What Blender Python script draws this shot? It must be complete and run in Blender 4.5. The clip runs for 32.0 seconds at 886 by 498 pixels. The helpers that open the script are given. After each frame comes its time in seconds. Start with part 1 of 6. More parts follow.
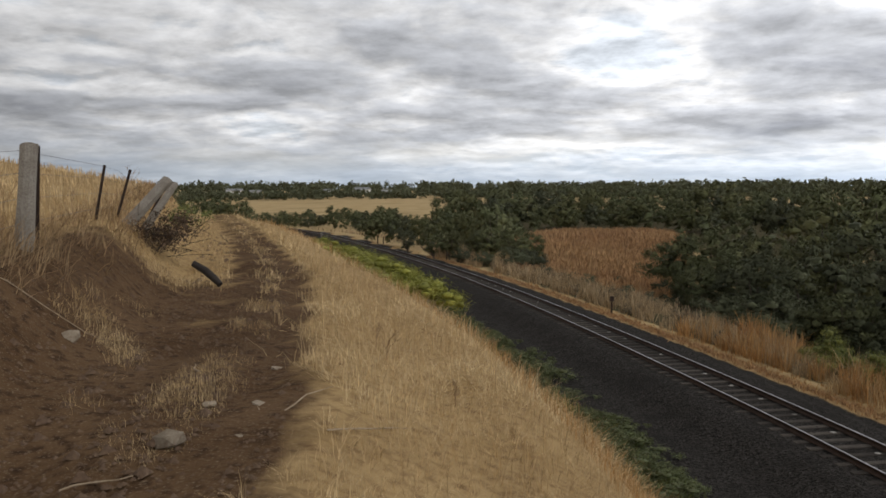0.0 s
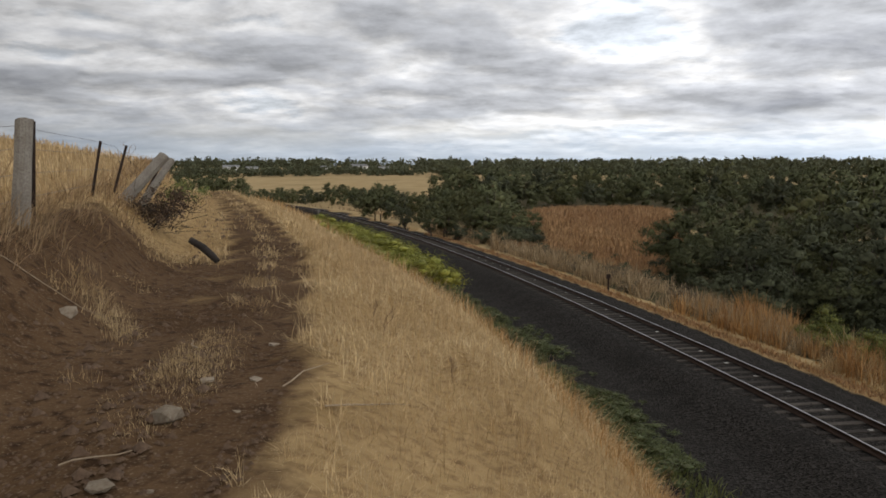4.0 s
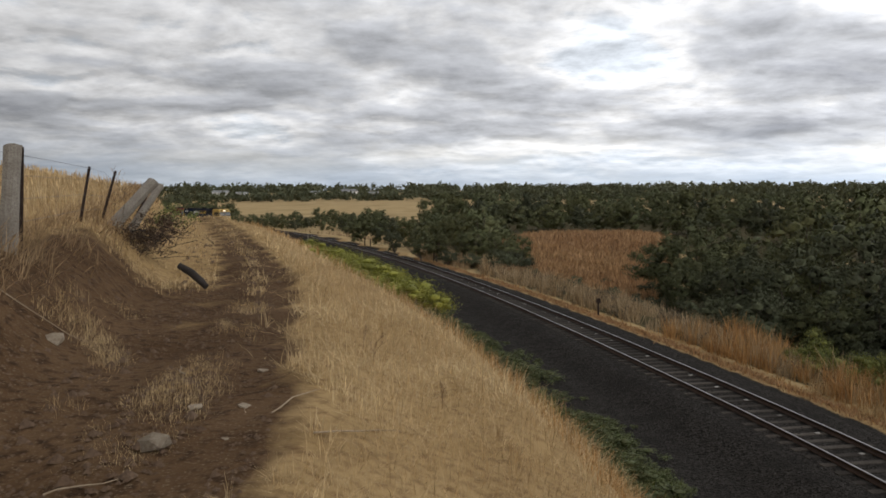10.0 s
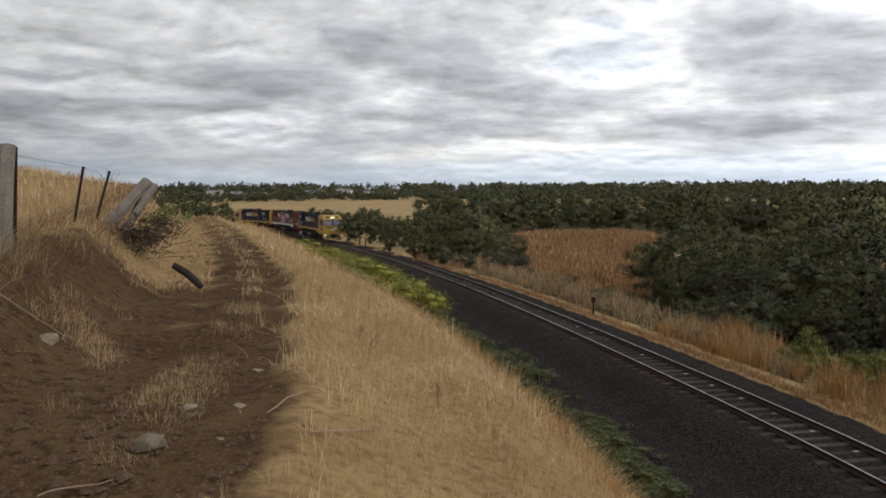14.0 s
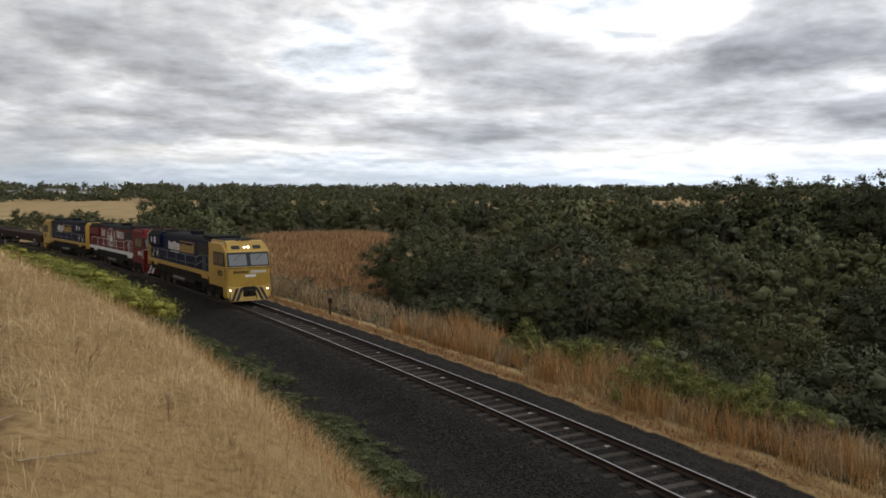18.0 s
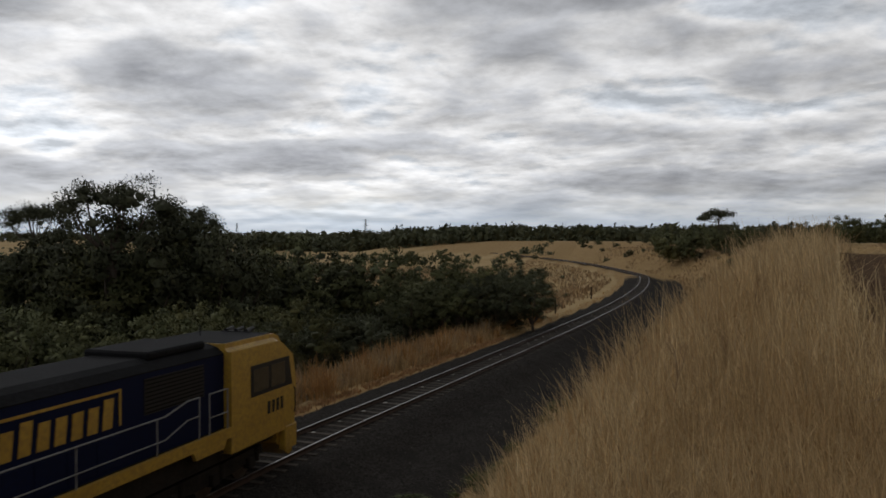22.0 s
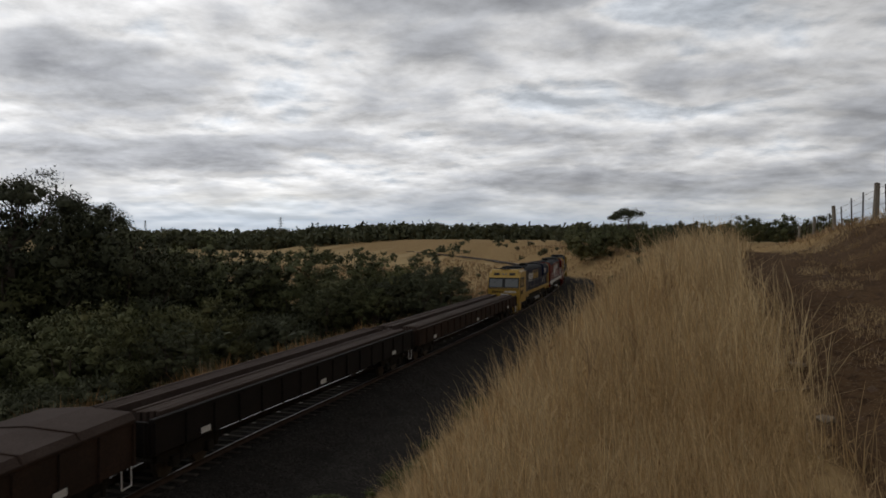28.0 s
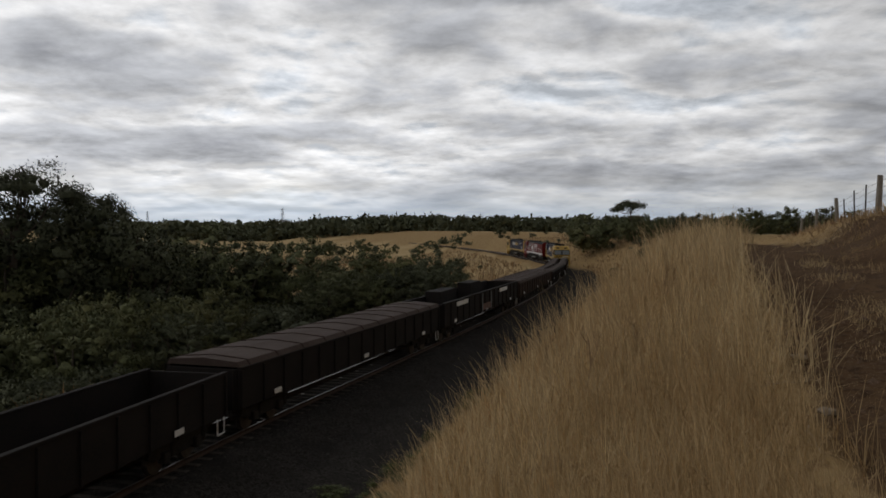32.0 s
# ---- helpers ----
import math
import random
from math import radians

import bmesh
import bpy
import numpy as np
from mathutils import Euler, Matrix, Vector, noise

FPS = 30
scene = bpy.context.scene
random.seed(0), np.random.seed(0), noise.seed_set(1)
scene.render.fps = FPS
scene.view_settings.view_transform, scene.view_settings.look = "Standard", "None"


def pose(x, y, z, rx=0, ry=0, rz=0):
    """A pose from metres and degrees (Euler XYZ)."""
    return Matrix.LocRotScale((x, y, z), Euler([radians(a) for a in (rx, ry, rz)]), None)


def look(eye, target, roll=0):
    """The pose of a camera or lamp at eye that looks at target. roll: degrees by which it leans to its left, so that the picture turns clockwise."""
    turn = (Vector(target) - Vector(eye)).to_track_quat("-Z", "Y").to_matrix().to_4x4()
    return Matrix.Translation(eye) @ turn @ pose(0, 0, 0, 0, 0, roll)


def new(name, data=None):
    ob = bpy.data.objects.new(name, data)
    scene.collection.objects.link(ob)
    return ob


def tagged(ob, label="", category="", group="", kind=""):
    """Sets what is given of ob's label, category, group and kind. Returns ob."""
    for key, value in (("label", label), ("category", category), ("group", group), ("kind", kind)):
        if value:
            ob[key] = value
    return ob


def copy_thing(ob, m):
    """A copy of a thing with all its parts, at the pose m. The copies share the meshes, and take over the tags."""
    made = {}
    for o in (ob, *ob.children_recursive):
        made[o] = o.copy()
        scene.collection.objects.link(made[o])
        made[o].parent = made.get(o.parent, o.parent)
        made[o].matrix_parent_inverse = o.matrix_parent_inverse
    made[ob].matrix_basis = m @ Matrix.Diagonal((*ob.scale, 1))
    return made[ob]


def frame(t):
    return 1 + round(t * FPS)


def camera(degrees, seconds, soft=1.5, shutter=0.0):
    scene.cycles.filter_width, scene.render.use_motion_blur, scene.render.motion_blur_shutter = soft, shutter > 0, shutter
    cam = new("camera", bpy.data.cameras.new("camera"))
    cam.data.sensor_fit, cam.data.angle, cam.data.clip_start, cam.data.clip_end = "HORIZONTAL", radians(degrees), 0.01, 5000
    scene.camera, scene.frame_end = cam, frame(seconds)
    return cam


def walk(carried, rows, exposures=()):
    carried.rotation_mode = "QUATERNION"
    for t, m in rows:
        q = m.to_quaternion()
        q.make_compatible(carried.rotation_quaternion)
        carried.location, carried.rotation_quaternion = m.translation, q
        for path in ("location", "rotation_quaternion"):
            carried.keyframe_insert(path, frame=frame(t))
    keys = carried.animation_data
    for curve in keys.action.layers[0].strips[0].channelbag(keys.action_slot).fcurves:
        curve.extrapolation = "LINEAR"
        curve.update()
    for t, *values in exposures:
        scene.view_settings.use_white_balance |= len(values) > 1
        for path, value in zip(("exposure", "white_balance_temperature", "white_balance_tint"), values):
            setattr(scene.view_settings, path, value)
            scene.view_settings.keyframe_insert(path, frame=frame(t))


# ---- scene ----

EYE = (0.0, 0.0, 7.0)
# seconds, yaw, pitch, roll
TURNS = (
    (0, 0, -4.42, 0.21), (0.5, -0.16, -4.72, 0.2), (1, -0.35, -5.7, 0.13), (1.5, -0.15, -6.18, 0.08), (2, 0.06, -6.44, 0),
    (2.5, 0.13, -5.71, 0.07), (3, -0.02, -6.06, 0.11), (3.5, -0.05, -6.12, 0.07), (4.5, -0.4, -5.9, 0.0), (5.5, -0.72, -5.63, -0.05), (6, -0.58, -6.06, -0.23),
    (6.5, -0.77, -5.59, -0.14), (7, -0.9, -4.96, -0.05), (7.5, -0.65, -4.21, 0.05), (8, -0.82, -4.25, 0.09), (9, -0.77, -4.47, 0.15),
    (10, -0.92, -4.28, 0.14), (11, -0.93, -4.3, 0.08), (12, -0.84, -4.33, 0.08), (13, -0.78, -4.31, 0.08), (13.5, -0.85, -4.28, 0.12),
    (14.5, -2.1, -4.45, 0.4), (15.5, -4.67, -4.7, 0.7), (16, -7.2, -4.62, 0.6), (16.5, -10.86, -4.57, 0.55), (17, -10.27, -4.37, 0.5), (17.3, -11.3, -4.2, 0.4),
    (17.5, -13.93, -4.17, 0.25), (18, -20.08, -4.21, -0.2), (18.5, -22.91, -4.05, -0.3),
    (19, -30.67, -4.01, -0.68), (19.5, -37.14, -3.82, -0.98), (19.6, -41.46, -3.75, -1.0), (19.9, -59.25, -3.3, -1.25),
    (20, -66.97, -3.1, -1.55), (20.1, -73.32, -2.8, -1.7), (20.2, -79.61, -2.6, -1.9), (20.3, -89.57, -2.2, -1.9), (20.4, -101.01, -1.75, -1.5))
TURNS += (
    (20.5, -112.6, -1.26, -1.03), (20.6, -124.3, -0.9, -0.7), (20.7, -136.0, -0.9, -0.6), (20.8, -146.8, -0.88, -0.4), (20.9, -156.8, -0.86, 0),
    (21.1, -166.53, -0.92, 0.07), (21.5, -168.52, -0.88, 0.1), (22, -167.48, -0.79, 0.1), (22.5, -166.08, -0.77, 0.03), (23, -165.7, -0.72, 0.02),
    (23.5, -165.57, -0.74, 0), (24, -165.57, -0.78, 0), (24.5, -165.61, -0.8, -0.02), (25.5, -166.2, -0.92, -0.03), (26.5, -167.11, -1.06, 0), (26.8, -169.9, -1.1, 0.05),
    (27, -175.2, -1.03, 0.1), (27.5, -173.72, -0.91, 0), (28, -173.45, -0.91, -0.02), (28.5, -173.37, -0.97, -0.03),
    (29, -174.13, -2.46, -0.12), (29.5, -173.3, -1.51, -0.15), (30, -173.25, -1.42, -0.14), (31, -173.25, -1.42, -0.14), (32, -173.31, -1.51, -0.14))
EXPOSURES = ((0, 0.0), (15, 0.0), (19.4, 0.0), (20.0, 0.15), (20.5, 0.05), (20.9, -0.55), (21.5, -0.9), (23, -0.95), (32, -0.95))
cam = camera(58.06, 32.0, 1.7, 0.1)
walk(cam, [(t, pose(*EYE, 90 + pit, rol, yaw)) for t, yaw, pit, rol in TURNS], EXPOSURES)

# ---- sky and light ----
SUN_AZ, SUN_EL = 112.0, 48.0      # clockwise from +y

# cloud banks (+) and bright gaps (-): azimuth, elevation, half widths in degrees, thickness
CLOUDS = ((-7, 8.0, 14, 3.4, 0.05), (-24, 11, 9, 4, -0.13), (60, 8, 40, 9, 0.05), (13, 9.2, 5.5, 2.2, -0.20), (24, 9.5, 6, 2.4, 0.05), (-25, 7.0, 6, 1.1, -0.16), (-12.5, 4.2, 4.5, 1.1, -0.15), (8, 3.8, 14, 0.7, 0.10), (22, 4.6, 9, 1.0, 0.10),
          (14, 1.8, 20, 1.3, -0.12), (-4, 12.5, 9, 1.5, -0.06), (36, 8.0, 7, 2.2, 0.12), (32, 11.5, 8, 1.5, -0.12))
CLOUDS += ((43, 10, 6, 3.2, 0.20), (47, 4.6, 12, 1.6, 0.20), (61, 11, 9, 3.6, 0.20), (71, 9.0, 10, 2.4, 0.20), (79, 6.6, 9, 1.3, 0.24), (57, 6.5, 6, 1.4, 0.10), (64, 4.6, 4, 1.3, -0.14), (86, 11, 6, 4, -0.10),
           (95, 9, 9, 2.0, 0.14), (100, 4, 16, 3, -0.16), (122, 11.5, 13, 3.0, 0.18), (120, 5, 14, 2.5, -0.12))
CLOUDS += ((172, 9, 34, 9, -0.05), (139, 15, 5, 2.2, 0.16), (149, 11.5, 6.5, 1.5, 0.16), (139.5, 8.0, 4, 2.6, -0.14), (163, 9.8, 6, 1.7, -0.12), (174, 16.6, 10, 1.5, 0.20), (190, 15.5, 6, 1.7, -0.22), (191, 10.6, 5, 1.5, 0.15), (177, 7.0, 6, 1.1, 0.14),
           (156, 5.2, 9, 1.0, 0.05), (184, 3.6, 11, 0.8, 0.12), (154, 7.2, 6, 0.7, -0.10), (182, 10.5, 5, 1.6, -0.12), (197, 7, 6, 1.2, 0.08), (158, 1.6, 14, 1.2, -0.12))


def make_world():
    w = bpy.data.worlds.new("overcast")
    w.use_nodes = True
    nt = w.node_tree
    nt.nodes.clear()
    N, L = nt.nodes.new, nt.links.new

    def math_(op, a, b=None, clamp=False):
        n = N("ShaderNodeMath")
        n.operation, n.use_clamp = op, clamp
        for i, v in enumerate((a, b)):
            if v is None:
                continue
            if isinstance(v, (int, float)):
                n.inputs[i].default_value = v
            else:
                L(v, n.inputs[i])
        return n.outputs[0]

    def mixc(f, a, b):
        n = N("ShaderNodeMix")
        n.data_type = "RGBA"
        L(f, n.inputs[0]) if not isinstance(f, (int, float)) else setattr_default(n.inputs[0], f)
        for sock, v in ((n.inputs[6], a), (n.inputs[7], b)):
            if isinstance(v, tuple):
                sock.default_value = (*v, 1)
            else:
                L(v, sock)
        return n.outputs[2]

    def setattr_default(sock, v):
        sock.default_value = v

    def noise_(vec, scale, detail, rough, dist=0.0):
        n = N("ShaderNodeTexNoise")
        n.inputs["Scale"].default_value, n.inputs["Detail"].default_value = scale, detail
        n.inputs["Roughness"].default_value, n.inputs["Distortion"].default_value = rough, dist
        L(vec, n.inputs["Vector"])
        return n.outputs["Fac"]

    def ramp(f, a, b):
        n = N("ShaderNodeMapRange")
        n.interpolation_type = "SMOOTHSTEP"
        n.inputs[1].default_value, n.inputs[2].default_value = a, b
        L(f, n.inputs[0])
        return n.outputs[0]

    tc = N("ShaderNodeTexCoord")
    sep = N("ShaderNodeSeparateXYZ")
    L(tc.outputs["Generated"], sep.inputs[0])
    X, Y, Z = sep.outputs
    zc = math_("MAXIMUM", Z, 0.0)
    den = math_("ADD", zc, 0.17)
    cmb = N("ShaderNodeCombineXYZ")
    L(math_("DIVIDE", X, den), cmb.inputs[0])
    L(math_("DIVIDE", Y, den), cmb.inputs[1])
    p = cmb.outputs[0]
    big = noise_(p, 0.8, 4, 0.5, 0.0)
    # the same billows a little nearer: their tops catch the light, their bases don't
    near_p = N("ShaderNodeVectorMath")
    near_p.operation = "SCALE"
    near_p.inputs[3].default_value = 0.972
    L(p, near_p.inputs[0])
    mid = noise_(p, 2.5, 8, 0.58, 0.15)
    mid_up = noise_(near_p.outputs[0], 2.5, 8, 0.58, 0.15)
    fine = noise_(p, 10.0, 5, 0.6, 0.2)
    dens = math_("ADD", math_("MULTIPLY", big, 0.5), math_("MULTIPLY", mid, 0.5))
    dens = math_("ADD", dens, math_("MULTIPLY", math_("SUBTRACT", fine, 0.5), 0.08))
    dens = math_("ADD", 0.47, math_("MULTIPLY", math_("SUBTRACT", dens, 0.5), 1.5))
    ae = N("ShaderNodeCombineXYZ")
    L(math_("MULTIPLY", math_("ARCTAN2", X, Y), 180 / math.pi), ae.inputs[0])
    L(math_("MULTIPLY", math_("ARCSINE", Z), 180 / math.pi), ae.inputs[1])
    # ragged edges for the banks
    rag = N("ShaderNodeTexNoise")
    rag.inputs["Scale"].default_value, rag.inputs["Detail"].default_value = 1.5, 4
    L(p, rag.inputs["Vector"])
    warp = N("ShaderNodeVectorMath")
    warp.operation = "MULTIPLY_ADD"
    L(rag.outputs["Color"], warp.inputs[0])
    warp.inputs[1].default_value = (13, 3.4, 0)
    L(ae.outputs[0], warp.inputs[2])
    back = N("ShaderNodeVectorMath")
    back.operation = "SUBTRACT"
    L(warp.outputs[0], back.inputs[0])
    back.inputs[1].default_value = (6.5, 1.7, 0)
    for az, el, wa, we, amp in CLOUDS:
        for turn in ((0,) if az < 170 - wa else (0, -360)):
            va, ln, mr = N("ShaderNodeVectorMath"), N("ShaderNodeVectorMath"), N("ShaderNodeMapRange")
            va.operation, ln.operation, mr.interpolation_type = "MULTIPLY_ADD", "LENGTH", "SMOOTHSTEP"
            L(back.outputs[0], va.inputs[0])
            va.inputs[1].default_value, va.inputs[2].default_value = (1 / wa, 1 / we, 0), (-(az + turn) / wa, -el / we, 0)
            L(va.outputs[0], ln.inputs[0])
            L(ln.outputs["Value"], mr.inputs[0])
            mr.inputs[1].default_value, mr.inputs[2].default_value = 0.45, 1.35
            mr.inputs[3].default_value, mr.inputs[4].default_value = amp, 0.0
            dens = math_("ADD", dens, mr.outputs[0])
    sky = N("ShaderNodeTexSky")
    sky.sky_type, sky.sun_disc = "NISHITA", False
    sky.sun_elevation, sky.sun_rotation = radians(SUN_EL), radians(SUN_AZ)
    gap = N("ShaderNodeVectorMath")
    gap.operation = "SCALE"
    gap.inputs[3].default_value = 0.10
    L(sky.outputs[0], gap.inputs[0])
    bright = mixc(ramp(dens, 0.24, 0.36), (0.88, 0.93, 1.0), (0.97, 0.97, 0.98))
    grey = mixc(ramp(dens, 0.34, 0.54), bright, (0.57, 0.585, 0.62))
    dark = mixc(ramp(dens, 0.52, 0.80), grey, (0.27, 0.28, 0.31))
    thin = mixc(math_("MULTIPLY", ramp(dens, 0.28, 0.16), 0.12), dark, gap.outputs[0])
    relief = math_("MULTIPLY", math_("SUBTRACT", mid, mid_up), 2.3)
    relief = math_("MAXIMUM", math_("MINIMUM", relief, 0.4), -0.3)
    lit = N("ShaderNodeVectorMath")
    lit.operation = "SCALE"
    L(thin, lit.inputs[0])
    L(math_("ADD", 1.0, relief), lit.inputs[3])
    thin = lit.outputs[0]
    # hazy band of distance over the horizon, then the bluish far cloud base
    low = math_("MULTIPLY", ramp(Z, 0.085, 0.0), 0.75)
    cream = mixc(ramp(noise_(p, 0.9, 5, 0.55), 0.38, 0.60), (1.0, 0.97, 0.88), (0.54, 0.60, 0.68))
    hz = mixc(math_("MULTIPLY", ramp(Z, 0.055, 0.015), 0.85), cream, (0.44, 0.54, 0.67))
    col = mixc(low, thin, hz)
    # overcast sky: brighter on the side of the veiled sun
    sd = (math.sin(radians(SUN_AZ)), math.cos(radians(SUN_AZ)), 0.0)
    dot = N("ShaderNodeVectorMath")
    dot.operation = "DOT_PRODUCT"
    dot.inputs[1].default_value = sd
    L(tc.outputs["Generated"], dot.inputs[0])
    side = math_("ADD", 1.0, math_("MULTIPLY", dot.outputs["Value"], 0.60))
    gain = math_("MULTIPLY", side, math_("SUBTRACT", 1.25, math_("MULTIPLY", zc, 0.65)))
    out = N("ShaderNodeVectorMath")
    out.operation = "SCALE"
    L(col, out.inputs[0])
    L(gain, out.inputs[3])
    bg = N("ShaderNodeBackground")
    L(out.outputs[0], bg.inputs[0])
    bg.inputs[1].default_value = 1.0
    o = N("ShaderNodeOutputWorld")
    L(bg.outputs[0], o.inputs[0])
    scene.world = w


make_world()
sun_data = bpy.data.lights.new("sun", "SUN")
sun_data.energy, sun_data.angle, sun_data.color = 0.5, radians(20), (1.0, 0.96, 0.9)
sun = new("sun", sun_data)
sun.matrix_world = look((0, 0, 50), (-math.sin(radians(SUN_AZ)) * 50, -math.cos(radians(SUN_AZ)) * 50, 50 - 50 * math.tan(radians(SUN_EL))))


# ---- materials ----
def material(name, cols, rough=0.9, scale=3.0, fine=40.0, bump=0.3, metal=0.0, coords="Object", vary=0.0, spec=0.3, each=0.0):
    """Procedural surface: a blend of three colours at two scales, with bump."""
    m = bpy.data.materials.new(name)
    m.use_nodes = True
    nt = m.node_tree
    N, L = nt.nodes.new, nt.links.new
    b = nt.nodes["Principled BSDF"]
    tc = N("ShaderNodeTexCoord")
    n1, n2 = N("ShaderNodeTexNoise"), N("ShaderNodeTexNoise")
    for n, s, d in ((n1, scale, 5), (n2, fine, 4)):
        n.inputs["Scale"].default_value, n.inputs["Detail"].default_value = s, d
        L(tc.outputs[coords], n.inputs["Vector"])
    r1, r2 = N("ShaderNodeMapRange"), N("ShaderNodeMapRange")
    for r, n, lo, hi in ((r1, n1, 0.35, 0.65), (r2, n2, 0.38, 0.66)):
        r.inputs[1].default_value, r.inputs[2].default_value = lo, hi
        L(n.outputs["Fac"], r.inputs[0])
    a, c = N("ShaderNodeMix"), N("ShaderNodeMix")
    a.data_type = c.data_type = "RGBA"
    L(r1.outputs[0], a.inputs[0])
    a.inputs[6].default_value, a.inputs[7].default_value = (*cols[0], 1), (*cols[1], 1)
    half = N("ShaderNodeMath")
    half.operation = "MULTIPLY"
    half.inputs[1].default_value = 0.6
    L(r2.outputs[0], half.inputs[0])
    L(half.outputs[0], c.inputs[0])
    L(a.outputs[2], c.inputs[6])
    c.inputs[7].default_value = (*cols[-1], 1)
    colour = c.outputs[2]
    for vary, rnd in ((vary, None), (each, N("ShaderNodeObjectInfo").outputs["Random"])):
        if not vary:
            continue
        if rnd is None:
            rnd = N("ShaderNodeObjectInfo").outputs["Random"] if vary > 0 else N("ShaderNodeNewGeometry").outputs["Random Per Island"]
        hsv, mr = N("ShaderNodeHueSaturation"), N("ShaderNodeMapRange")
        mr.inputs[3].default_value, mr.inputs[4].default_value = 1 - abs(vary), 1 + abs(vary)
        L(rnd, mr.inputs[0])
        L(mr.outputs[0], hsv.inputs["Value"])
        L(colour, hsv.inputs["Color"])
        colour = hsv.outputs[0]
    L(colour, b.inputs["Base Color"])
    b.inputs["Roughness"].default_value, b.inputs["Metallic"].default_value = rough, metal
    b.inputs["Specular IOR Level"].default_value = spec
    if bump:
        bp = N("ShaderNodeBump")
        bp.inputs["Strength"].default_value = bump
        bp.inputs["Distance"].default_value = 0.02
        L(n2.outputs["Fac"], bp.inputs["Height"])
        L(bp.outputs[0], b.inputs["Normal"])
    return m


M_BARK = material("bark", ((0.10, 0.075, 0.055), (0.17, 0.14, 0.11), (0.06, 0.045, 0.035)), 0.95, 2, 20, 0.6)
M_BARK_PALE = material("pale_bark", ((0.30, 0.26, 0.21), (0.42, 0.38, 0.32), (0.16, 0.13, 0.10)), 0.9, 2, 20, 0.5)
M_LEAF = material("gum_leaves", ((0.1028, 0.1168, 0.0494), (0.1637, 0.1626, 0.0686), (0.0762, 0.0838, 0.0406)), 0.8, 0.35, 4, 0, vary=-0.10, each=0.28)
M_LEAF_OLIVE = material("olive_leaves", ((0.1092, 0.1189, 0.0452), (0.1732, 0.1642, 0.0650), (0.0779, 0.0767, 0.0344)), 0.8, 0.35, 4, 0, vary=-0.10, each=0.28)
M_LEAF_DARK = material("dark_leaves", ((0.0751, 0.0854, 0.0445), (0.1148, 0.1171, 0.0586), (0.0550, 0.0586, 0.0329)), 0.8, 0.35, 4, 0, vary=-0.10, each=0.28)
M_YELLOW_BUSH = material("yellow_green_leaves", ((0.20, 0.20, 0.03), (0.30, 0.28, 0.045), (0.11, 0.13, 0.03)), 0.7, 1.2, 9, 0, vary=-0.4)
M_WEED = material("green_weed", ((0.11, 0.14, 0.035), (0.18, 0.19, 0.055), (0.20, 0.18, 0.075)), 0.7, 1.0, 9, 0, vary=-0.4)
M_GORSE = material("yellow_tipped_shrub_leaves", ((0.1344, 0.1568, 0.0392), (0.2464, 0.2464, 0.0560), (0.1008, 0.1120, 0.0392)), 0.7, 1.6, 9, 0, vary=-0.4)
M_FRINGE = material("dark_green_weed", ((0.065, 0.085, 0.03), (0.10, 0.12, 0.042), (0.12, 0.11, 0.05)), 0.75, 1.0, 9, 0, vary=-0.4)
M_SCRUB = material("grey_brown_scrub", ((0.13, 0.10, 0.06), (0.20, 0.16, 0.10), (0.08, 0.062, 0.042)), 0.85, 1.2, 9, 0, vary=-0.4)
M_STRAW = material("dry_grass_straw", ((0.44, 0.30, 0.145), (0.68, 0.52, 0.29), (0.40, 0.27, 0.13)), 0.75, 0.5, 7, 0, vary=-0.35)
M_STRAW_ORANGE = material("orange_dry_grass", ((0.42, 0.22, 0.075), (0.52, 0.31, 0.12), (0.30, 0.16, 0.06)), 0.75, 0.6, 7, 0, vary=-0.35)
M_REED = material("grey_brown_reeds", ((0.351, 0.247, 0.130), (0.468, 0.351, 0.208), (0.221, 0.156, 0.091)), 0.8, 0.5, 7, 0, vary=-0.4)
M_RAIL = material("rail_steel", ((0.0540, 0.0330, 0.0240), (0.0780, 0.0480, 0.0330), (0.0360, 0.0240, 0.0180)), 0.75, 3, 30, 0.2, 0.3)
M_RAILTOP = material("polished_railhead", ((0.30, 0.29, 0.29), (0.38, 0.37, 0.37), (0.22, 0.2, 0.19)), 0.35, 3, 30, 0, 1.0)
M_SLEEPER = material("weathered_sleeper", ((0.0500, 0.0416, 0.0345), (0.0869, 0.0762, 0.0643), (0.0321, 0.0262, 0.0226)), 0.9, 3, 25, 0.4, vary=0.35, spec=0.08)

M_PLATE = material("pale_weathered_plate", ((0.30, 0.28, 0.25), (0.42, 0.40, 0.37), (0.14, 0.12, 0.10)), 0.8, 9, 60, 0.2, vary=0.5, spec=0.1)

# ---- the line of the track: x, y every 15 m from north to south ----
LINE = ((-430, 590), (-250, 405), (-140, 291), (-82.7, 230), (-69, 215), (-55.8, 200), (-43.9, 185), (-33.8, 170), (-26, 155), (-20.2, 140), (-14.9,
        125), (-9.9, 110), (-5.1, 95), (-0.8, 80), (3.06, 65), (6.41, 50), (9.32, 35), (11.74, 20), (12.95, 5), (12.7, -10), (11.16, -25), (8.54, -40), (5.84,
        -55), (3.27, -70), (0.98, -85), (-0.96, -100), (-2.49, -115), (-3.58, -130), (-4.19, -145), (-4.18, -160), (-1.67, -175), (1.38, -190), (4.67, -205),
        (8.55, -220), (12.86, -235), (17.77, -250), (28.99, -280), (41.61, -310), (54.72, -340), (90, -420), (140, -520))


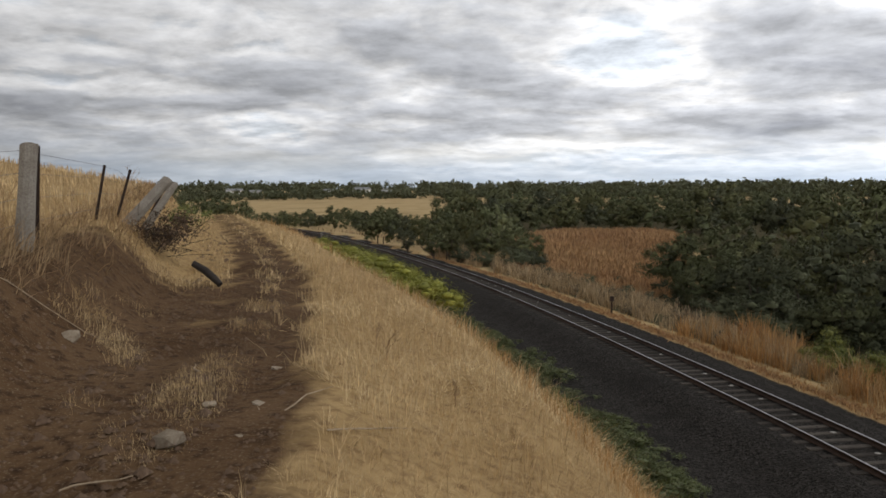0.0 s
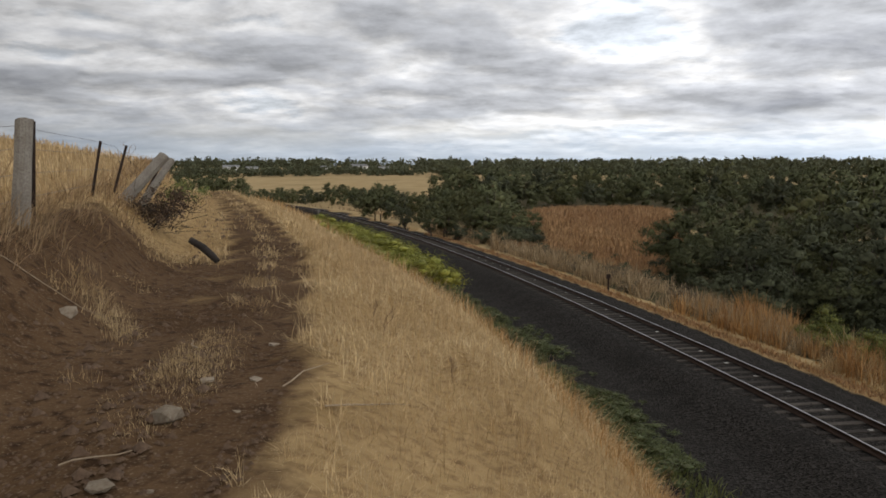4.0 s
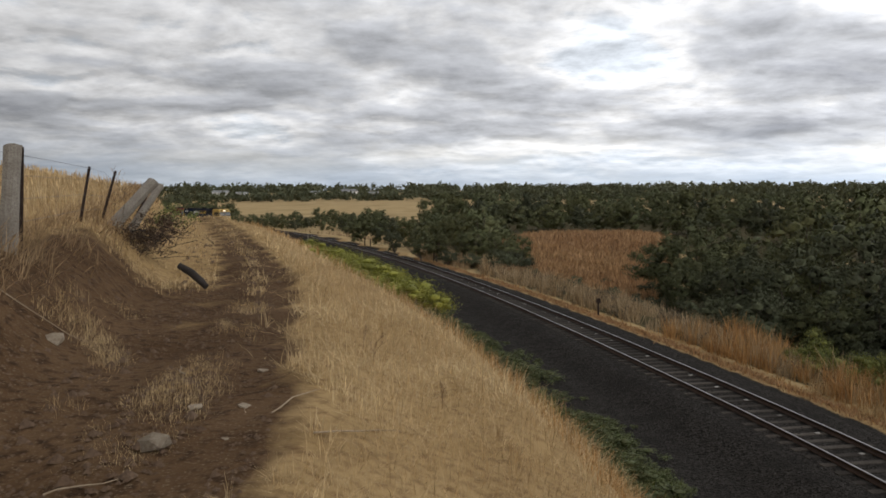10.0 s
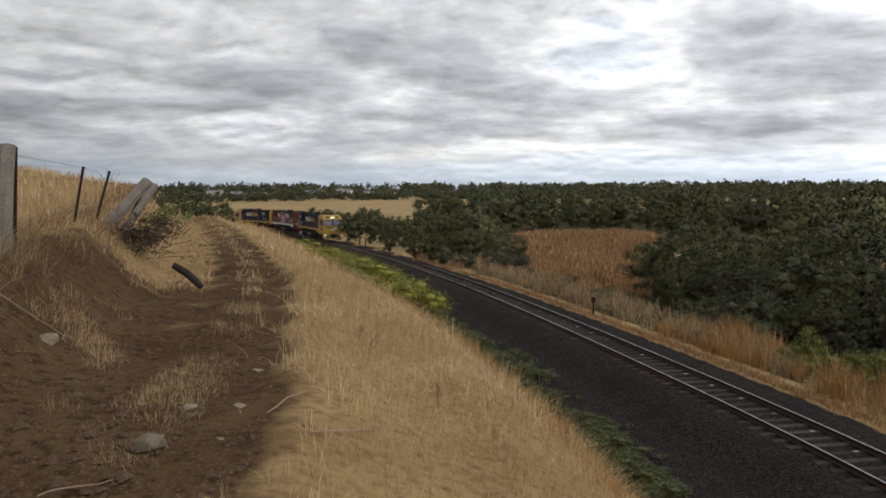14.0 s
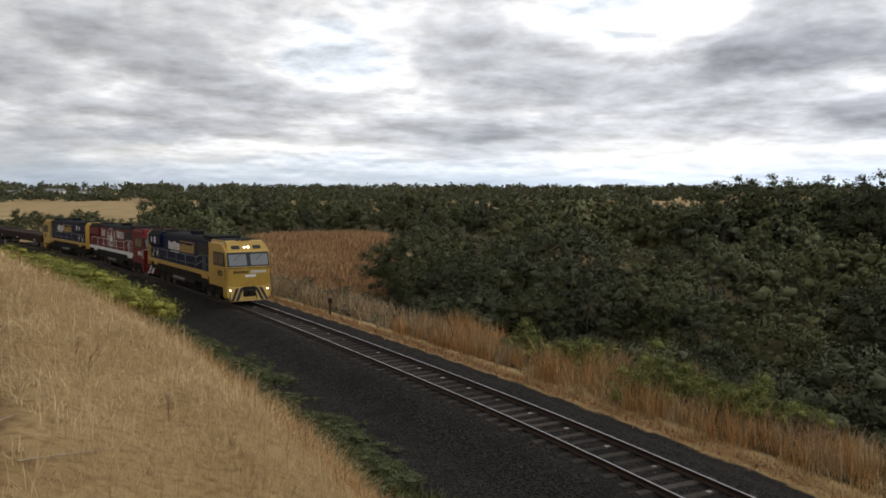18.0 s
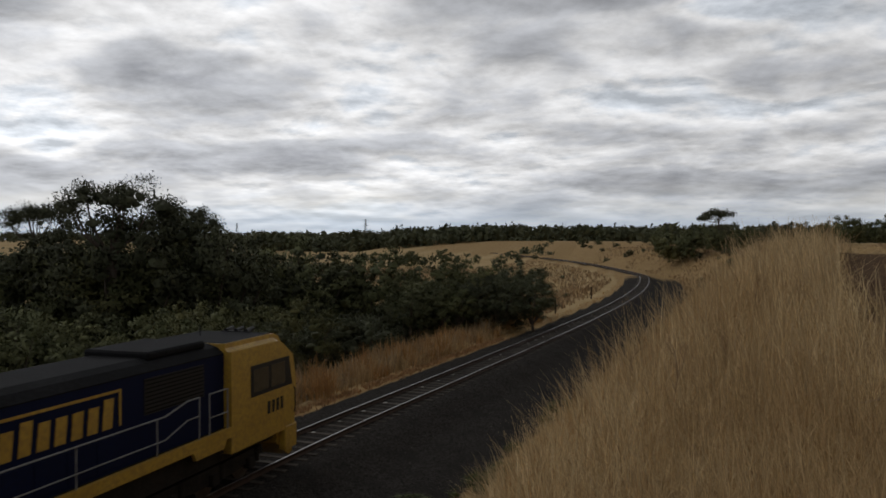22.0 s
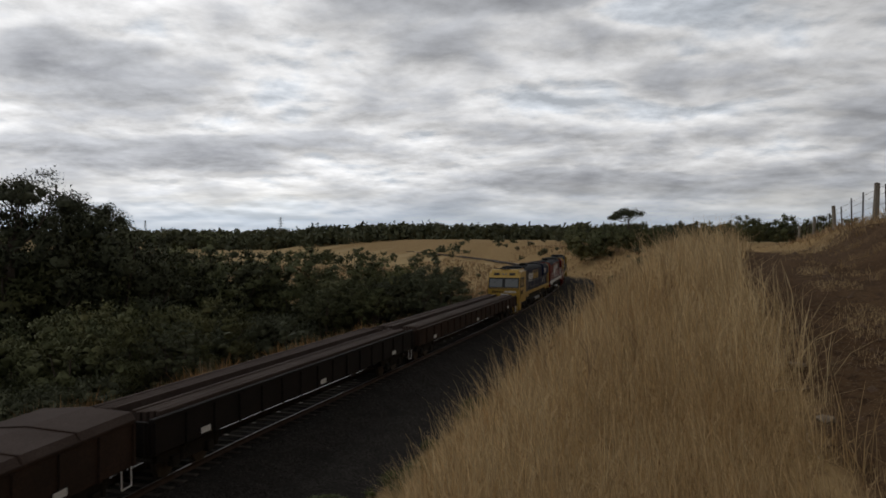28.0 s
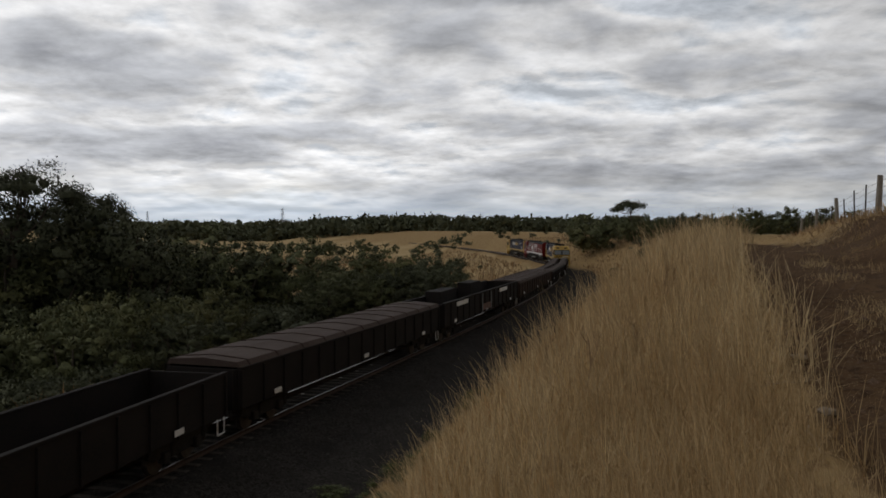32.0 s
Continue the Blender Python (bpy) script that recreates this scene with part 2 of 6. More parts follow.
def spline():
    p = np.array(LINE)
    out = []
    for i in range(len(p) - 1):
        a, b, c, d = p[max(i - 1, 0)], p[i], p[i + 1], p[min(i + 2, len(p) - 1)]
        n = max(2, int(np.linalg.norm(c - b)))
        lb = np.linalg.norm(c - b)
        mb = (c - a) / (np.linalg.norm(c - b) + np.linalg.norm(b - a) + 1e-9) * lb
        mc = (d - b) / (np.linalg.norm(d - c) + np.linalg.norm(c - b) + 1e-9) * lb
        for k in range(n):
            t = k / n
            out.append(b * (2 * t**3 - 3 * t**2 + 1) + mb * (t**3 - 2 * t**2 + t) + c * (3 * t**2 - 2 * t**3) + mc * (t**3 - t**2))
    out.append(p[-1])
    return np.array(out)


CURVE = spline()
ARC = np.concatenate([[0], np.cumsum(np.linalg.norm(np.diff(CURVE, axis=0), axis=1))])
ARC += 268.64 - np.interp(0, -CURVE[:, 1], ARC)


def rail_z(y):
    y = np.asarray(y, float)
    return np.where(y > 0, -0.009 * np.minimum(y, 240), np.interp(y, (-380, -150, 0), (0.9, -0.375, 0)))


def on_track(s, off=0.0, up=0.0):
    """Point at arc length s, off metres to the west side, and the heading of travel."""
    x, y = np.interp(s, ARC, CURVE[:, 0]), np.interp(s, ARC, CURVE[:, 1])
    dx = np.interp(s + 1, ARC, CURVE[:, 0]) - np.interp(s - 1, ARC, CURVE[:, 0])
    dy = np.interp(s + 1, ARC, CURVE[:, 1]) - np.interp(s - 1, ARC, CURVE[:, 1])
    n = math.hypot(dx, dy)
    dx, dy = dx / n, dy / n
    return x + dy * off, y - dx * off, float(rail_z(y)) + up, math.atan2(dy, dx)


def offsets(X, Y):
    """Signed distance to the track (west positive) and the y of its nearest point."""
    P = np.stack([X.ravel(), Y.ravel()], 1)
    C = CURVE
    T = np.gradient(C, axis=0)
    T /= np.linalg.norm(T, axis=1)[:, None]
    u, yn = np.empty(len(P)), np.empty(len(P))
    for i in range(0, len(P), 4000):
        q = P[i:i + 4000]
        d2 = (q[:, :1] - C[None, :, 0])**2 + (q[:, 1:] - C[None, :, 1])**2
        k = d2.argmin(1)
        rel = q - C[k]
        along = (rel * T[k]).sum(1)
        cr = T[k, 0] * rel[:, 1] - T[k, 1] * rel[:, 0]
        u[i:i + 4000] = np.where((np.abs(along) < 1.5), -cr, -np.sign(cr) * np.sqrt(d2.min(1)))
        yn[i:i + 4000] = C[k, 1] + np.clip(along, -1, 1) * T[k, 1]
    return u.reshape(X.shape), yn.reshape(X.shape)


def smooth(t):
    t = np.clip(t, 0, 1)
    return t * t * (3 - 2 * t)


def wobble(X, Y, L, seed):
    return (np.sin(X / L + seed) * np.cos(Y / L * 1.13 + 2 * seed) + 0.5 * np.sin(X / L * 2.3 + Y / L * 1.7 + 3 * seed)) / 1.5


def brow(y):
    return np.interp(y, (-60, -15, -9, -4, 6, 15, 23, 50, 90), (18.2, 15.4, 13.9, 12.8, 12.4, 13.0, 14.4, 18.3, 22))


def foot(y):
    return np.interp(y, (-75, -40, -9, 0), (6.9, 7.5, 7.3, 6.6))


def path_mid(y):
    return np.interp(y, (-80, -21, -10, -5, 0, 6, 16, 50, 90), (22.5, 17.8, 16.35, 15.5, 15.0, 14.85, 15.4, 19.7, 25))


def bank_mid(y):
    return np.interp(y, (-80, -21, -10, -5, 0, 6, 16, 50, 90), (22.5, 17.8, 16.35, 15.5, 15.0, 15.0, 16.2, 20.6, 25.6))


def path_z(y):
    return np.interp(y, (-400, -150, -70, -25, -18, -12, -5, 0, 17, 35, 48, 60, 75, 110, 200), (3.5, 4, 5.6, 6.6, 6.5, 6.25, 5.6, 5.4, 5.25, 5.45, 5.55, 5.1, 3.9, 1.2, -1.5))


def height(X, Y):
    X, Y = np.asarray(X, float), np.asarray(Y, float)
    u, yn = offsets(X, Y)
    zt = rail_z(yn)
    ub, up, zp = brow(yn), path_mid(yn), path_z(yn)
    # west side: formation, cutting, verge, track, bank, field
    a = np.abs(u)
    form = zt + np.interp(a, (0, 1.9, 3.3, 6.0), (-0.2, -0.2, -0.72, -0.78))
    zb = zp - np.interp(yn, (-14, -4, 5), (0.0, 0.25, 0.42))
    fu = foot(yn)
    west = form + (zb - form) * smooth((u - fu) / (ub - fu)) ** 0.9
    west = west + (zp - zb) * smooth((u - ub) / np.maximum(up - 0.9 - ub, 0.8))
    rut = 0.07 * (np.exp(-((u - up - 0.5) / 0.26)**2) + np.exp(-((u - up + 0.5) / 0.26)**2))
    west = west - rut
    w = u - bank_mid(yn)
    rise = np.interp(yn, (-120, -60, -25, 0, 10, 25, 40, 60, 90, 140), (1.5, 2.0, 1.7, 1.9, 1.95, 2.9, 3.2, 3.0, 1.8, 0.6))
    west = west + rise * np.interp(w, (0.9, 1.3, 1.95, 2.7, 4, 9, 20, 60, 120), (0, 0.12, 0.43, 0.50, 0.58, 0.84, 1.0, 1.0, 0.7))
    far_w = 2.0 + wobble(X, Y, 300, 1.0) * 2
    west = west + (far_w - west) * smooth((u - 90) / 300)
    # east side: ballast, verge, creek valley, far slopes
    v = -u
    depth = np.interp(yn, (-200, -120, -60, 40, 75, 110, 160), (0.35, 0.6, 1, 1, 0.6, 0.35, 0.3))
    prof = np.interp(v, (0, 4.8, 8.0, 11, 22, 46, 80, 130, 220), (0, 0, -0.2, -1.4, -6.0, -6.6, -4.8, -2.0, -0.8)) * depth
    east = zt + np.interp(v, (0, 1.9, 3.1, 6.0), (-0.2, -0.2, -0.66, -0.72)) + prof
    far_e = np.interp(np.hypot(X, Y), (0, 150, 300, 520, 900, 4000), (-2.5, -2.5, -3.4, 3.0, 1.0, 1.0))
    north = np.interp(np.degrees(np.arctan2(X, Y)), (-40, 20, 45, 70), (1, 1, 0.6, 0))
    far_e = far_e * (1 - north) + north * np.interp(np.hypot(X, Y), (0, 250, 600, 1200, 4000), (-1.5, -2.5, -1.0, 0.5, 1.0))
    east = east + (far_e - east) * smooth((v - 110) / 160)
    azd, rad_ = np.degrees(np.arctan2(X, Y)), np.hypot(X, Y)
    mound = smooth(1 - ((azd - 11.5) / 8.5)**2) * np.interp(rad_, (92, 112, 138, 150, 165, 185), (0, 0.45, 1, 1, 0.6, 0))
    east = east + 2.6 * mound
    z = np.where(u > 0, west, east)
    rough = smooth((np.abs(u) - 5) / 4)
    z = z + rough * (0.05 * wobble(X, Y, 0.9, 1) + 0.07 * wobble(X, Y, 2.7, 2)) * (np.abs(u) < 90)
    return z, u, yn


def z_at(x, y):
    return float(height(np.array([float(x)]), np.array([float(y)]))[0][0])


def axis(lo, hi, step, far, grow=1.16):
    core = np.arange(lo, hi + step / 2, step)
    left, right, d = [lo], [hi], step
    while left[-1] > -far:
        d *= grow
        left.append(left[-1] - d)
    d = step
    while right[-1] < far:
        d *= grow
        right.append(right[-1] + d)
    return np.concatenate([left[:0:-1], core, right[1:]])


def mesh_object(name, verts, faces, mat, parent=None, smooth_=False, normals=None):
    """faces: an (n, 3) or (n, 4) array."""
    me = bpy.data.meshes.new(name)
    verts, faces = np.asarray(verts, np.float32), np.asarray(faces, np.int32)
    k = faces.shape[1]
    me.vertices.add(len(verts))
    me.vertices.foreach_set("co", verts.ravel())
    me.loops.add(faces.size)
    me.loops.foreach_set("vertex_index", faces.ravel())
    me.polygons.add(len(faces))
    me.polygons.foreach_set("loop_start", np.arange(0, faces.size, k, dtype=np.int32))
    if smooth_:
        me.polygons.foreach_set("use_smooth", np.ones(len(faces), bool))
    me.update(calc_edges=True)
    if normals is not None:
        me.normals_split_custom_set_from_vertices(normals)
    me.materials.append(mat)
    ob = new(name, me)
    if parent:
        ob.parent = parent
    return ob


def ground_material():
    m = bpy.data.materials.new("ground")
    m.use_nodes = True
    nt = m.node_tree
    N, L = nt.nodes.new, nt.links.new
    b = nt.nodes["Principled BSDF"]
    tc = N("ShaderNodeTexCoord")
    at = N("ShaderNodeAttribute")
    at.attribute_name = "zone"
    sep = N("ShaderNodeSeparateColor")
    L(at.outputs["Color"], sep.inputs[0])

    def nz(scale, detail=5):
        n = N("ShaderNodeTexNoise")
        n.inputs["Scale"].default_value, n.inputs["Detail"].default_value = scale, detail
        L(tc.outputs["Object"], n.inputs["Vector"])
        return n.outputs["Fac"]

    def mix(f, a, c):
        n = N("ShaderNodeMix")
        n.data_type = "RGBA"
        L(f, n.inputs[0])
        for s, v in ((n.inputs[6], a), (n.inputs[7], c)):
            if isinstance(v, tuple):
                s.default_value = (*v, 1)
            else:
                L(v, s)
        return n.outputs[2]

    def rng(f, lo, hi):
        n = N("ShaderNodeMapRange")
        n.inputs[1].default_value, n.inputs[2].default_value = lo, hi
        L(f, n.inputs[0])
        return n.outputs[0]

    def edge(mask, soft=0.25, scale=1.2):
        a = N("ShaderNodeMath")
        a.operation = "ADD"
        L(mask, a.inputs[0])
        s = N("ShaderNodeMath")
        s.operation = "MULTIPLY_ADD"
        L(nz(scale), s.inputs[0])
        s.inputs[1].default_value, s.inputs[2].default_value = 0.9, -0.45
        L(s.outputs[0], a.inputs[1])
        return rng(a.outputs[0], 0.5 - soft, 0.5 + soft)

    n_big, n_mid, n_fine, n_grit = nz(0.12), nz(0.9), nz(9, 7), nz(46, 4)
    straw = mix(rng(n_mid, 0.3, 0.7), (0.33, 0.22, 0.10), (0.42, 0.29, 0.14))
    straw = mix(rng(n_fine, 0.45, 0.75), straw, (0.19, 0.115, 0.055))
    field = mix(rng(n_big, 0.3, 0.7), (0.38, 0.27, 0.13), (0.47, 0.345, 0.18))
    field = mix(rng(nz(0.02), 0.55, 0.75), field, (0.30, 0.22, 0.11))
    dirt = mix(rng(n_mid, 0.3, 0.7), (0.079, 0.045, 0.0225), (0.131, 0.079, 0.042))
    dirt = mix(rng(n_fine, 0.48, 0.7), dirt, (0.042, 0.024, 0.014))
    dirt = mix(rng(n_grit, 0.58, 0.72), dirt, (0.21, 0.155, 0.10))
    v = N("ShaderNodeTexVoronoi")
    v.inputs["Scale"].default_value = 17
    L(tc.outputs["Object"], v.inputs["Vector"])
    stone = mix(rng(v.outputs["Color"], 0.1, 0.95), (0.013, 0.0115, 0.010), (0.060, 0.054, 0.048))
    stone = mix(rng(n_mid, 0.45, 0.75), stone, (0.026, 0.0235, 0.021))
    # darker ground colour wherever the wood mask is set
    leaf = mix(rng(n_mid, 0.3, 0.7), (0.05, 0.045, 0.025), (0.10, 0.08, 0.04))
    c = mix(edge(sep.outputs[2], 0.2, 0.05), field, leaf)
    c = mix(edge(at.outputs["Alpha"], 0.25, 1.0), c, straw)
    c = mix(edge(sep.outputs[1], 0.22, 1.6), c, dirt)
    c = mix(edge(sep.outputs[0], 0.16, 1.4), c, stone)
    L(c, b.inputs["Base Color"])
    b.inputs["Roughness"].default_value = 1.0
    b.inputs["Specular IOR Level"].default_value = 0.04
    bp = N("ShaderNodeBump")
    bp.inputs["Strength"].default_value, bp.inputs["Distance"].default_value = 0.9, 0.05
    hm = N("ShaderNodeMath")
    hm.operation = "MULTIPLY_ADD"
    L(v.outputs["Distance"], hm.inputs[0])
    L(sep.outputs[0], hm.inputs[1])
    L(n_fine, hm.inputs[2])
    L(hm.outputs[0], bp.inputs["Height"])
    L(bp.outputs[0], b.inputs["Normal"])
    return m


def make_ground():
    xs, ys = axis(-26, 26, 0.4, 4300), axis(-34, 44, 0.45, 4300)
    X, Y = np.meshgrid(xs, ys)
    Z, U, YN = height(X, Y)
    ny, nx = X.shape
    idx = np.arange(ny * nx).reshape(ny, nx)
    f = np.stack([idx[:-1, :-1], idx[:-1, 1:], idx[1:, 1:], idx[1:, :-1]], -1).reshape(-1, 4)
    ob = mesh_object("ground", np.stack([X, Y, Z], -1).reshape(-1, 3), f, ground_material(), smooth_=True)
    up = path_mid(YN)
    gravel = smooth((7.2 - U) / 1.2) * smooth((U + 3.9) / 0.5) * np.interp(YN, (-175, -140), (0, 1))
    d = np.abs(U - up)
    half = np.interp(YN, (-14, -8, -5, 0, 4, 11), (1.45, 1.2, 1.05, 1.2, 1.35, 0.95))
    dirt = smooth((half - d) / 0.45) * (0.78 + 0.22 * smooth((d - 0.2) / 0.3)) * np.interp(YN, (-60, -30, 20, 32, 70), (0.3, 1, 1, 0.72, 0.6))
    near = np.interp(YN, (-40, -22, 14, 19), (0.2, 1, 1, 0))
    bm_ = bank_mid(YN)
    dirt = np.maximum(dirt, 0.95 * smooth((U - up - 0.5) / 0.4) * smooth((bm_ + 2.7 - U) / 0.6) * near)
    az, rr = np.degrees(np.arctan2(X, Y)), np.hypot(X, Y)
    wood = smooth((-U - 4.9) / 0.8) * smooth((150 + U) / 40) * np.interp(YN, (-85, -45, 60, 90), (0.0, 1, 1, 0.3))
    wood = np.maximum(wood, smooth((az + 1) / 3) * smooth((62 - az) / 10) * smooth((rr - 120) / 25) * smooth((330 - rr) / 40))
    straw = smooth((80 - np.abs(U)) / 40) * (1 - smooth((-U - 4.5) / 0.6))
    col = np.stack([gravel, dirt, wood, straw], -1).astype(np.float32)
    ca = ob.data.color_attributes.new("zone", "FLOAT_COLOR", "POINT")
    ca.data.foreach_set("color", col.ravel())
    tagged(ob, "dry grassy ground with dirt path and dark railway ballast", "ground", kind="structure")


make_ground()


# ---- track ----
def part(name, bm, mat, parent, label=""):
    me = bpy.data.meshes.new(name)
    bm.to_mesh(me)
    bm.free()
    for mm in (mat if isinstance(mat, (list, tuple)) else (mat,)):
        me.materials.append(mm)
    ob = new(name, me)
    ob.parent = parent
    if label:
        ob["label"] = label
    return ob


def box(bm, x0, x1, y0, y1, z0, z1, bev=0.0, mi=0, m=None):
    vs = [bm.verts.new((x, y, z)) for z in (z0, z1) for x, y in ((x0, y0), (x1, y0), (x1, y1), (x0, y1))]
    fs = [bm.faces.new([vs[i] for i in q]) for q in ((3, 2, 1, 0), (4, 5, 6, 7), (0, 1, 5, 4), (1, 2, 6, 5), (2, 3, 7, 6), (3, 0, 4, 7))]
    for f in fs:
        f.material_index = mi
    if bev:
        es = list({e for f in fs for e in f.edges})
        g = bmesh.ops.bevel(bm, geom=es, offset=bev, segments=1, affect="EDGES")
        for f in g["faces"]:
            f.material_index = mi
        vs = list({v for f in g["faces"] for v in f.verts} | {v for v in vs if v.is_valid})
    if m is not None:
        bmesh.ops.transform(bm, matrix=m, verts=[v for v in vs if v.is_valid])
    return fs


def make_track():
    root = tagged(new("railway_track"), "single railway track with steel rails on weathered sleepers", "railway track", kind="structure")
    ss = np.concatenate([np.arange(-60, 120, 3.0), np.arange(120, 420, 1.5), np.arange(420, 620, 3.0)])
    prof = ((-0.075, -0.17), (0.075, -0.17), (0.07, -0.15), (0.012, -0.135), (0.012, -0.04), (0.036, -0.035), (0.036, -0.004), (-0.036, -0.004), (-0.036, -0.035), (-0.012, -0.04), (-0.012, -0.135), (-0.07, -0.15))
    top = ((-0.034, -0.004), (0.034, -0.004), (0.026, 0.0), (-0.026, 0.0))
    for side in (-0.7525, 0.7525):
        for nm, pr, mt in (("rail", prof, M_RAIL), ("railhead", top, M_RAILTOP)):
            k = len(pr)
            V = [on_track(s, side + a, b)[:3] for s in ss for a, b in pr]
            F = [(i * k + j, i * k + (j + 1) % k, (i + 1) * k + (j + 1) % k, (i + 1) * k + j) for i in range(len(ss) - 1) for j in range(k)]
            ob = mesh_object(nm, V, F, mt, root)
            if nm == "rail":
                rail = ob
            else:
                ob.parent = rail
                ob["label"] = "shiny worn railhead"
    bm = bmesh.new()
    box(bm, -1.25, 1.25, -0.12, 0.12, -0.32, -0.165, 0.015)
    sl = part("sleeper", bm, M_SLEEPER, root)
    me, first, V, F = sl.data, True, [], []
    bm = bmesh.new()
    box(bm, 0.36, 0.50, -0.06, 0.06, -0.17, -0.15, 0.006)
    plate = bpy.data.meshes.new("fastening_plate")
    bm.to_mesh(plate)
    bm.free()
    plate.materials.append(M_PLATE)
    step = 0.66
    for i in range(int(640 / step)):
        s = -40 + i * step
        x, y, z, a = on_track(s)
        m = pose(x, y, z - 0.004 + random.uniform(-0.015, 0.01), 0, 0, math.degrees(a) + 90 + random.uniform(-1, 1))
        if 196 < s < 392:
            o = sl if first else new("sleeper", me)
            first = False
            o.parent = root
            o.matrix_basis = m
            if i % 3 == 0 and random.random() < 0.75:
                pl = new("fastening_plate", plate)
                pl.parent = root
                pl.matrix_basis = m
        else:
            n = len(V)
            V += [tuple(m @ Vector(c)) for c in ((-1.25, -0.12, -0.165), (1.25, -0.12, -0.165), (1.25, 0.12, -0.165), (-1.25, 0.12, -0.165), (-1.25, -0.12, -0.3), (1.25, -0.12, -0.3), (1.25, 0.12, -0.3), (-1.25, 0.12, -0.3))]
            F += [(n, n + 1, n + 2, n + 3), (n, n + 4, n + 5, n + 1), (n + 1, n + 5, n + 6, n + 2), (n + 2, n + 6, n + 7, n + 3), (n + 3, n + 7, n + 4, n)]
    tagged(mesh_object("far_sleepers", V, F, M_SLEEPER, root), kind="stuff")


make_track()
M_BALLAST = material("dark_ballast_stone", ((0.035, 0.031, 0.028), (0.062, 0.056, 0.050), (0.022, 0.019, 0.017)), 0.95, 6, 30, 0, vary=-0.55, spec=0.08)


def make_ballast():
    """Loose angular stones on the ballast, one mass."""
    rng = np.random.default_rng(17)
    n = 34000
    sa = rng.uniform(205, 345, n)
    off = rng.uniform(-3.6, 5.6, n)
    x, y = np.interp(sa, ARC, CURVE[:, 0]), np.interp(sa, ARC, CURVE[:, 1])
    dx, dy = np.interp(sa + 1, ARC, CURVE[:, 0]) - x, np.interp(sa + 1, ARC, CURVE[:, 1]) - y
    x, y = x + dy * off, y - dx * off
    z = height(x, y)[0] - 0.012
    size = rng.uniform(0.022, 0.05, n) * np.where(rng.random(n) < 0.04, 1.7, 1)
    g = np.array([(1, 0.1, 0), (-0.3, 0.9, 0.05), (-0.8, -0.5, 0), (0.35, -0.85, 0), (0.25, 0.1, 0.85), (-0.4, -0.1, 0.7)])
    an = rng.uniform(0, 6.28, n)[:, None]
    gx = g[None, :, 0] * np.cos(an) - g[None, :, 1] * np.sin(an)
    gy = g[None, :, 0] * np.sin(an) + g[None, :, 1] * np.cos(an)
    k = size[:, None] * rng.uniform(0.7, 1.25, (n, 6))
    P = np.stack([x[:, None] + gx * k, y[:, None] + gy * k, z[:, None] + g[None, :, 2] * k], -1)
    t = np.array([(0, 1, 4), (1, 5, 4), (1, 2, 5), (2, 3, 5), (3, 4, 5), (3, 0, 4)])
    F = (np.arange(n)[:, None, None] * 6 + t[None]).reshape(-1, 3)
    tagged(mesh_object("ballast_stones", P.reshape(-1, 3), F, M_BALLAST), "dark grey angular ballast stones round the track", "gravel", kind="stuff")


make_ballast()

# ---- trees ----
def tube(V, F, pts, radii, k=6):
    base = len(V)
    for i, (p, r) in enumerate(zip(pts, radii)):
        d = (Vector(pts[min(i + 1, len(pts) - 1)]) - Vector(pts[max(i - 1, 0)])).normalized()
        a = d.orthogonal().normalized()
        b = d.cross(a)
        for j in range(k):
            w = 2 * math.pi * j / k
            V.append(tuple(Vector(p) + (a * math.cos(w) + b * math.sin(w)) * r))
    for i in range(len(pts) - 1):
        for j in range(k):
            F.append((base + i * k + j, base + i * k + (j + 1) % k, base + (i + 1) * k + (j + 1) % k, base + (i + 1) * k + j))


def leaf_cloud(rng, centres, radii, per, size):
    """Leaf quads scattered on and in clumps; hanging, uneven."""
    C = np.repeat(centres, per, 0)
    R = np.repeat(radii, per)
    n = len(C)
    d = rng.normal(size=(n, 3))
    d /= np.linalg.norm(d, axis=1)[:, None]
    r = R * rng.uniform(0.15, 1.25, n)
    P = C + d * r[:, None] * np.array([1, 1, 0.72])
    a = rng.normal(size=(n, 3))
    a[:, 2] -= 0.5
    a /= np.linalg.norm(a, axis=1)[:, None]
    b = np.cross(a, rng.normal(size=(n, 3)))
    b /= np.linalg.norm(b, axis=1)[:, None] + 1e-9
    L = size * rng.uniform(0.6, 1.5, n)[:, None]
    W = L * rng.uniform(0.35, 0.6, n)[:, None]
    # leaves show their upper face outwards
    flip = ((np.cross(b, a) * (d + np.array([0, 0, 0.4]))).sum(1) < 0)[:, None]
    b = np.where(flip, -b, b)
    V = np.stack([P - a * L * 0.5 - b * W * 0.35, P - a * L * 0.3 + b * W * 0.6, P + a * L * 0.5], 1).reshape(-1, 3)
    return V, np.arange(3 * n).reshape(-1, 3)


def crown_normals(V, centre, squash):
    """Normals that round the crown off as a whole, roughened leaf by leaf."""
    N = (V - centre) * np.array([1, 1, squash])
    N /= np.linalg.norm(N, axis=1)[:, None] + 1e-9
    return N


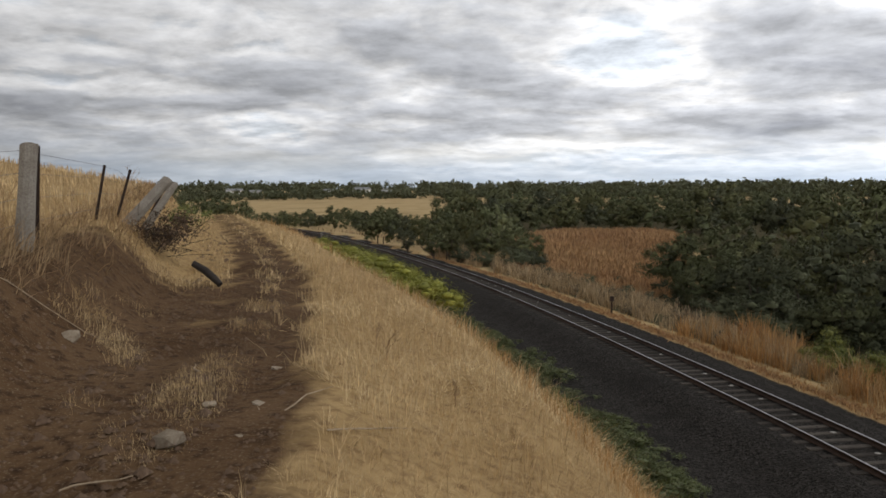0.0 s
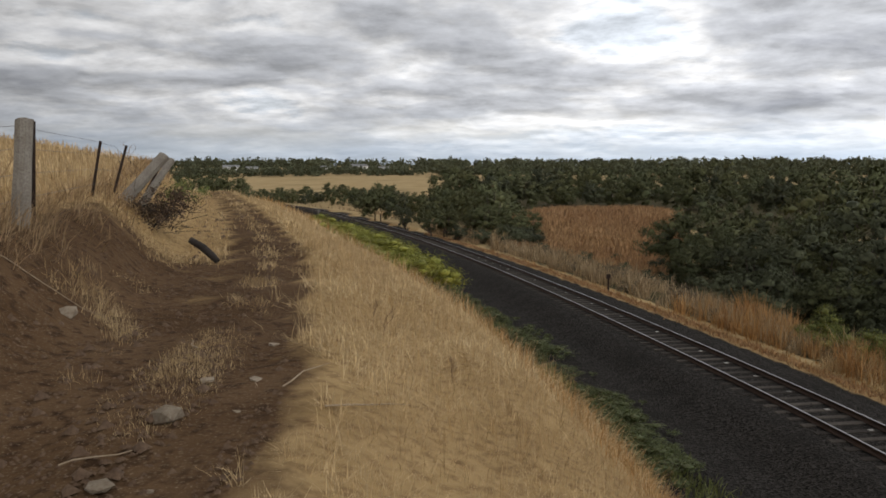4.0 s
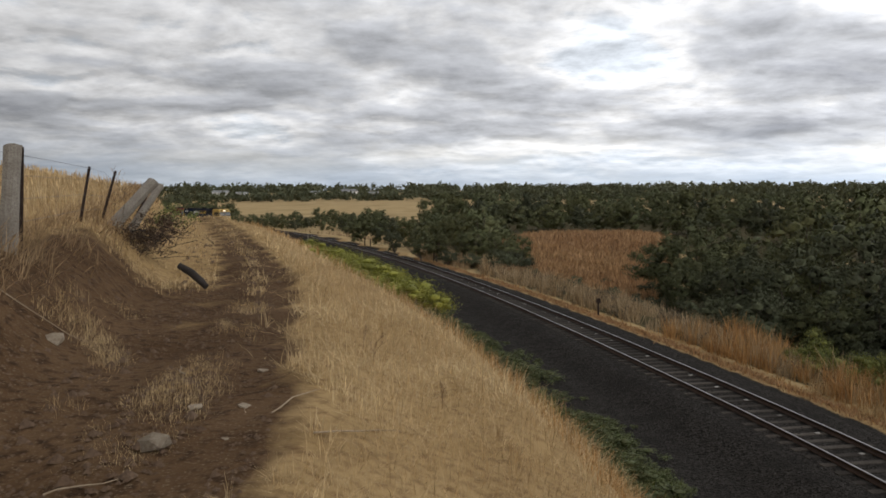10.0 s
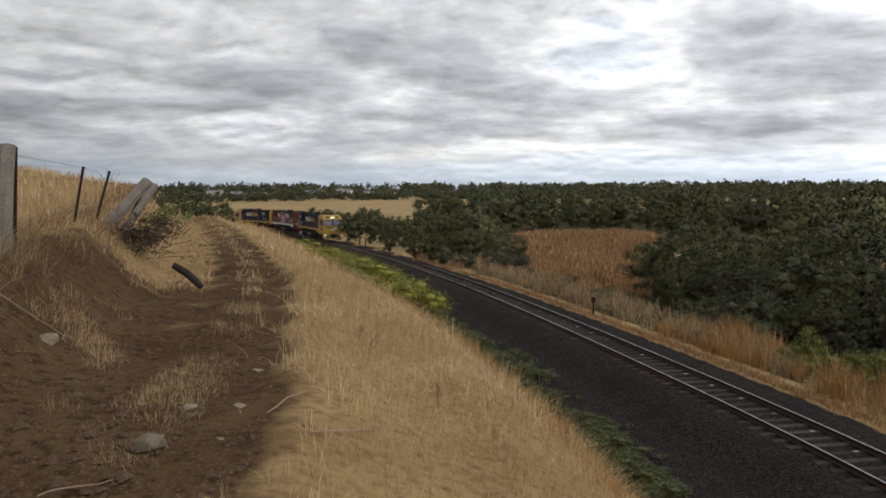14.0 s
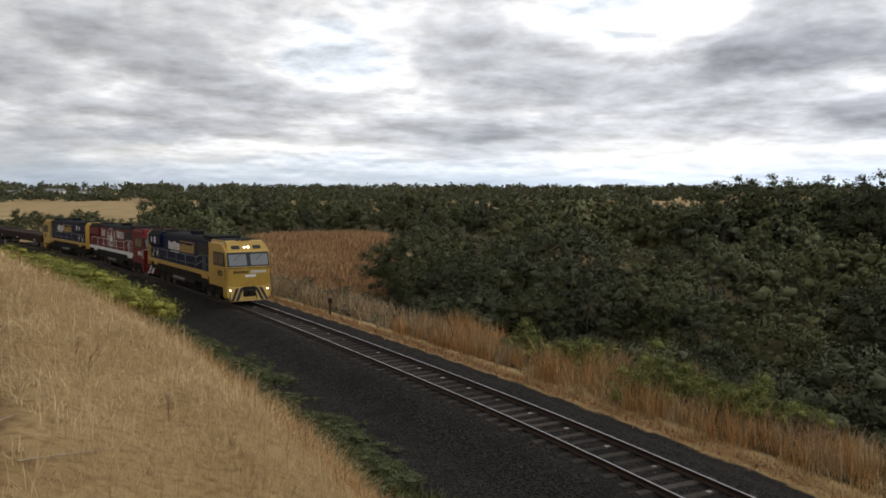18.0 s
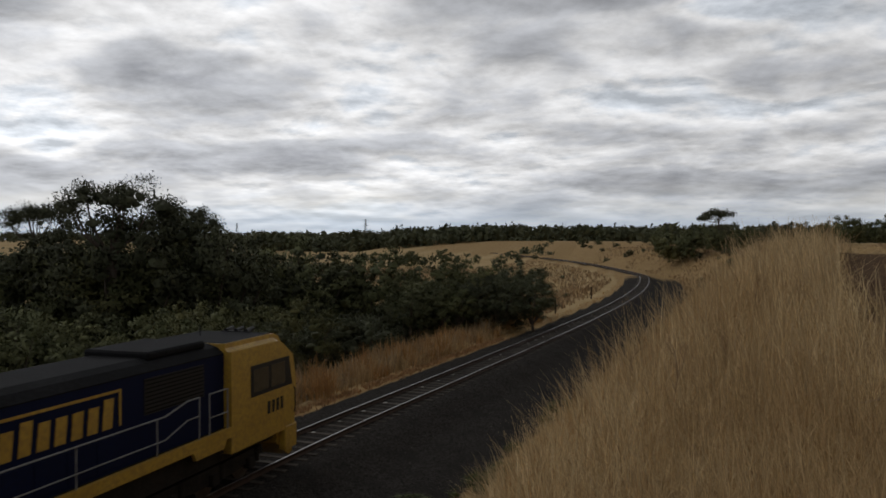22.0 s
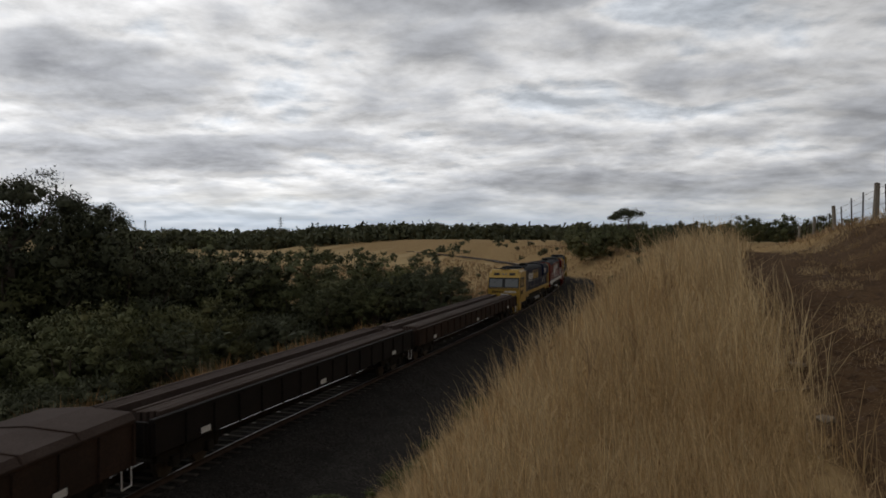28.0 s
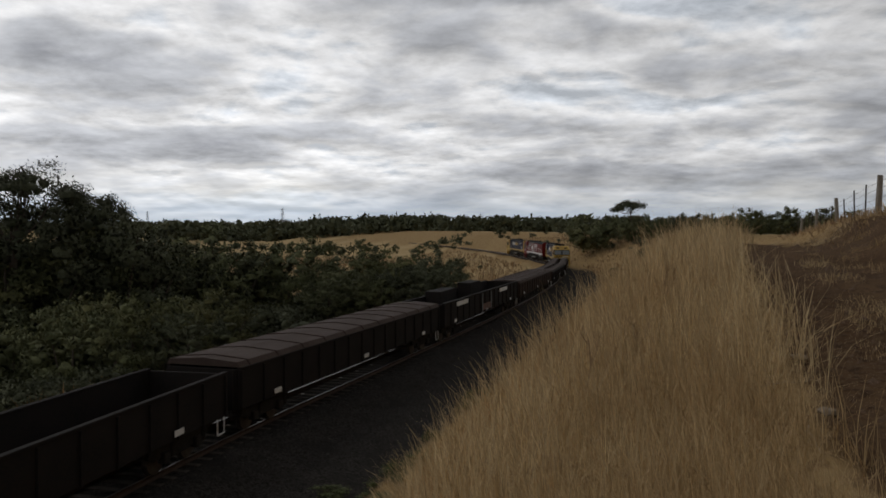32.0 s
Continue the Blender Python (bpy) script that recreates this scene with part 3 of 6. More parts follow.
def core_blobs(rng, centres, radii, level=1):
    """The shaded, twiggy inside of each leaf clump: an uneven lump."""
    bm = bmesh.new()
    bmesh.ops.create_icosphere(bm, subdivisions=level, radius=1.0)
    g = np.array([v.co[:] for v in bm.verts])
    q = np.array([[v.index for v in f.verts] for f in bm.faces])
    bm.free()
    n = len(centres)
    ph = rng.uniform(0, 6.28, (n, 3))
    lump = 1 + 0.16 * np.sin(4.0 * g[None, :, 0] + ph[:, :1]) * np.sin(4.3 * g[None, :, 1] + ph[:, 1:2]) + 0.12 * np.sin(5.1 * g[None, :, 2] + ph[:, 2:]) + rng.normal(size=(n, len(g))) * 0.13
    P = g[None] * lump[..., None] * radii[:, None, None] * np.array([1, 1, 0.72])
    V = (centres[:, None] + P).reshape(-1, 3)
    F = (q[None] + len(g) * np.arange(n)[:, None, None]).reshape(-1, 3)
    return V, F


def join_faces(V, F, CV, CF):
    """Leaves and cores as one list of triangles."""
    T = np.concatenate([F, CF + len(V)])
    return np.concatenate([V, CV]), T


TREES = {}      # crowns, for the joined distant trees
DISTANT = []


def make_tree(name, label, seed, h, spread, leaf_mat, bark, clumps, per, size, mid=0.55, tall=0.42, core=0.74, dome=False, coarse=False):
    """A tapered trunk, limbs to the larger clumps, and a crown of clumps on an uneven dome."""
    rng = np.random.default_rng(seed)
    root = tagged(new(name), label, "tree" if name != "shrub" else "shrub", group="trees of the creek valley" if name != "shrub" else "creek shrubs")
    d = rng.normal(size=(clumps, 3))
    d /= np.linalg.norm(d, axis=1)[:, None]
    lobe = 1 + 0.28 * np.sin(3 * np.arctan2(d[:, 1], d[:, 0]) + rng.uniform(0, 6)) * (1 - np.abs(d[:, 2])) + 0.14 * rng.normal(size=clumps)
    rr = np.minimum(rng.uniform(0.35, 0.9, clumps) ** 0.6 * lobe, 1.02 - 0.1 * np.maximum(d[:, 2], 0))
    cen = d * rr[:, None] * np.array([spread, spread, h * tall]) + np.array([0, 0, h * mid])
    rad = spread * rng.uniform(0.65, 1.3, clumps) * 1.45 / math.sqrt(clumps) * (1.15 - 0.3 * np.maximum(d[:, 2], 0))
    cen[:, 2] = np.clip(cen[:, 2], 0.04 * h + rad * 0.3, h - rad * 0.6)
    if dome:
        # an umbrella of small leaf pads over bare limbs
        a, q = rng.uniform(0, 2 * math.pi, clumps), np.sqrt(rng.uniform(0.02, 1, clumps))
        cen = np.stack([np.cos(a) * q * spread, np.sin(a) * q * spread * 0.9, h * (0.955 - tall * q**2) + 0.02 * h * rng.normal(size=clumps)], 1)
        rad = spread * rng.uniform(0.19, 0.30, clumps)
    V, F = [], []
    fork = np.array([rng.normal() * 0.2, rng.normal() * 0.2, h * (0.72 if dome else max(mid - tall, 0.12))])
    tube(V, F, [(0, 0, -0.6), tuple(fork * 0.5 + rng.normal(size=3) * 0.08), tuple(fork)], [h * 0.03, h * 0.022, h * 0.018], 7)
    for i in rng.choice(clumps, min(10 if dome else 9, clumps), replace=False):
        m = fork * 0.4 + cen[i] * 0.6 + np.array([0, 0, -0.05 * h]) + rng.normal(size=3) * 0.1
        tube(V, F, [tuple(fork * 0.95), tuple(m), tuple(cen[i])], [h * (0.006 if dome else 0.012), h * (0.004 if dome else 0.008), h * 0.002], 5)
    mesh_object("trunk", V, F, bark, root, True)
    LV, LF = leaf_cloud(rng, cen, rad, per, size)
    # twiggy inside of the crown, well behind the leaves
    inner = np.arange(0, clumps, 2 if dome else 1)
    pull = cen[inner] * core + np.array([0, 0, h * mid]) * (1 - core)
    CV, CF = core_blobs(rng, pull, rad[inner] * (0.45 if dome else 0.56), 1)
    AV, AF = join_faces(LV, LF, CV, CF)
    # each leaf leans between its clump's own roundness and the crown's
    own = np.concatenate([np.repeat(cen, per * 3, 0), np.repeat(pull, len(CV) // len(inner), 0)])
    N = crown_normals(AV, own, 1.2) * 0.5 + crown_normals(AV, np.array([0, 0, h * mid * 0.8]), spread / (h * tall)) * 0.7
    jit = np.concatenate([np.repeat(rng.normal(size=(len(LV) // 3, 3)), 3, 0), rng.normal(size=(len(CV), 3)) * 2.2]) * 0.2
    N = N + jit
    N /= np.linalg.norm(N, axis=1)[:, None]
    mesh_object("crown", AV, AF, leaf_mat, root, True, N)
    TREES[root.name] = (AV, AF, N, leaf_mat, coarse)
    return root


def place(kinds, x, y, h_want, k, turn):
    """A copy of a tree variant, scaled to its height, standing on the ground."""
    src, h0 = kinds[k % len(kinds)]
    s = h_want / h0
    if math.hypot(x, y) > 114 and src.name in TREES and TREES[src.name][4]:
        DISTANT.append((src.name, x, y, z_at(x, y) - 0.05, s, radians(turn)))
        return None
    ob = copy_thing(src, pose(x, y, z_at(x, y) - 0.05, 0, 0, turn))
    ob.matrix_basis = ob.matrix_basis @ Matrix.Diagonal((s * 1.05, s * 1.05, s, 1))
    return ob


def make_woods():
    leaf5 = (M_LEAF, M_LEAF_OLIVE, M_LEAF_DARK, M_LEAF, M_LEAF_DARK)
    gum = [(make_tree("gum_tree", "dark olive eucalypt with rounded dense crown", 10 + i, 9, 3.7, leaf5[i], M_BARK, 84, 165, 0.165, core=0.82), 9) for i in range(5)]
    mid = [(make_tree("gum_tree", "olive eucalypt with rounded crown across the valley", 20 + i, 9, 3.8, leaf5[i], M_BARK, 70, 105, 0.22, core=0.82), 9) for i in range(5)]
    far = [(make_tree("gum_tree", "dark far eucalypt with rounded crown", 110 + i, 9, 3.9, leaf5[i], M_BARK, 26, 66, 0.5, core=0.85, coarse=True), 9) for i in range(4)]
    airy = [(make_tree("gum_tree", "tall eucalypt with bare limbs and airy umbrella crown", 30 + i, 16, 3.5, M_LEAF_DARK, M_BARK, 46, 200, 0.17, 0.86, 0.085, 0.97, True), 16) for i in range(2)]
    flat = [(make_tree("gum_tree", "far eucalypt with flat umbrella crown", 36 + i, 9, 3.9, M_LEAF_DARK, M_BARK, 34, 120, 0.3, 0.86, 0.16, 0.97, True), 9) for i in range(2)]
    # all in the darkest leaf colour, which stands in for shade below the rim
    low = [(make_tree("shrub", "dense green creekside shrub, leaves darkened for shade", 50 + i, 4.5, 2.8, M_LEAF_DARK, M_BARK, 48, 185, 0.125, 0.42, 0.45, 0.78), 4.5) for i in range(3)]
    rng = random.Random(4)
    # azimuth, distance and elevation of the top, in degrees and metres
    spots = []

    def row(a0, a1, step, r, el, kinds, jr=0.12, je=0.5):
        a = a0
        while a <= a1:
            spots.append((a + rng.uniform(-0.3, 0.3) * step, r * (1 + rng.uniform(-jr, jr)), el + rng.uniform(-je, je), kinds))
            a += step

    # along the far side of the line to the north
    row(-19.5, -13.8, 0.5, 245, -0.75, far, 0.08, 0.3)
    row(-14.5, -3, 0.5, 245, -1.5, far, 0.08, 0.3)
    row(-13, -6, 0.5, 222, -1.85, far, 0.03, 0.3)
    row(-6, 4, 0.65, 158, -1.75, far, 0.08, 0.35)
    row(-5, 5, 1.2, 118, -1.6, far, 0.08, 0.4)
    row(-2.5, 6.5, 1.5, 95, -2.4, mid, 0.05, 0.5)
    row(1, 8, 1.8, 84, -4.2, low, 0.06, 0.5)
    # skyline woods
    row(0, 30, 1.1, 260, -0.2, far, 0.08, 0.25)
    row(0, 36, 1.2, 205, -0.4, far, 0.08, 0.35)
    row(3, 40, 1.3, 165, -0.9, far, 0.08, 0.5)
    row(19, 19.5, 2, 190, 0.55, far, 0.02, 0.05)
    row(16.5, 26, 1.9, 84, -2.5, mid, 0.05, 0.5)
    row(17.5, 28, 2.4, 72, -4.0, gum, 0.05, 0.6)
    row(19, 30, 2.4, 62, -6.3, low, 0.05, 0.6)
    row(26, 46, 1.5, 125, -0.15, far, 0.15, 0.5)
    row(40, 47, 1.3, 125, 1.0, mid, 0.1, 0.4)
    row(47, 60, 1.3, 118, 1.8, mid, 0.1, 0.45)
    row(60, 75, 1.5, 118, 1.3, mid, 0.1, 0.7)
    row(75.5, 83, 1.0, 130, 2.7, mid, 0.05, 0.4)
    row(83, 90, 1.0, 128, 1.2, mid, 0.05, 0.5)
    row(80, 89, 1.5, 98, -0.2, mid, 0.05, 0.5)
    row(26, 88, 3.3, 78, -2.2, mid, 0.14, 1.3)
    row(26, 130, 4.2, 54, -5.0, gum, 0.14, 1.5)
    row(30, 128, 4.2, 43, -9.2, low, 0.08, 1.3)
    row(85, 128, 2.5, 86, -1.6, mid, 0.12, 0.8)
    row(88, 126, 3.6, 66, -3.4, gum, 0.1, 1.0)
    # tall clump to the south-east
    row(126, 139, 2.0, 64, -1.4, gum, 0.1, 0.6)
    row(141.5, 150.5, 1.25, 68, 1.9, gum, 0.06, 0.3)
    row(136, 140.5, 1.8, 68, -0.8, gum, 0.06, 0.4)
    row(144.5, 144.6, 2.2, 64, 4.0, airy, 0.0, 0.0)
    row(149.4, 149.5, 2.2, 84, 2.3, airy, 0.0, 0.0)
    row(140.2, 140.3, 2.2, 100, 2.3, airy, 0.0, 0.0)
    row(150.5, 153.5, 1.2, 82, 1.3, mid, 0.06, 0.3)
    row(153, 163, 1.3, 86, 0.1, mid, 0.08, 0.3)
    row(122, 158, 3.2, 49, -4.2, gum, 0.1, 1.2)
    row(124, 152, 2.8, 39, -8.6, low, 0.05, 0.9)
    row(150, 162, 2.2, 58, -4.8, low, 0.08, 0.6)
    row(166, 174.4, 1.3, 80, -1.1, mid, 0.05, 0.35)
    row(159, 171, 2.0, 68, -4.0, low, 0.06, 0.6)
    row(165.5, 174.5, 1.6, 66, -2.5, gum, 0.05, 0.4)
    row(158, 176, 2.3, 250, -0.9, far, 0.1, 0.25)
    # far trees to the south
    row(182.8, 199, 0.6, 190, 0.6, far, 0.06, 0.25)
    row(183.6, 199, 0.9, 180, 1.05, far, 0.05, 0.35)
    row(186.6, 186.7, 1.6, 185, 1.9, flat, 0.0, 0.0)
    row(194, 206, 1.3, 150, 1.2, far, 0.08, 0.3)
    for i, (a, r, el, kinds) in enumerate(spots):
        # an open reddish slope, and a smaller one, among the trees
        if (abs(a - 72.7) < 3.9 - 1.2 * abs(r - 85) / 30 and 48 < r < 106) or (93.5 < a < 98 and 58 < r < 80):
            continue
        if 68.3 < a < 77.2 and r < 66:
            el = min(el, -9.4)
        x, y = r * math.sin(radians(a)), r * math.cos(radians(a))
        top = 7 + r * math.tan(radians(el))
        h = min(max(top - z_at(x, y), 2.0), 19)
        place(kinds, x, y, h * (1.0 if kinds in (airy, flat) else rng.uniform(0.9, 1.06)), rng.randrange(9), rng.uniform(0, 360))
    # scrub that fills the valley between the trees
    for i in range(45):
        a, r = rng.uniform(20, 166), rng.uniform(36, 95)
        x, y = r * math.sin(radians(a)), r * math.cos(radians(a))
        uu = float(offsets(np.array([x]), np.array([y]))[0][0])
        if uu < -19 and not 68 < a < 77.5:
            place(low, x, y, rng.uniform(2.2, 4.6), rng.randrange(9), rng.uniform(0, 360))
    for a, r, h in ((7.2, 82, 1.6), (8.6, 78, 1.2), (10.3, 84, 1.7), (11.4, 76, 1.1), (13.0, 80, 1.6), (14.6, 72, 1.9), (9.4, 92, 1.3), (12.4, 95, 1.4), (15.6, 90, 2.2), (16.3, 78, 2.4)):
        place(low, r * math.sin(radians(a)), r * math.cos(radians(a)), h, rng.randrange(9), rng.uniform(0, 360))
    # single dark bushes on the dry slopes by the far curve
    for i in range(80):
        a, r = rng.uniform(157, 189), rng.uniform(95, 300)
        x, y = r * math.sin(radians(a)), r * math.cos(radians(a))
        if abs(float(offsets(np.array([x]), np.array([y]))[0][0])) > 8:
            place(low, x, y, rng.uniform(0.8, 2.2), rng.randrange(9), rng.uniform(0, 360))
    # the far ones form one wood
    mats = list(leaf5[:3])
    V, F, N, I, n = [], [], [], [], 0
    for nm, x, y, z, s, a in DISTANT:
        v, f, q, mt, _ = TREES[nm]
        R = np.array(((math.cos(a), -math.sin(a), 0), (math.sin(a), math.cos(a), 0), (0, 0, 1)))
        V.append(v @ R.T * s + np.array((x, y, z)))
        N.append(q @ R.T)
        F.append(f + n)
        I.append(np.full(len(f), mats.index(mt)))
        n += len(v)
    ob = mesh_object("distant_trees", np.concatenate(V), np.concatenate(F), mats[0], None, True, np.concatenate(N))
    for mt in mats[1:]:
        ob.data.materials.append(mt)
    ob.data.polygons.foreach_set("material_index", np.concatenate(I).astype(np.int32))
    tagged(ob, "dark olive distant eucalypts along the skyline", "woodland", kind="stuff")
    for k in gum + mid + far + airy + flat + low:
        for o in (*k[0].children_recursive, k[0]):
            bpy.data.objects.remove(o)


make_woods()


def make_far_woods():
    """Belts of woodland in the far distance, one leafy mass."""
    rng = np.random.default_rng(8)
    cen, rad = [], []
    for r, az0, az1, h, n in ((620, -30, 40, 6, 420), (1000, -40, 60, 10, 260), (1500, -40, 230, 14, 700), (700, 86, 124, 4, 26), (560, 154, 205, 9, 420), (850, 150, 210, 10, 300), (2400, -40, 230, 22, 700), (300, 160, 186, 3, 20)):
        for _ in range(n):
            a, q = radians(rng.uniform(az0, az1)), r * rng.uniform(0.92, 1.08)
            x, y = q * math.sin(a), q * math.cos(a)
            for _ in range(3):
                cen.append((x + rng.normal() * h * 0.5, y + rng.normal() * h * 0.5, h * rng.uniform(0.2, 0.8)))
                rad.append(h * rng.uniform(0.35, 0.7))
    cen = np.array(cen)
    cen[:, 2] += height(cen[:, 0], cen[:, 1])[0]
    V, F = leaf_cloud(rng, cen, np.array(rad), 26, 1.2)
    # leaves grow with their clump so that far belts stay closed
    P = V.reshape(-1, 3, 3)
    c = P.mean(1, keepdims=True)
    P = c + (P - c) * np.repeat(np.array(rad), 26)[:, None, None] * 0.68
    ob = mesh_object("far_woods", P.reshape(-1, 3), F, M_LEAF_DARK)
    tagged(ob, "dark belts of far woodland on the plain", "woodland", kind="stuff")


make_far_woods()

# ---- train ----
M_BLUE = material("dark_blue_paint", ((0.0065, 0.0117, 0.0423), (0.0084, 0.0144, 0.0490), (0.0104, 0.0125, 0.0294)), 0.5, 0.8, 14, 0.05, spec=0.06)
M_RED = material("red_paint", ((0.1218, 0.0081, 0.0070), (0.1566, 0.0116, 0.0093), (0.0870, 0.0081, 0.0070)), 0.5, 0.8, 14, 0.05, spec=0.15)
M_YEL = material("yellow_paint", ((0.46, 0.285, 0.04), (0.54, 0.345, 0.055), (0.27, 0.16, 0.045)), 0.42, 0.9, 10, 0.05, spec=0.5)
M_WHITE = material("white_paint", ((0.72, 0.72, 0.70), (0.80, 0.80, 0.78), (0.55, 0.53, 0.50)), 0.5, 1, 12, 0.05)
M_ROOF = material("sooty_roof_paint", ((0.0105, 0.0108, 0.0120), (0.0180, 0.0180, 0.0195), (0.0075, 0.0072, 0.0066)), 0.7, 0.8, 10, 0.1, spec=0.04)
M_ROOF_PALE = material("pale_grey_roof", ((0.2310, 0.2365, 0.2420), (0.2750, 0.2750, 0.2750), (0.1540, 0.1540, 0.1485)), 0.6, 0.8, 10, 0.1)
M_UNDER = material("grimy_underframe", ((0.015, 0.013, 0.012), (0.028, 0.024, 0.020), (0.038, 0.032, 0.025)), 0.85, 2, 18, 0.2, spec=0.12)
M_BLACK = material("black_rubber_trim", ((0.012, 0.012, 0.013), (0.018, 0.018, 0.018), (0.015, 0.015, 0.015)), 0.5, 2, 10, 0)
M_RUST = material("rusty_wagon_steel", ((0.038, 0.025, 0.018), (0.059, 0.035, 0.025), (0.025, 0.018, 0.015)), 0.85, 0.9, 14, 0.25, spec=0.12)
M_WAGON = material("dark_wagon_paint", ((0.0114, 0.0108, 0.0102), (0.0198, 0.0168, 0.0150), (0.0252, 0.0174, 0.0138)), 0.8, 0.8, 12, 0.2, spec=0.12)
M_LOAD = material("stacked_steel_load", ((0.0675, 0.0473, 0.0382), (0.0945, 0.0698, 0.0585), (0.0405, 0.0270, 0.0225)), 0.8, 0.6, 20, 0.2, spec=0.12)
M_PINK = material("pinkish_timber_load", ((0.16, 0.10, 0.085), (0.22, 0.145, 0.12), (0.10, 0.065, 0.055)), 0.85, 2, 20, 0.2, spec=0.1)
M_STEELTYRE = material("wheel_steel", ((0.10, 0.085, 0.07), (0.16, 0.14, 0.12), (0.06, 0.05, 0.045)), 0.5, 4, 20, 0.1, 0.7)


def plain(name, col, rough=0.1, metal=0.0, emit=0.0):
    m = bpy.data.materials.new(name)
    m.use_nodes = True
    b = m.node_tree.nodes["Principled BSDF"]
    b.inputs["Base Color"].default_value = (*col, 1)
    b.inputs["Roughness"].default_value, b.inputs["Metallic"].default_value = rough, metal
    if emit:
        b.inputs["Emission Color"].default_value, b.inputs["Emission Strength"].default_value = (*col, 1), emit
    return m


M_GLASS = plain("tinted_cab_glass", (0.02, 0.024, 0.026), 0.04)
# base colour lifted to grey to stand in for reflected sky
M_SCREEN = plain("sky_grey_glass", (0.16, 0.17, 0.17), 0.03)
M_LAMP = plain("lit_headlamp", (1.0, 0.97, 0.9), 0.2, 0, 3.5)


def prism(bm, outline, y0, y1, mi=0):
    """Side outline (x, z), counter-clockwise seen from -y, pushed from y0 to y1."""
    a = [bm.verts.new((x, y0, z)) for x, z in outline]
    b = [bm.verts.new((x, y1, z)) for x, z in outline]
    fs = [bm.faces.new(a), bm.faces.new(b[::-1])]
    n = len(outline)
    for i in range(n):
        fs.append(bm.faces.new((a[i], b[i], b[(i + 1) % n], a[(i + 1) % n])))
    for f in fs:
        f.material_index = mi
    return a + b


def across(bm, outline, x0, x1):
    """Cross-section (y, z) pushed along x."""
    a = [bm.verts.new((x0, y, z)) for y, z in outline]
    b = [bm.verts.new((x1, y, z)) for y, z in outline]
    bm.faces.new(a[::-1]), bm.faces.new(b)
    n = len(outline)
    for i in range(n):
        bm.faces.new((a[i], a[(i + 1) % n], b[(i + 1) % n], b[i]))
    bmesh.ops.recalc_face_normals(bm, faces=bm.faces)


def cyl(bm, p, q, r, k=14):
    p, q = Vector(p), Vector(q)
    d = (q - p).normalized()
    a = d.orthogonal().normalized()
    b = d.cross(a)
    A, B = [], []
    for j in range(k):
        w = 2 * math.pi * j / k
        o = (a * math.cos(w) + b * math.sin(w)) * r
        A.append(bm.verts.new(p + o)), B.append(bm.verts.new(q + o))
    for j in range(k):
        bm.faces.new((A[j], A[(j + 1) % k], B[(j + 1) % k], B[j]))
    bm.faces.new(A[::-1]), bm.faces.new(B)


def rod(pts, r):
    bm = bmesh.new()
    for p, q in zip(pts[:-1], pts[1:]):
        cyl(bm, p, q, r, 6)
    return bm


def bogie(parent, x, axles, r):
    bm = bmesh.new()
    h = (len(axles) - 1) * 0.95
    for sy in (-1, 1):
        prism(bm, ((x - h - 0.75, 0.62), (x - h * 0.5, 0.42), (x + h * 0.5, 0.42), (x + h + 0.75, 0.62), (x + h + 0.7, 0.85), (x - h - 0.7, 0.85)), sy * 1.02 - 0.07, sy * 1.02 + 0.07)
        for a in axles:
            box(bm, x + a - 0.17, x + a + 0.17, sy * 1.1 - 0.12, sy * 1.1 + 0.12, 0.36, 0.68, 0.03)
            cyl(bm, (x + a + 0.42, sy * 1.08, 0.45), (x + a + 0.42, sy * 1.08, 0.85), 0.1, 8)
    box(bm, x - 0.35, x + 0.35, -1.0, 1.0, 0.5, 0.95, 0.04)
    bg = part("bogie", bm, M_UNDER, parent)
    for a in axles:
        bm = bmesh.new()
        for sy in (-0.75, 0.75):
            s = 1 if sy > 0 else -1
            cyl(bm, (x + a, sy - 0.065, r), (x + a, sy + 0.065, r), r, 22)
            cyl(bm, (x + a, sy - s * 0.05, r), (x + a, sy - s * 0.085, r), r + 0.03, 22)
        cyl(bm, (x + a, -0.75, r), (x + a, 0.75, r), 0.09, 8)
        part("wheelset", bm, M_STEELTYRE, bg)


def star(bm, x, y, z, r, k=7):
    pts = []
    for i in range(2 * k):
        w = math.pi * i / k + math.pi / 2
        q = r if i % 2 == 0 else r * 0.45
        pts.append((x + math.cos(w) * q, z + math.sin(w) * q))
    prism(bm, pts, y - 0.006, y + 0.006)


def bars(bm, x0, x1, z0, z1, y, n, slant=0.12, thick=0.62, tall=()):
    """A run of letter-sized strokes in place of a name."""
    w = (x1 - x0) / n
    for i in range(n):
        a = x0 + i * w
        top = z1 + (0.18 * (z1 - z0) if i in tall else 0)
        sl = slant * (top - z0)
        prism(bm, ((a, z0), (a + w * thick, z0), (a + w * thick + sl, top), (a + sl, top)), y - 0.006, y + 0.006)


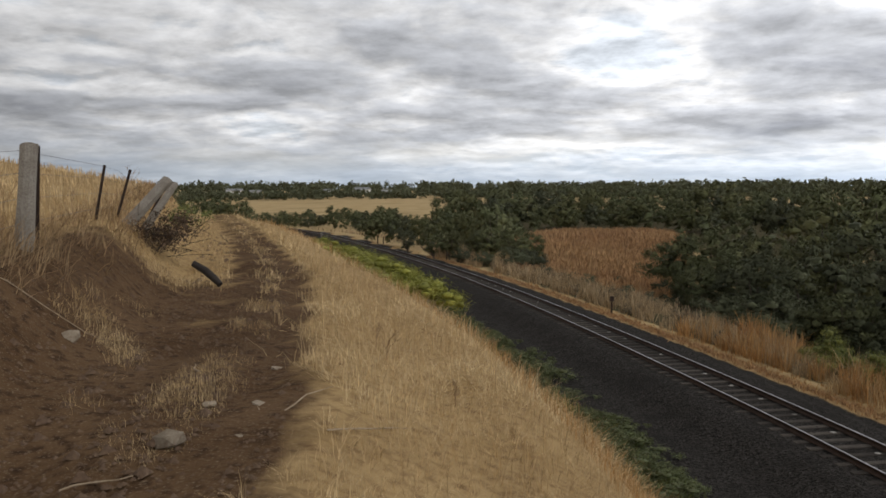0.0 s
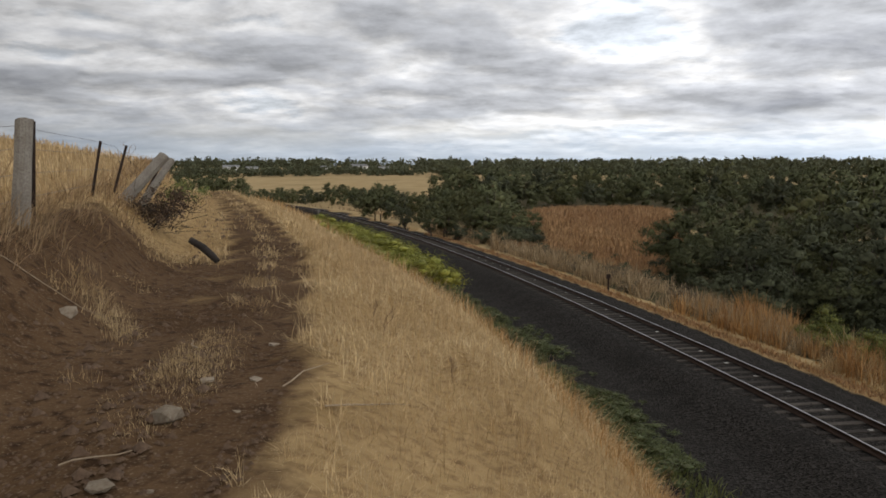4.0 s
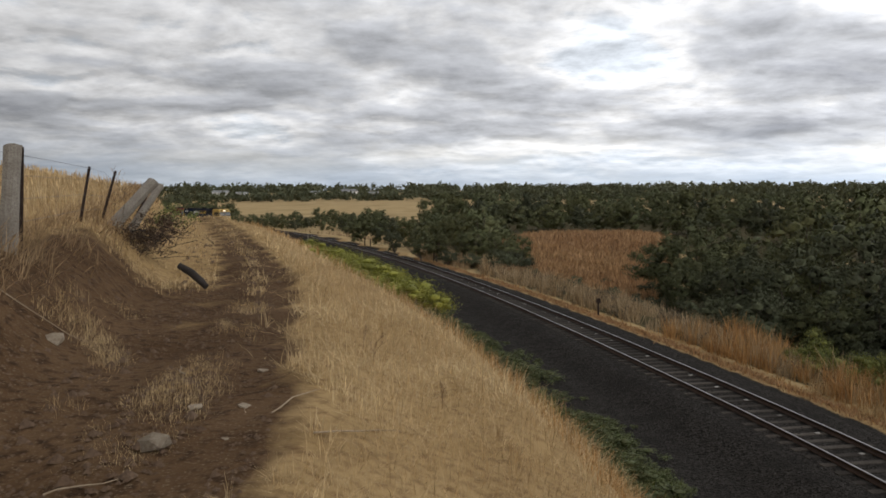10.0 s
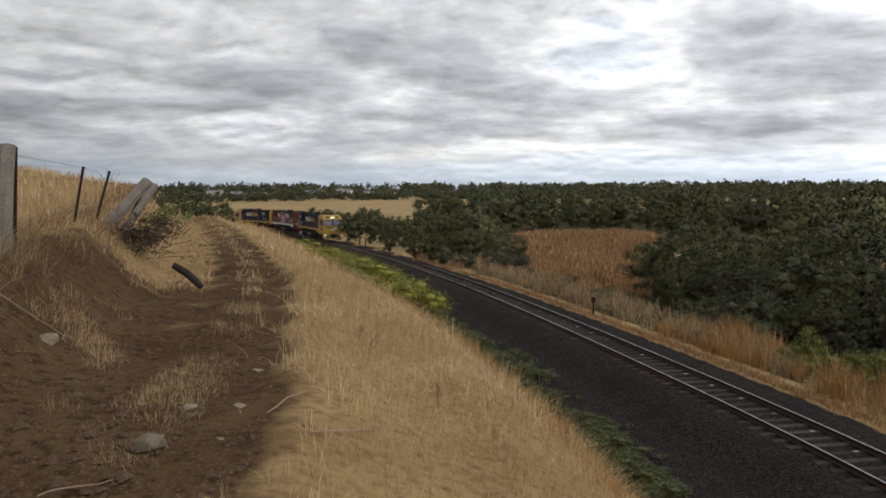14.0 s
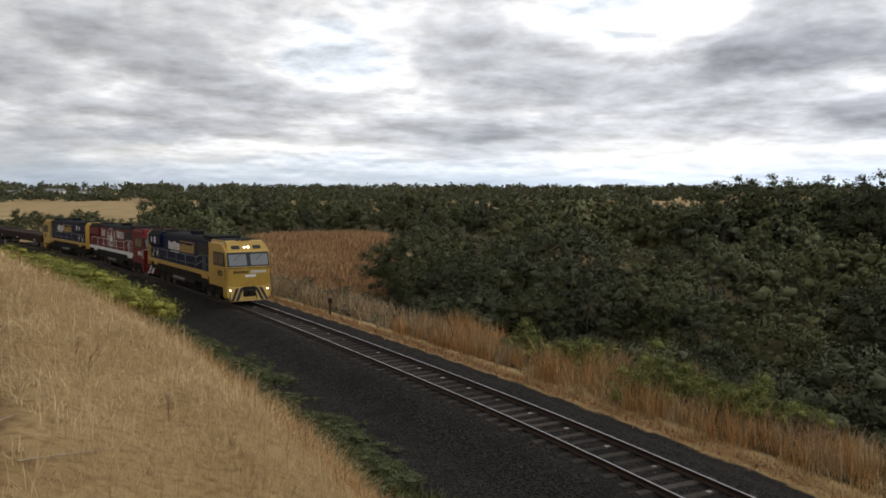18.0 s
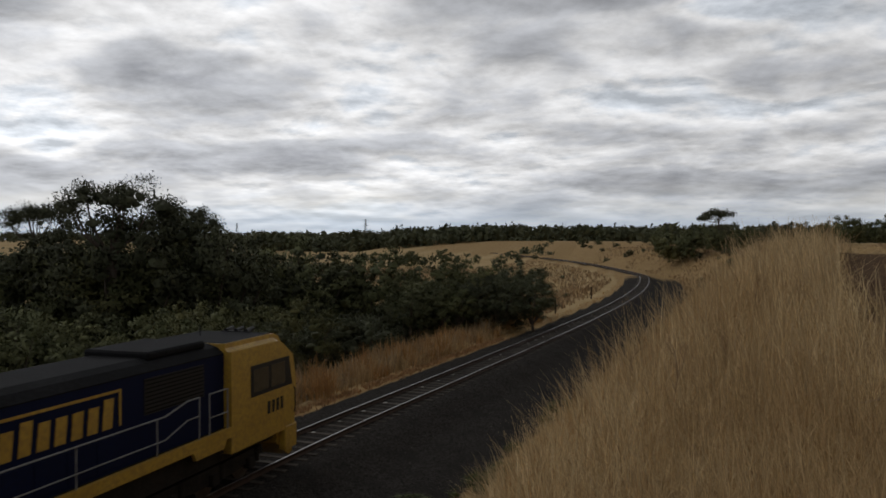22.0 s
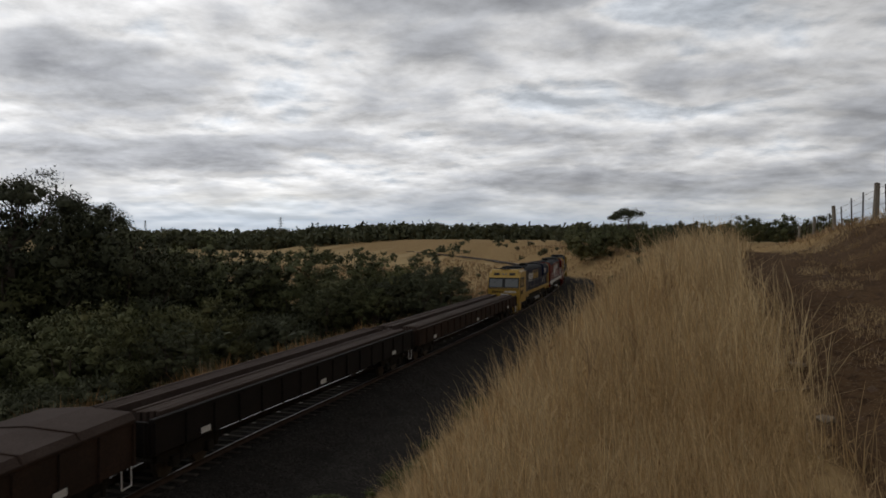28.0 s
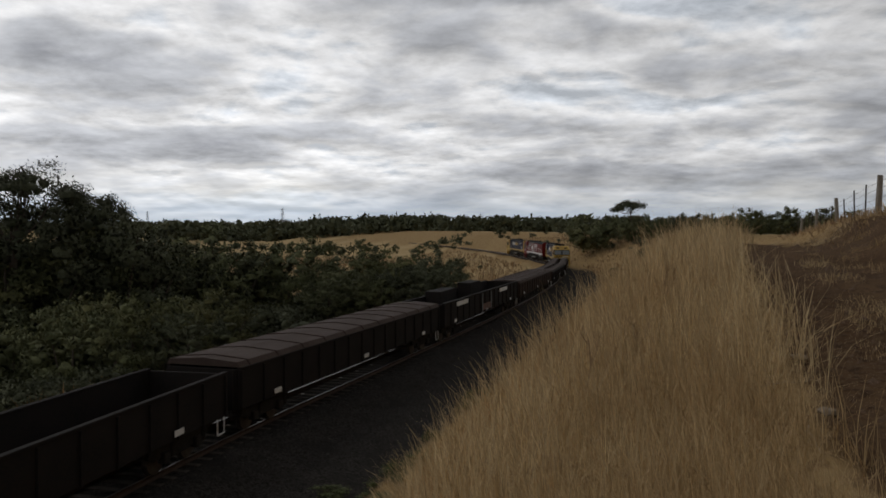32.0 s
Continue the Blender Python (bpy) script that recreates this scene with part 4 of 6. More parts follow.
def make_loco(label, paint, trim, sill, rear_trim, style):
    root = tagged(new("diesel_locomotive"), label, "locomotive", group="locomotives of the freight train")
    # frame and side sill
    bm = bmesh.new()
    box(bm, -10.3, 10.2, -1.2, 1.2, 0.95, 1.76, 0.03)
    part("underframe", bm, M_UNDER, root)
    for sy in (-1, 1):
        bm = bmesh.new()
        prism(bm, ((-10.45, 1.62), (-8.3, 1.62), (-8.2, 1.42), (-7.3, 1.42), (-7.2, 1.62), (5.0, 1.62), (5.1, 1.4), (6.4, 1.4), (6.5, 1.62), (7.0, 1.62), (7.0, 1.9), (-10.45, 1.9)), sy * 1.42 - 0.05, sy * 1.42 + 0.05)
        part("side_sill", bm, sill, root)
    bm = bmesh.new()
    box(bm, -10.4, 7.0, -1.38, 1.38, 1.78, 1.88, 0.01)
    part("walkway", bm, M_UNDER, root)
    # long hood
    bm = bmesh.new()
    across(bm, ((-1.22, 1.86), (1.22, 1.86), (1.22, 3.9), (1.0, 4.06), (-1.0, 4.06), (-1.22, 3.9)), -10.2, 6.9)
    hood = part("long_hood", bm, paint, root)
    bm = bmesh.new()
    across(bm, ((-1.235, 3.885), (1.235, 3.885), (1.235, 3.91), (1.01, 4.075), (0.75, 4.16), (-0.75, 4.16), (-1.01, 4.075), (-1.235, 3.91)), -6.39, 6.74)
    part("hood_roof", bm, M_ROOF, root)
    # radiator block at the rear with its end trim
    bm = bmesh.new()
    across(bm, ((-1.28, 2.9), (-1.44, 3.1), (-1.44, 3.85), (-1.15, 4.16), (1.15, 4.16), (1.44, 3.85), (1.44, 3.1), (1.28, 2.9)), -10.2, -6.4)
    block = part("radiator_block", bm, paint, root)
    bm = bmesh.new()
    across(bm, ((-1.45, 3.8), (1.45, 3.8), (1.45, 3.86), (1.16, 4.18), (-1.16, 4.18), (-1.45, 3.86)), -10.19, -6.41)
    part("block_roof", bm, M_ROOF, block)
    bm = bmesh.new()
    across(bm, ((-1.45, 1.3), (1.45, 1.3), (1.45, 3.85), (1.16, 4.17), (-1.16, 4.17), (-1.45, 3.85)), -10.45, -10.21)
    part("rear_end", bm, rear_trim, root)
    for fx in (-9.0, -7.3):
        bm = bmesh.new()
        cyl(bm, (fx, 0, 4.1), (fx, 0, 4.24), 0.66, 20)
        part("roof_fan", bm, M_ROOF, root)
    bm = bmesh.new()
    box(bm, -1.4, -0.2, -0.35, 0.35, 4.1, 4.42, 0.04)
    part("exhaust_pipe", bm, M_ROOF, root)
    bm = bmesh.new()
    box(bm, 3.9, 6.3, -0.95, 0.95, 4.1, 4.3, 0.05)
    part("roof_hatch", bm, M_UNDER if style == "red" else M_ROOF, root)
    # grilles and door lines of the hood
    for sy in (-1, 1):
        for gx, gw, gz0, gz1 in ((3.4, 2.4, 2.9, 3.75),):
            yy = sy * 1.225
            bm = bmesh.new()
            box(bm, gx, gx + gw, yy - 0.012, yy + 0.012, gz0, gz1)
            g = part("intake_grille", bm, M_BLACK, root)
            bm = bmesh.new()
            for i in range(9):
                z = gz0 + (i + 0.5) * (gz1 - gz0) / 9
                box(bm, gx + 0.04, gx + gw - 0.04, yy - 0.022, yy + 0.022, z - 0.015, z + 0.015)
            part("grille_slats", bm, M_ROOF, g)
        for i in range(10):
            dx = -5.9 + i * 0.86
            bm = bmesh.new()
            box(bm, dx, dx + 0.80, sy * 1.228 - 0.008, sy * 1.228 + 0.008, 1.98, 2.66, 0.006)
            part("engine_room_door", bm, paint, hood)
    # cab
    side = ((6.75, 1.15), (10.42, 1.15), (10.58, 2.42), (10.30, 3.42), (10.16, 3.52), (9.72, 4.06), (9.4, 4.16), (6.75, 4.16))
    bm = bmesh.new()
    prism(bm, side, -1.46, 1.46)
    tops = [e for e in bm.edges if min(v.co.z for v in e.verts) > 3.5 and abs(e.verts[0].co.y - e.verts[1].co.y) < 0.01]
    bmesh.ops.bevel(bm, geom=tops, offset=0.22, segments=3, affect="EDGES")
    fr = [e for e in bm.edges if min(v.co.x for v in e.verts) > 10.2 and abs(e.verts[0].co.y - e.verts[1].co.y) < 0.01]
    bmesh.ops.bevel(bm, geom=fr, offset=0.07, segments=2, affect="EDGES")
    bmesh.ops.recalc_face_normals(bm, faces=bm.faces)
    cab = part("cab", bm, trim, root)
    bm = bmesh.new()
    box(bm, 6.8, 9.35, -1.2, 1.2, 4.15, 4.172, 0.008)
    part("cab_roof", bm, M_ROOF, cab)
    # dark window band round the front and the sides
    def on_front(z, out=0.0):
        return 10.58 - (z - 2.42) * 0.28 + out
    bm = bmesh.new()
    prism(bm, ((on_front(2.5, -0.05), 2.5), (on_front(2.5, 0.012), 2.5), (on_front(3.42, 0.012), 3.42), (on_front(3.42, -0.05), 3.42)), -1.40, 1.40)
    part("window_band", bm, M_BLACK, cab)
    for y0, y1 in ((-1.30, -0.13), (0.13, 1.30)):
        bm = bmesh.new()
        prism(bm, ((on_front(2.58, 0.0), 2.58), (on_front(2.58, 0.022), 2.58), (on_front(3.30, 0.022), 3.30), (on_front(3.30, 0.0), 3.30)), y0, y1)
        part("windscreen", bm, M_SCREEN, cab, "windscreen pane with grey sky reflection in its colour")
        ym = (y0 + y1) / 2
        part("wiper", rod(((on_front(3.34, 0.05), ym + 0.3, 3.34), (on_front(2.9, 0.05), ym - 0.25, 2.9)), 0.014), M_BLACK, cab)
    for sy in (-1, 1):
        bm = bmesh.new()
        prism(bm, ((7.75, 2.5), (10.22, 2.5), (10.02, 3.40), (7.75, 3.40)), sy * 1.462 - 0.008, sy * 1.462 + 0.008)
        part("side_window_band", bm, M_BLACK, cab)
        for a, b in ((7.9, 8.75), (8.9, 9.75)):
            bm = bmesh.new()
            prism(bm, ((a, 2.62), (b, 2.62), (b, 3.28), (a, 3.28)), sy * 1.466 - 0.01, sy * 1.466 + 0.01)
            part("side_window", bm, M_GLASS, cab)
        # cab number as plain strokes, grab rail
        bm = bmesh.new()
        bars(bm, 8.7, 9.75, 1.85, 2.22, sy * 1.468, 4, 0.0, 0.55)
        part("number_marks", bm, M_WHITE if style == "red" else M_BLACK, cab)
        part("grab_rail", rod(((10.3, sy * 1.49, 1.6), (10.3, sy * 1.53, 1.75), (10.3, sy * 1.53, 2.3), (10.3, sy * 1.49, 2.4)), 0.018), M_BLACK if style != "red" else M_WHITE, cab)
    # brow: headlights and number boards, roof aerials
    def on_brow(z):
        return 10.16 - (z - 3.52) * 0.815
    for yy in (-0.13, 0.13):
        bm = bmesh.new()
        cyl(bm, (on_brow(3.72) - 0.03, yy, 3.70), (on_brow(3.72) + 0.05, yy, 3.74), 0.07, 16)
        part("headlight", bm, M_LAMP, cab, "lit round headlight")
    for yy in (-0.72, 0.72):
        bm = bmesh.new()
        prism(bm, ((on_brow(3.62) - 0.04, 3.60), (on_brow(3.62) + 0.03, 3.62), (on_brow(3.84) + 0.03, 3.84), (on_brow(3.84) - 0.06, 3.82)), yy - 0.27, yy + 0.27)
        nb = part("number_board", bm, M_BLACK, cab)
        bm = bmesh.new()
        for i in range(4):
            z = 3.67
            y = yy - 0.16 + i * 0.09
            prism(bm, ((on_brow(z) + 0.028, z), (on_brow(z) + 0.038, z), (on_brow(z + 0.11) + 0.038, z + 0.11), (on_brow(z + 0.11) + 0.028, z + 0.11)), y, y + 0.05)
        part("number_marks", bm, M_LOAD, nb)
    bm = bmesh.new()
    for yy in (-0.35, 0, 0.35):
        cyl(bm, (9.35, yy, 4.2), (9.75, yy, 4.24), 0.07, 10)
    box(bm, 9.3, 9.45, -0.5, 0.5, 4.14, 4.2)
    part("air_horns", bm, M_BLACK, cab)
    part("aerial", rod(((8.2, 0.5, 4.14), (8.2, 0.5, 4.5)), 0.015), M_BLACK, cab)
    # name on the nose: dark strokes then pale strokes
    if style != "red":
        for y0, n, mt in ((-1.05, 7, M_BLACK), (0.12, 8, M_WHITE)):
            bm = bmesh.new()
            w = 1.05 / n
            for i in range(n):
                y = y0 + i * w
                prism(bm, ((10.545, 2.06), (10.56, 2.06), (10.575, 2.24), (10.56, 2.24)), y, y + w * 0.62)
            part("nose_lettering", bm, mt, cab)
        bm = bmesh.new()
        box(bm, 10.52, 10.538, -0.25, 0.45, 1.82, 1.96)
        part("nose_number_marks", bm, M_WHITE, cab)
    else:
        bm = bmesh.new()
        box(bm, 10.53, 10.552, -0.9, 0.9, 1.95, 2.15)
        part("nose_lettering", bm, M_WHITE, cab)
    bm = bmesh.new()
    box(bm, 10.25, 10.6, -1.44, 1.44, 2.40, 2.445, 0.012)
    part("window_sill_strip", bm, M_WHITE if style == "red" else M_BLACK, cab)
    # pilot with hazard stripes, step boxes, coupler, ditch lights
    bm = bmesh.new()
    prism(bm, ((9.6, 0.75), (10.35, 0.22), (10.62, 0.28), (10.45, 1.2), (9.6, 1.2)), -1.25, 1.25)
    pil = part("pilot", bm, trim if style != "red" else M_RED, root)
    for sgn in (-1, 1):
        for i in range(3):
            bm = bmesh.new()
            y = sgn * (0.42 + i * 0.3)
            a, b = y, y + sgn * 0.2
            vs = [bm.verts.new(p) for p in ((10.615, a + sgn * 0.34, 0.3), (10.615, b + sgn * 0.34, 0.3), (10.475, b - sgn * 0.05, 1.12), (10.475, a - sgn * 0.05, 1.12))]
            vs2 = [bm.verts.new(v.co + Vector((0.012, 0, 0))) for v in vs]
            bm.faces.new(vs), bm.faces.new(vs2[::-1])
            for j in range(4):
                bm.faces.new((vs[j], vs[(j + 1) % 4], vs2[(j + 1) % 4], vs2[j]))
            bmesh.ops.recalc_face_normals(bm, faces=bm.faces)
            if abs(b) + 0.34 < 1.45:
                part("hazard_stripe", bm, M_BLACK if style != "red" else M_WHITE, pil)
            else:
                bm.free()
        bm = bmesh.new()
        box(bm, 9.75, 10.5, sgn * 1.36 - 0.12, sgn * 1.36 + 0.12, 0.5, 1.25, 0.03)
        sb = part("step_box", bm, trim if style != "red" else M_RED, root)
        bm = bmesh.new()
        cyl(bm, (10.45, sgn * 1.25, 1.0), (10.53, sgn * 1.25, 1.0), 0.055, 14)
        part("ditch_light", bm, M_LAMP, sb, "lit small lamp")
    for cx, d in ((10.5, 1), (-10.45, -1)):
        bm = bmesh.new()
        box(bm, min(cx, cx + d * 0.45), max(cx, cx + d * 0.45), -0.16, 0.16, 0.72, 1.02, 0.04)
        box(bm, min(cx, cx + d * 0.1), max(cx, cx + d * 0.1), -0.42, 0.42, 0.55, 1.2, 0.03)
        part("coupler", bm, M_UNDER, root)
    part("brake_hose", rod(((10.5, 0.4, 0.9), (10.72, 0.42, 0.6), (10.66, 0.42, 0.4)), 0.03), M_BLACK, root)
    # underneath
    bm = bmesh.new()
    across(bm, ((-1.2, 0.95), (-1.3, 0.75), (-1.1, 0.38), (1.1, 0.38), (1.3, 0.75), (1.2, 0.95)), -2.9, 2.6)
    part("fuel_tank", bm, M_UNDER, root)
    for sy in (-1, 1):
        bm = bmesh.new()
        cyl(bm, (-2.6, sy * 1.32, 0.82), (0.6, sy * 1.32, 0.82), 0.16, 12)
        part("air_reservoir", bm, M_STEELTYRE, root)
    bogie(root, 6.4, (-1.85, 0, 1.85), 0.52)
    bogie(root, -6.4, (-1.85, 0, 1.85), 0.52)
    # handrails along the walkway
    rail_mat = M_WHITE if style == "red" else M_ROOF_PALE
    for sy in (-1, 1):
        y = sy * 1.43
        part("handrail", rod(((-9.6, y, 2.78), (3.9, y, 2.78), (4.8, y, 2.98), (5.3, y, 2.98), (5.3, y, 1.9)), 0.022), rail_mat, root)
        part("handrail", rod(((-5.2, y, 2.22), (3.9, y, 2.22), (4.8, y, 2.5), (5.3, y, 2.5)), 0.018), rail_mat, root)
        part("handrail", rod(((5.75, y, 1.9), (5.75, y, 2.98), (6.6, y, 2.98), (6.6, y, 1.9)), 0.022), rail_mat, root)
        part("handrail", rod(((5.75, y, 2.35), (6.6, y, 2.35)), 0.018), rail_mat, root)
        for i in range(6):
            px = -9.4 + i * 2.6
            part("stanchion", rod(((px, y, 1.9), (px, y, 2.78)), 0.02), rail_mat, root)
        bm = bmesh.new()
        for i in range(4):
            box(bm, -10.2, -9.75, y - 0.1, y + 0.1, 0.45 + i * 0.25, 0.48 + i * 0.25)
        part("steps", bm, M_UNDER, root)
    # side marks: strokes in place of names; right side reads rear to front
    for sy in (-1, 1):
        y = sy * 1.236
        f = -1 if sy > 0 else 1

        def span(a, b):
            return (a, b) if f > 0 else (-0.6 - b, -0.6 - a)
        if style != "red":
            a, b = span(-4.5, -1.25)
            bm = bmesh.new()
            bars(bm, a, b, 2.9, 3.46, y, 7, 0.1, 0.66, (0, 3, 4))
            box(bm, a + 0.5, b - 0.3, y - 0.006, y + 0.006, 2.74, 2.80)
            part("side_lettering", bm, M_WHITE, hood)
            a, b = span(-1.2, 2.6)
            bm = bmesh.new()
            bars(bm, a, b - 0.15, 2.86, 3.42, y, 8, 0.1, 0.66, (2, 7))
            box(bm, a, b, y - 0.006, y + 0.006, 3.62, 3.68)
            box(bm, b - 0.07, b, y - 0.006, y + 0.006, 2.86, 3.61)
            part("side_lettering", bm, M_YEL, hood)
            for sx, sz, r in ((-8.2, 3.1, 0.28), (-7.1, 3.1, 0.40), (-7.2, 2.35, 0.28), (-8.2, 2.5, 0.16), (-8.55, 2.15, 0.24)):
                bm = bmesh.new()
                sx += -0.9 if sy < 0 else 0.5
                star(bm, sx, sy * (1.446 if sz > 2.9 and sx < -6.4 else 1.245), sz + (0.35 if sz > 2.9 else 0), r)
                part("star_mark", bm, M_WHITE, root)
        else:
            a, b = span(-5.9, -4.2)
            bm = bmesh.new()
            bars(bm, a, b, 3.0, 3.66, y, 6, 0.0, 0.42, (0, 1))
            part("side_lettering", bm, M_WHITE, hood)
            a, b = span(0.3, 3.0)
            bm = bmesh.new()
            bars(bm, a, b, 3.0, 3.66, y, 8, 0.0, 0.42, (0, 1))
            part("side_lettering", bm, M_WHITE, hood)
            a, b = span(-3.1, -0.7)
            cx = (a + b) / 2
            bm = bmesh.new()
            for i in range(28):
                w0, w1 = 2 * math.pi * i / 28, 2 * math.pi * (i + 0.75) / 28
                o = [(cx + math.cos(w) * q * 1.15, 2.98 + math.sin(w) * q) for w, q in ((w0, 0.88), (w1, 0.88), (w1, 0.95), (w0, 0.95))]
                prism(bm, o, y - 0.006, y + 0.006)
            part("emblem_ring", bm, M_WHITE, hood)
            # plain figure: rounded body with a peak, a bent arm at one end and four legs
            bm = bmesh.new()
            o = [(cx + math.cos(w) * 0.58, 2.86 + math.sin(w) * 0.3) for w in [2 * math.pi * i / 16 for i in range(16)]]
            prism(bm, o, y - 0.006, y + 0.006)
            prism(bm, ((cx - 0.25, 3.02), (cx + 0.42, 3.02), (cx + 0.2, 3.42), (cx + 0.06, 3.72), (cx - 0.04, 3.42)), y - 0.009, y + 0.009)
            prism(bm, ((cx - 0.46, 2.8), (cx - 0.4, 3.0), (cx - 0.66, 2.96), (cx - 0.78, 3.2), (cx - 1.0, 3.14), (cx - 0.96, 3.04), (cx - 0.84, 3.05), (cx - 0.74, 2.78)), y - 0.008, y + 0.008)
            for lx in (-0.42, -0.26, 0.28, 0.44):
                box(bm, cx + lx - 0.04, cx + lx + 0.04, y - 0.007, y + 0.007, 2.08, 2.8)
            part("emblem", bm, M_WHITE, hood)
            for sg in (-1, 1):
                bm = bmesh.new()
                for i in range(7):
                    z = 2.0 + i * 0.23
                    xx = cx + sg * (1.2 + 0.12 * math.sin(i * 0.5))
                    prism(bm, ((xx, z), (xx + sg * 0.08, z - 0.02), (xx + sg * 0.36, z + 0.3), (xx + sg * 0.2, z + 0.26))[::sg], y - 0.006, y + 0.006)
                part("emblem_sprig", bm, M_WHITE, hood)
    return root


def make_wagon(label, length, z_top, load, body, extra):
    root = tagged(new("freight_wagon"), label, "freight wagon", group="freight wagons of the train")
    h = length / 2 - 0.45
    bm = bmesh.new()
    box(bm, -h, h, -1.25, 1.25, 0.95, 1.12, 0.02)
    prism(bm, ((-h + 3.2, 0.95), (-h + 4.2, 0.66), (h - 4.2, 0.66), (h - 3.2, 0.95)), -0.3, 0.3)
    part("underframe", bm, M_UNDER, root)
    for sy in (-1, 1):
        bm = bmesh.new()
        box(bm, -h, h, sy * 1.36 - 0.05, sy * 1.36 + 0.05, 1.0, z_top, 0.015)
        side = part("side_wall", bm, body, root)
        n = int(length / 1.5)
        for i in range(n + 1):
            x = -h + 0.1 + i * (2 * h - 0.2) / n
            bm = bmesh.new()
            box(bm, x - 0.05, x + 0.05, sy * 1.435 - 0.035, sy * 1.435 + 0.035, 1.0, z_top - 0.04)
            part("stake", bm, body, side)
        bm = bmesh.new()
        box(bm, -h, h, sy * 1.37 - 0.085, sy * 1.37 + 0.085, z_top - 0.01, z_top + 0.07, 0.012)
        part("top_rail", bm, body, side)
        for i in range(3):
            x = -h * 0.8 + i * h * 0.75
            bm = bmesh.new()
            box(bm, x, x + 0.5, sy * 1.475 - 0.008, sy * 1.475 + 0.008, 1.12, 1.3)
            part("data_panel", bm, M_WHITE, side, "small white data panel")
        part("footstep", rod(((h - 0.2, sy * 1.42, 1.0), (h - 0.2, sy * 1.42, 0.5), (h - 0.65, sy * 1.42, 0.5), (h - 0.65, sy * 1.42, 1.0)), 0.022), M_WHITE, root)
    for d in (-1, 1):
        bm = bmesh.new()
        box(bm, d * h - 0.05, d * h + 0.05, -1.31, 1.31, 1.0, z_top, 0.015)
        part("end_wall", bm, body, root)
        bm = bmesh.new()
        box(bm, min(d * h, d * (h + 0.42)), max(d * h, d * (h + 0.42)), -0.15, 0.15, 0.72, 1.0, 0.03)
        part("coupler", bm, M_UNDER, root)
        part("hand_brake_ladder", rod(((d * (h + 0.08), -1.2, 0.7), (d * (h + 0.08), -1.2, z_top)), 0.02), M_UNDER, root)
    bogie(root, h - 2.3, (-0.9, 0.9), 0.45)
    bogie(root, -h + 2.3, (-0.9, 0.9), 0.45)
    if load == "steel":
        for y in (-0.72, 0.72):
            for k in range(5):
                yy = y - 0.36 + k * 0.18
                bm = bmesh.new()
                box(bm, -h + 0.4 + random.uniform(0, 0.3), h - 0.4 - random.uniform(0, 0.3), yy - 0.075, yy + 0.075, 1.12, z_top + 0.16 + random.uniform(-0.03, 0.03), 0.02)
                part("steel_length", bm, M_LOAD, root)
    elif load == "cover":
        bm = bmesh.new()
        across(bm, ((-1.42, z_top + 0.07), (1.42, z_top + 0.07), (1.3, z_top + 0.24), (0, z_top + 0.34), (-1.3, z_top + 0.24)), -h, h)
        cv = part("roof_cover", bm, M_LOAD, root)
        for i in range(int(length / 2)):
            x = -h + 0.6 + i * 2.0
            bm = bmesh.new()
            across(bm, ((-1.43, z_top + 0.08), (1.43, z_top + 0.08), (1.31, z_top + 0.27), (0, z_top + 0.37), (-1.31, z_top + 0.27)), x, x + 0.06)
            part("roof_rib", bm, M_RUST, cv)
    else:
        bm = bmesh.new()
        box(bm, -h + 0.1, h - 0.1, -1.3, 1.3, 1.12, 1.2)
        part("floor", bm, M_RUST, root)
    if extra:
        for sy in (-1, 1):
            for x0, w in ((-h + 2.8, 2.8), (h * 0.35, 2.8)):
                bm = bmesh.new()
                box(bm, x0, x0 + w, sy * 1.475 - 0.01, sy * 1.475 + 0.01, z_top - 0.36, z_top - 0.08)
                part("white_side_panel", bm, M_WHITE, root, "pale upper side panel")
            # bay in the side, where the pinkish load shows between two pale posts
            bm = bmesh.new()
            box(bm, -1.6, 0.9, sy * 1.474 - 0.012, sy * 1.474 + 0.012, 1.16, 1.62, 0.008)
            part("bay_load", bm, M_PINK, root, "pinkish load showing in the side bay")
            for x0 in (-1.7, 1.0):
                bm = bmesh.new()
                box(bm, x0 - 0.04, x0 + 0.04, sy * 1.48 - 0.03, sy * 1.48 + 0.03, 1.05, z_top - 0.05, 0.01)
                part("bay_post", bm, M_ROOF_PALE, root, "pale bay post")
        bm = bmesh.new()
        box(bm, h * 0.1, h * 0.1 + 3.2, 0.2, 1.25, 1.2, z_top + 0.5, 0.03)
        part("crate_load", bm, M_WAGON, root)
        bm = bmesh.new()
        box(bm, -h * 0.6, -h * 0.6 + 4.0, 0.2, 1.25, 1.2, z_top + 0.4, 0.03)
        part("crate_load", bm, M_WAGON, root)
    return root


# arc length of the train's front, by seconds
FRONT = ((0, -118), (9, 47), (10, 65), (11, 84), (12, 103), (13, 122.8), (16, 180.7), (17, 198.3), (18, 215.8), (19, 233.9), (19.5, 242.9), (20, 252.7), (22, 293.0),
         (22.5, 302.7), (23.4, 320.3), (24, 331.5), (27, 389.1), (28, 408.3), (32, 484))


def front_at(t):
    T, S = np.array(FRONT).T
    m = np.gradient(S, T)
    i = int(np.clip(np.searchsorted(T, t) - 1, 0, len(T) - 2))
    h = T[i + 1] - T[i]
    q = (t - T[i]) / h
    return S[i] * (2 * q**3 - 3 * q**2 + 1) + m[i] * h * (q**3 - 2 * q**2 + q) + S[i + 1] * (3 * q**2 - 2 * q**3) + m[i + 1] * h * (q**3 - q**2)


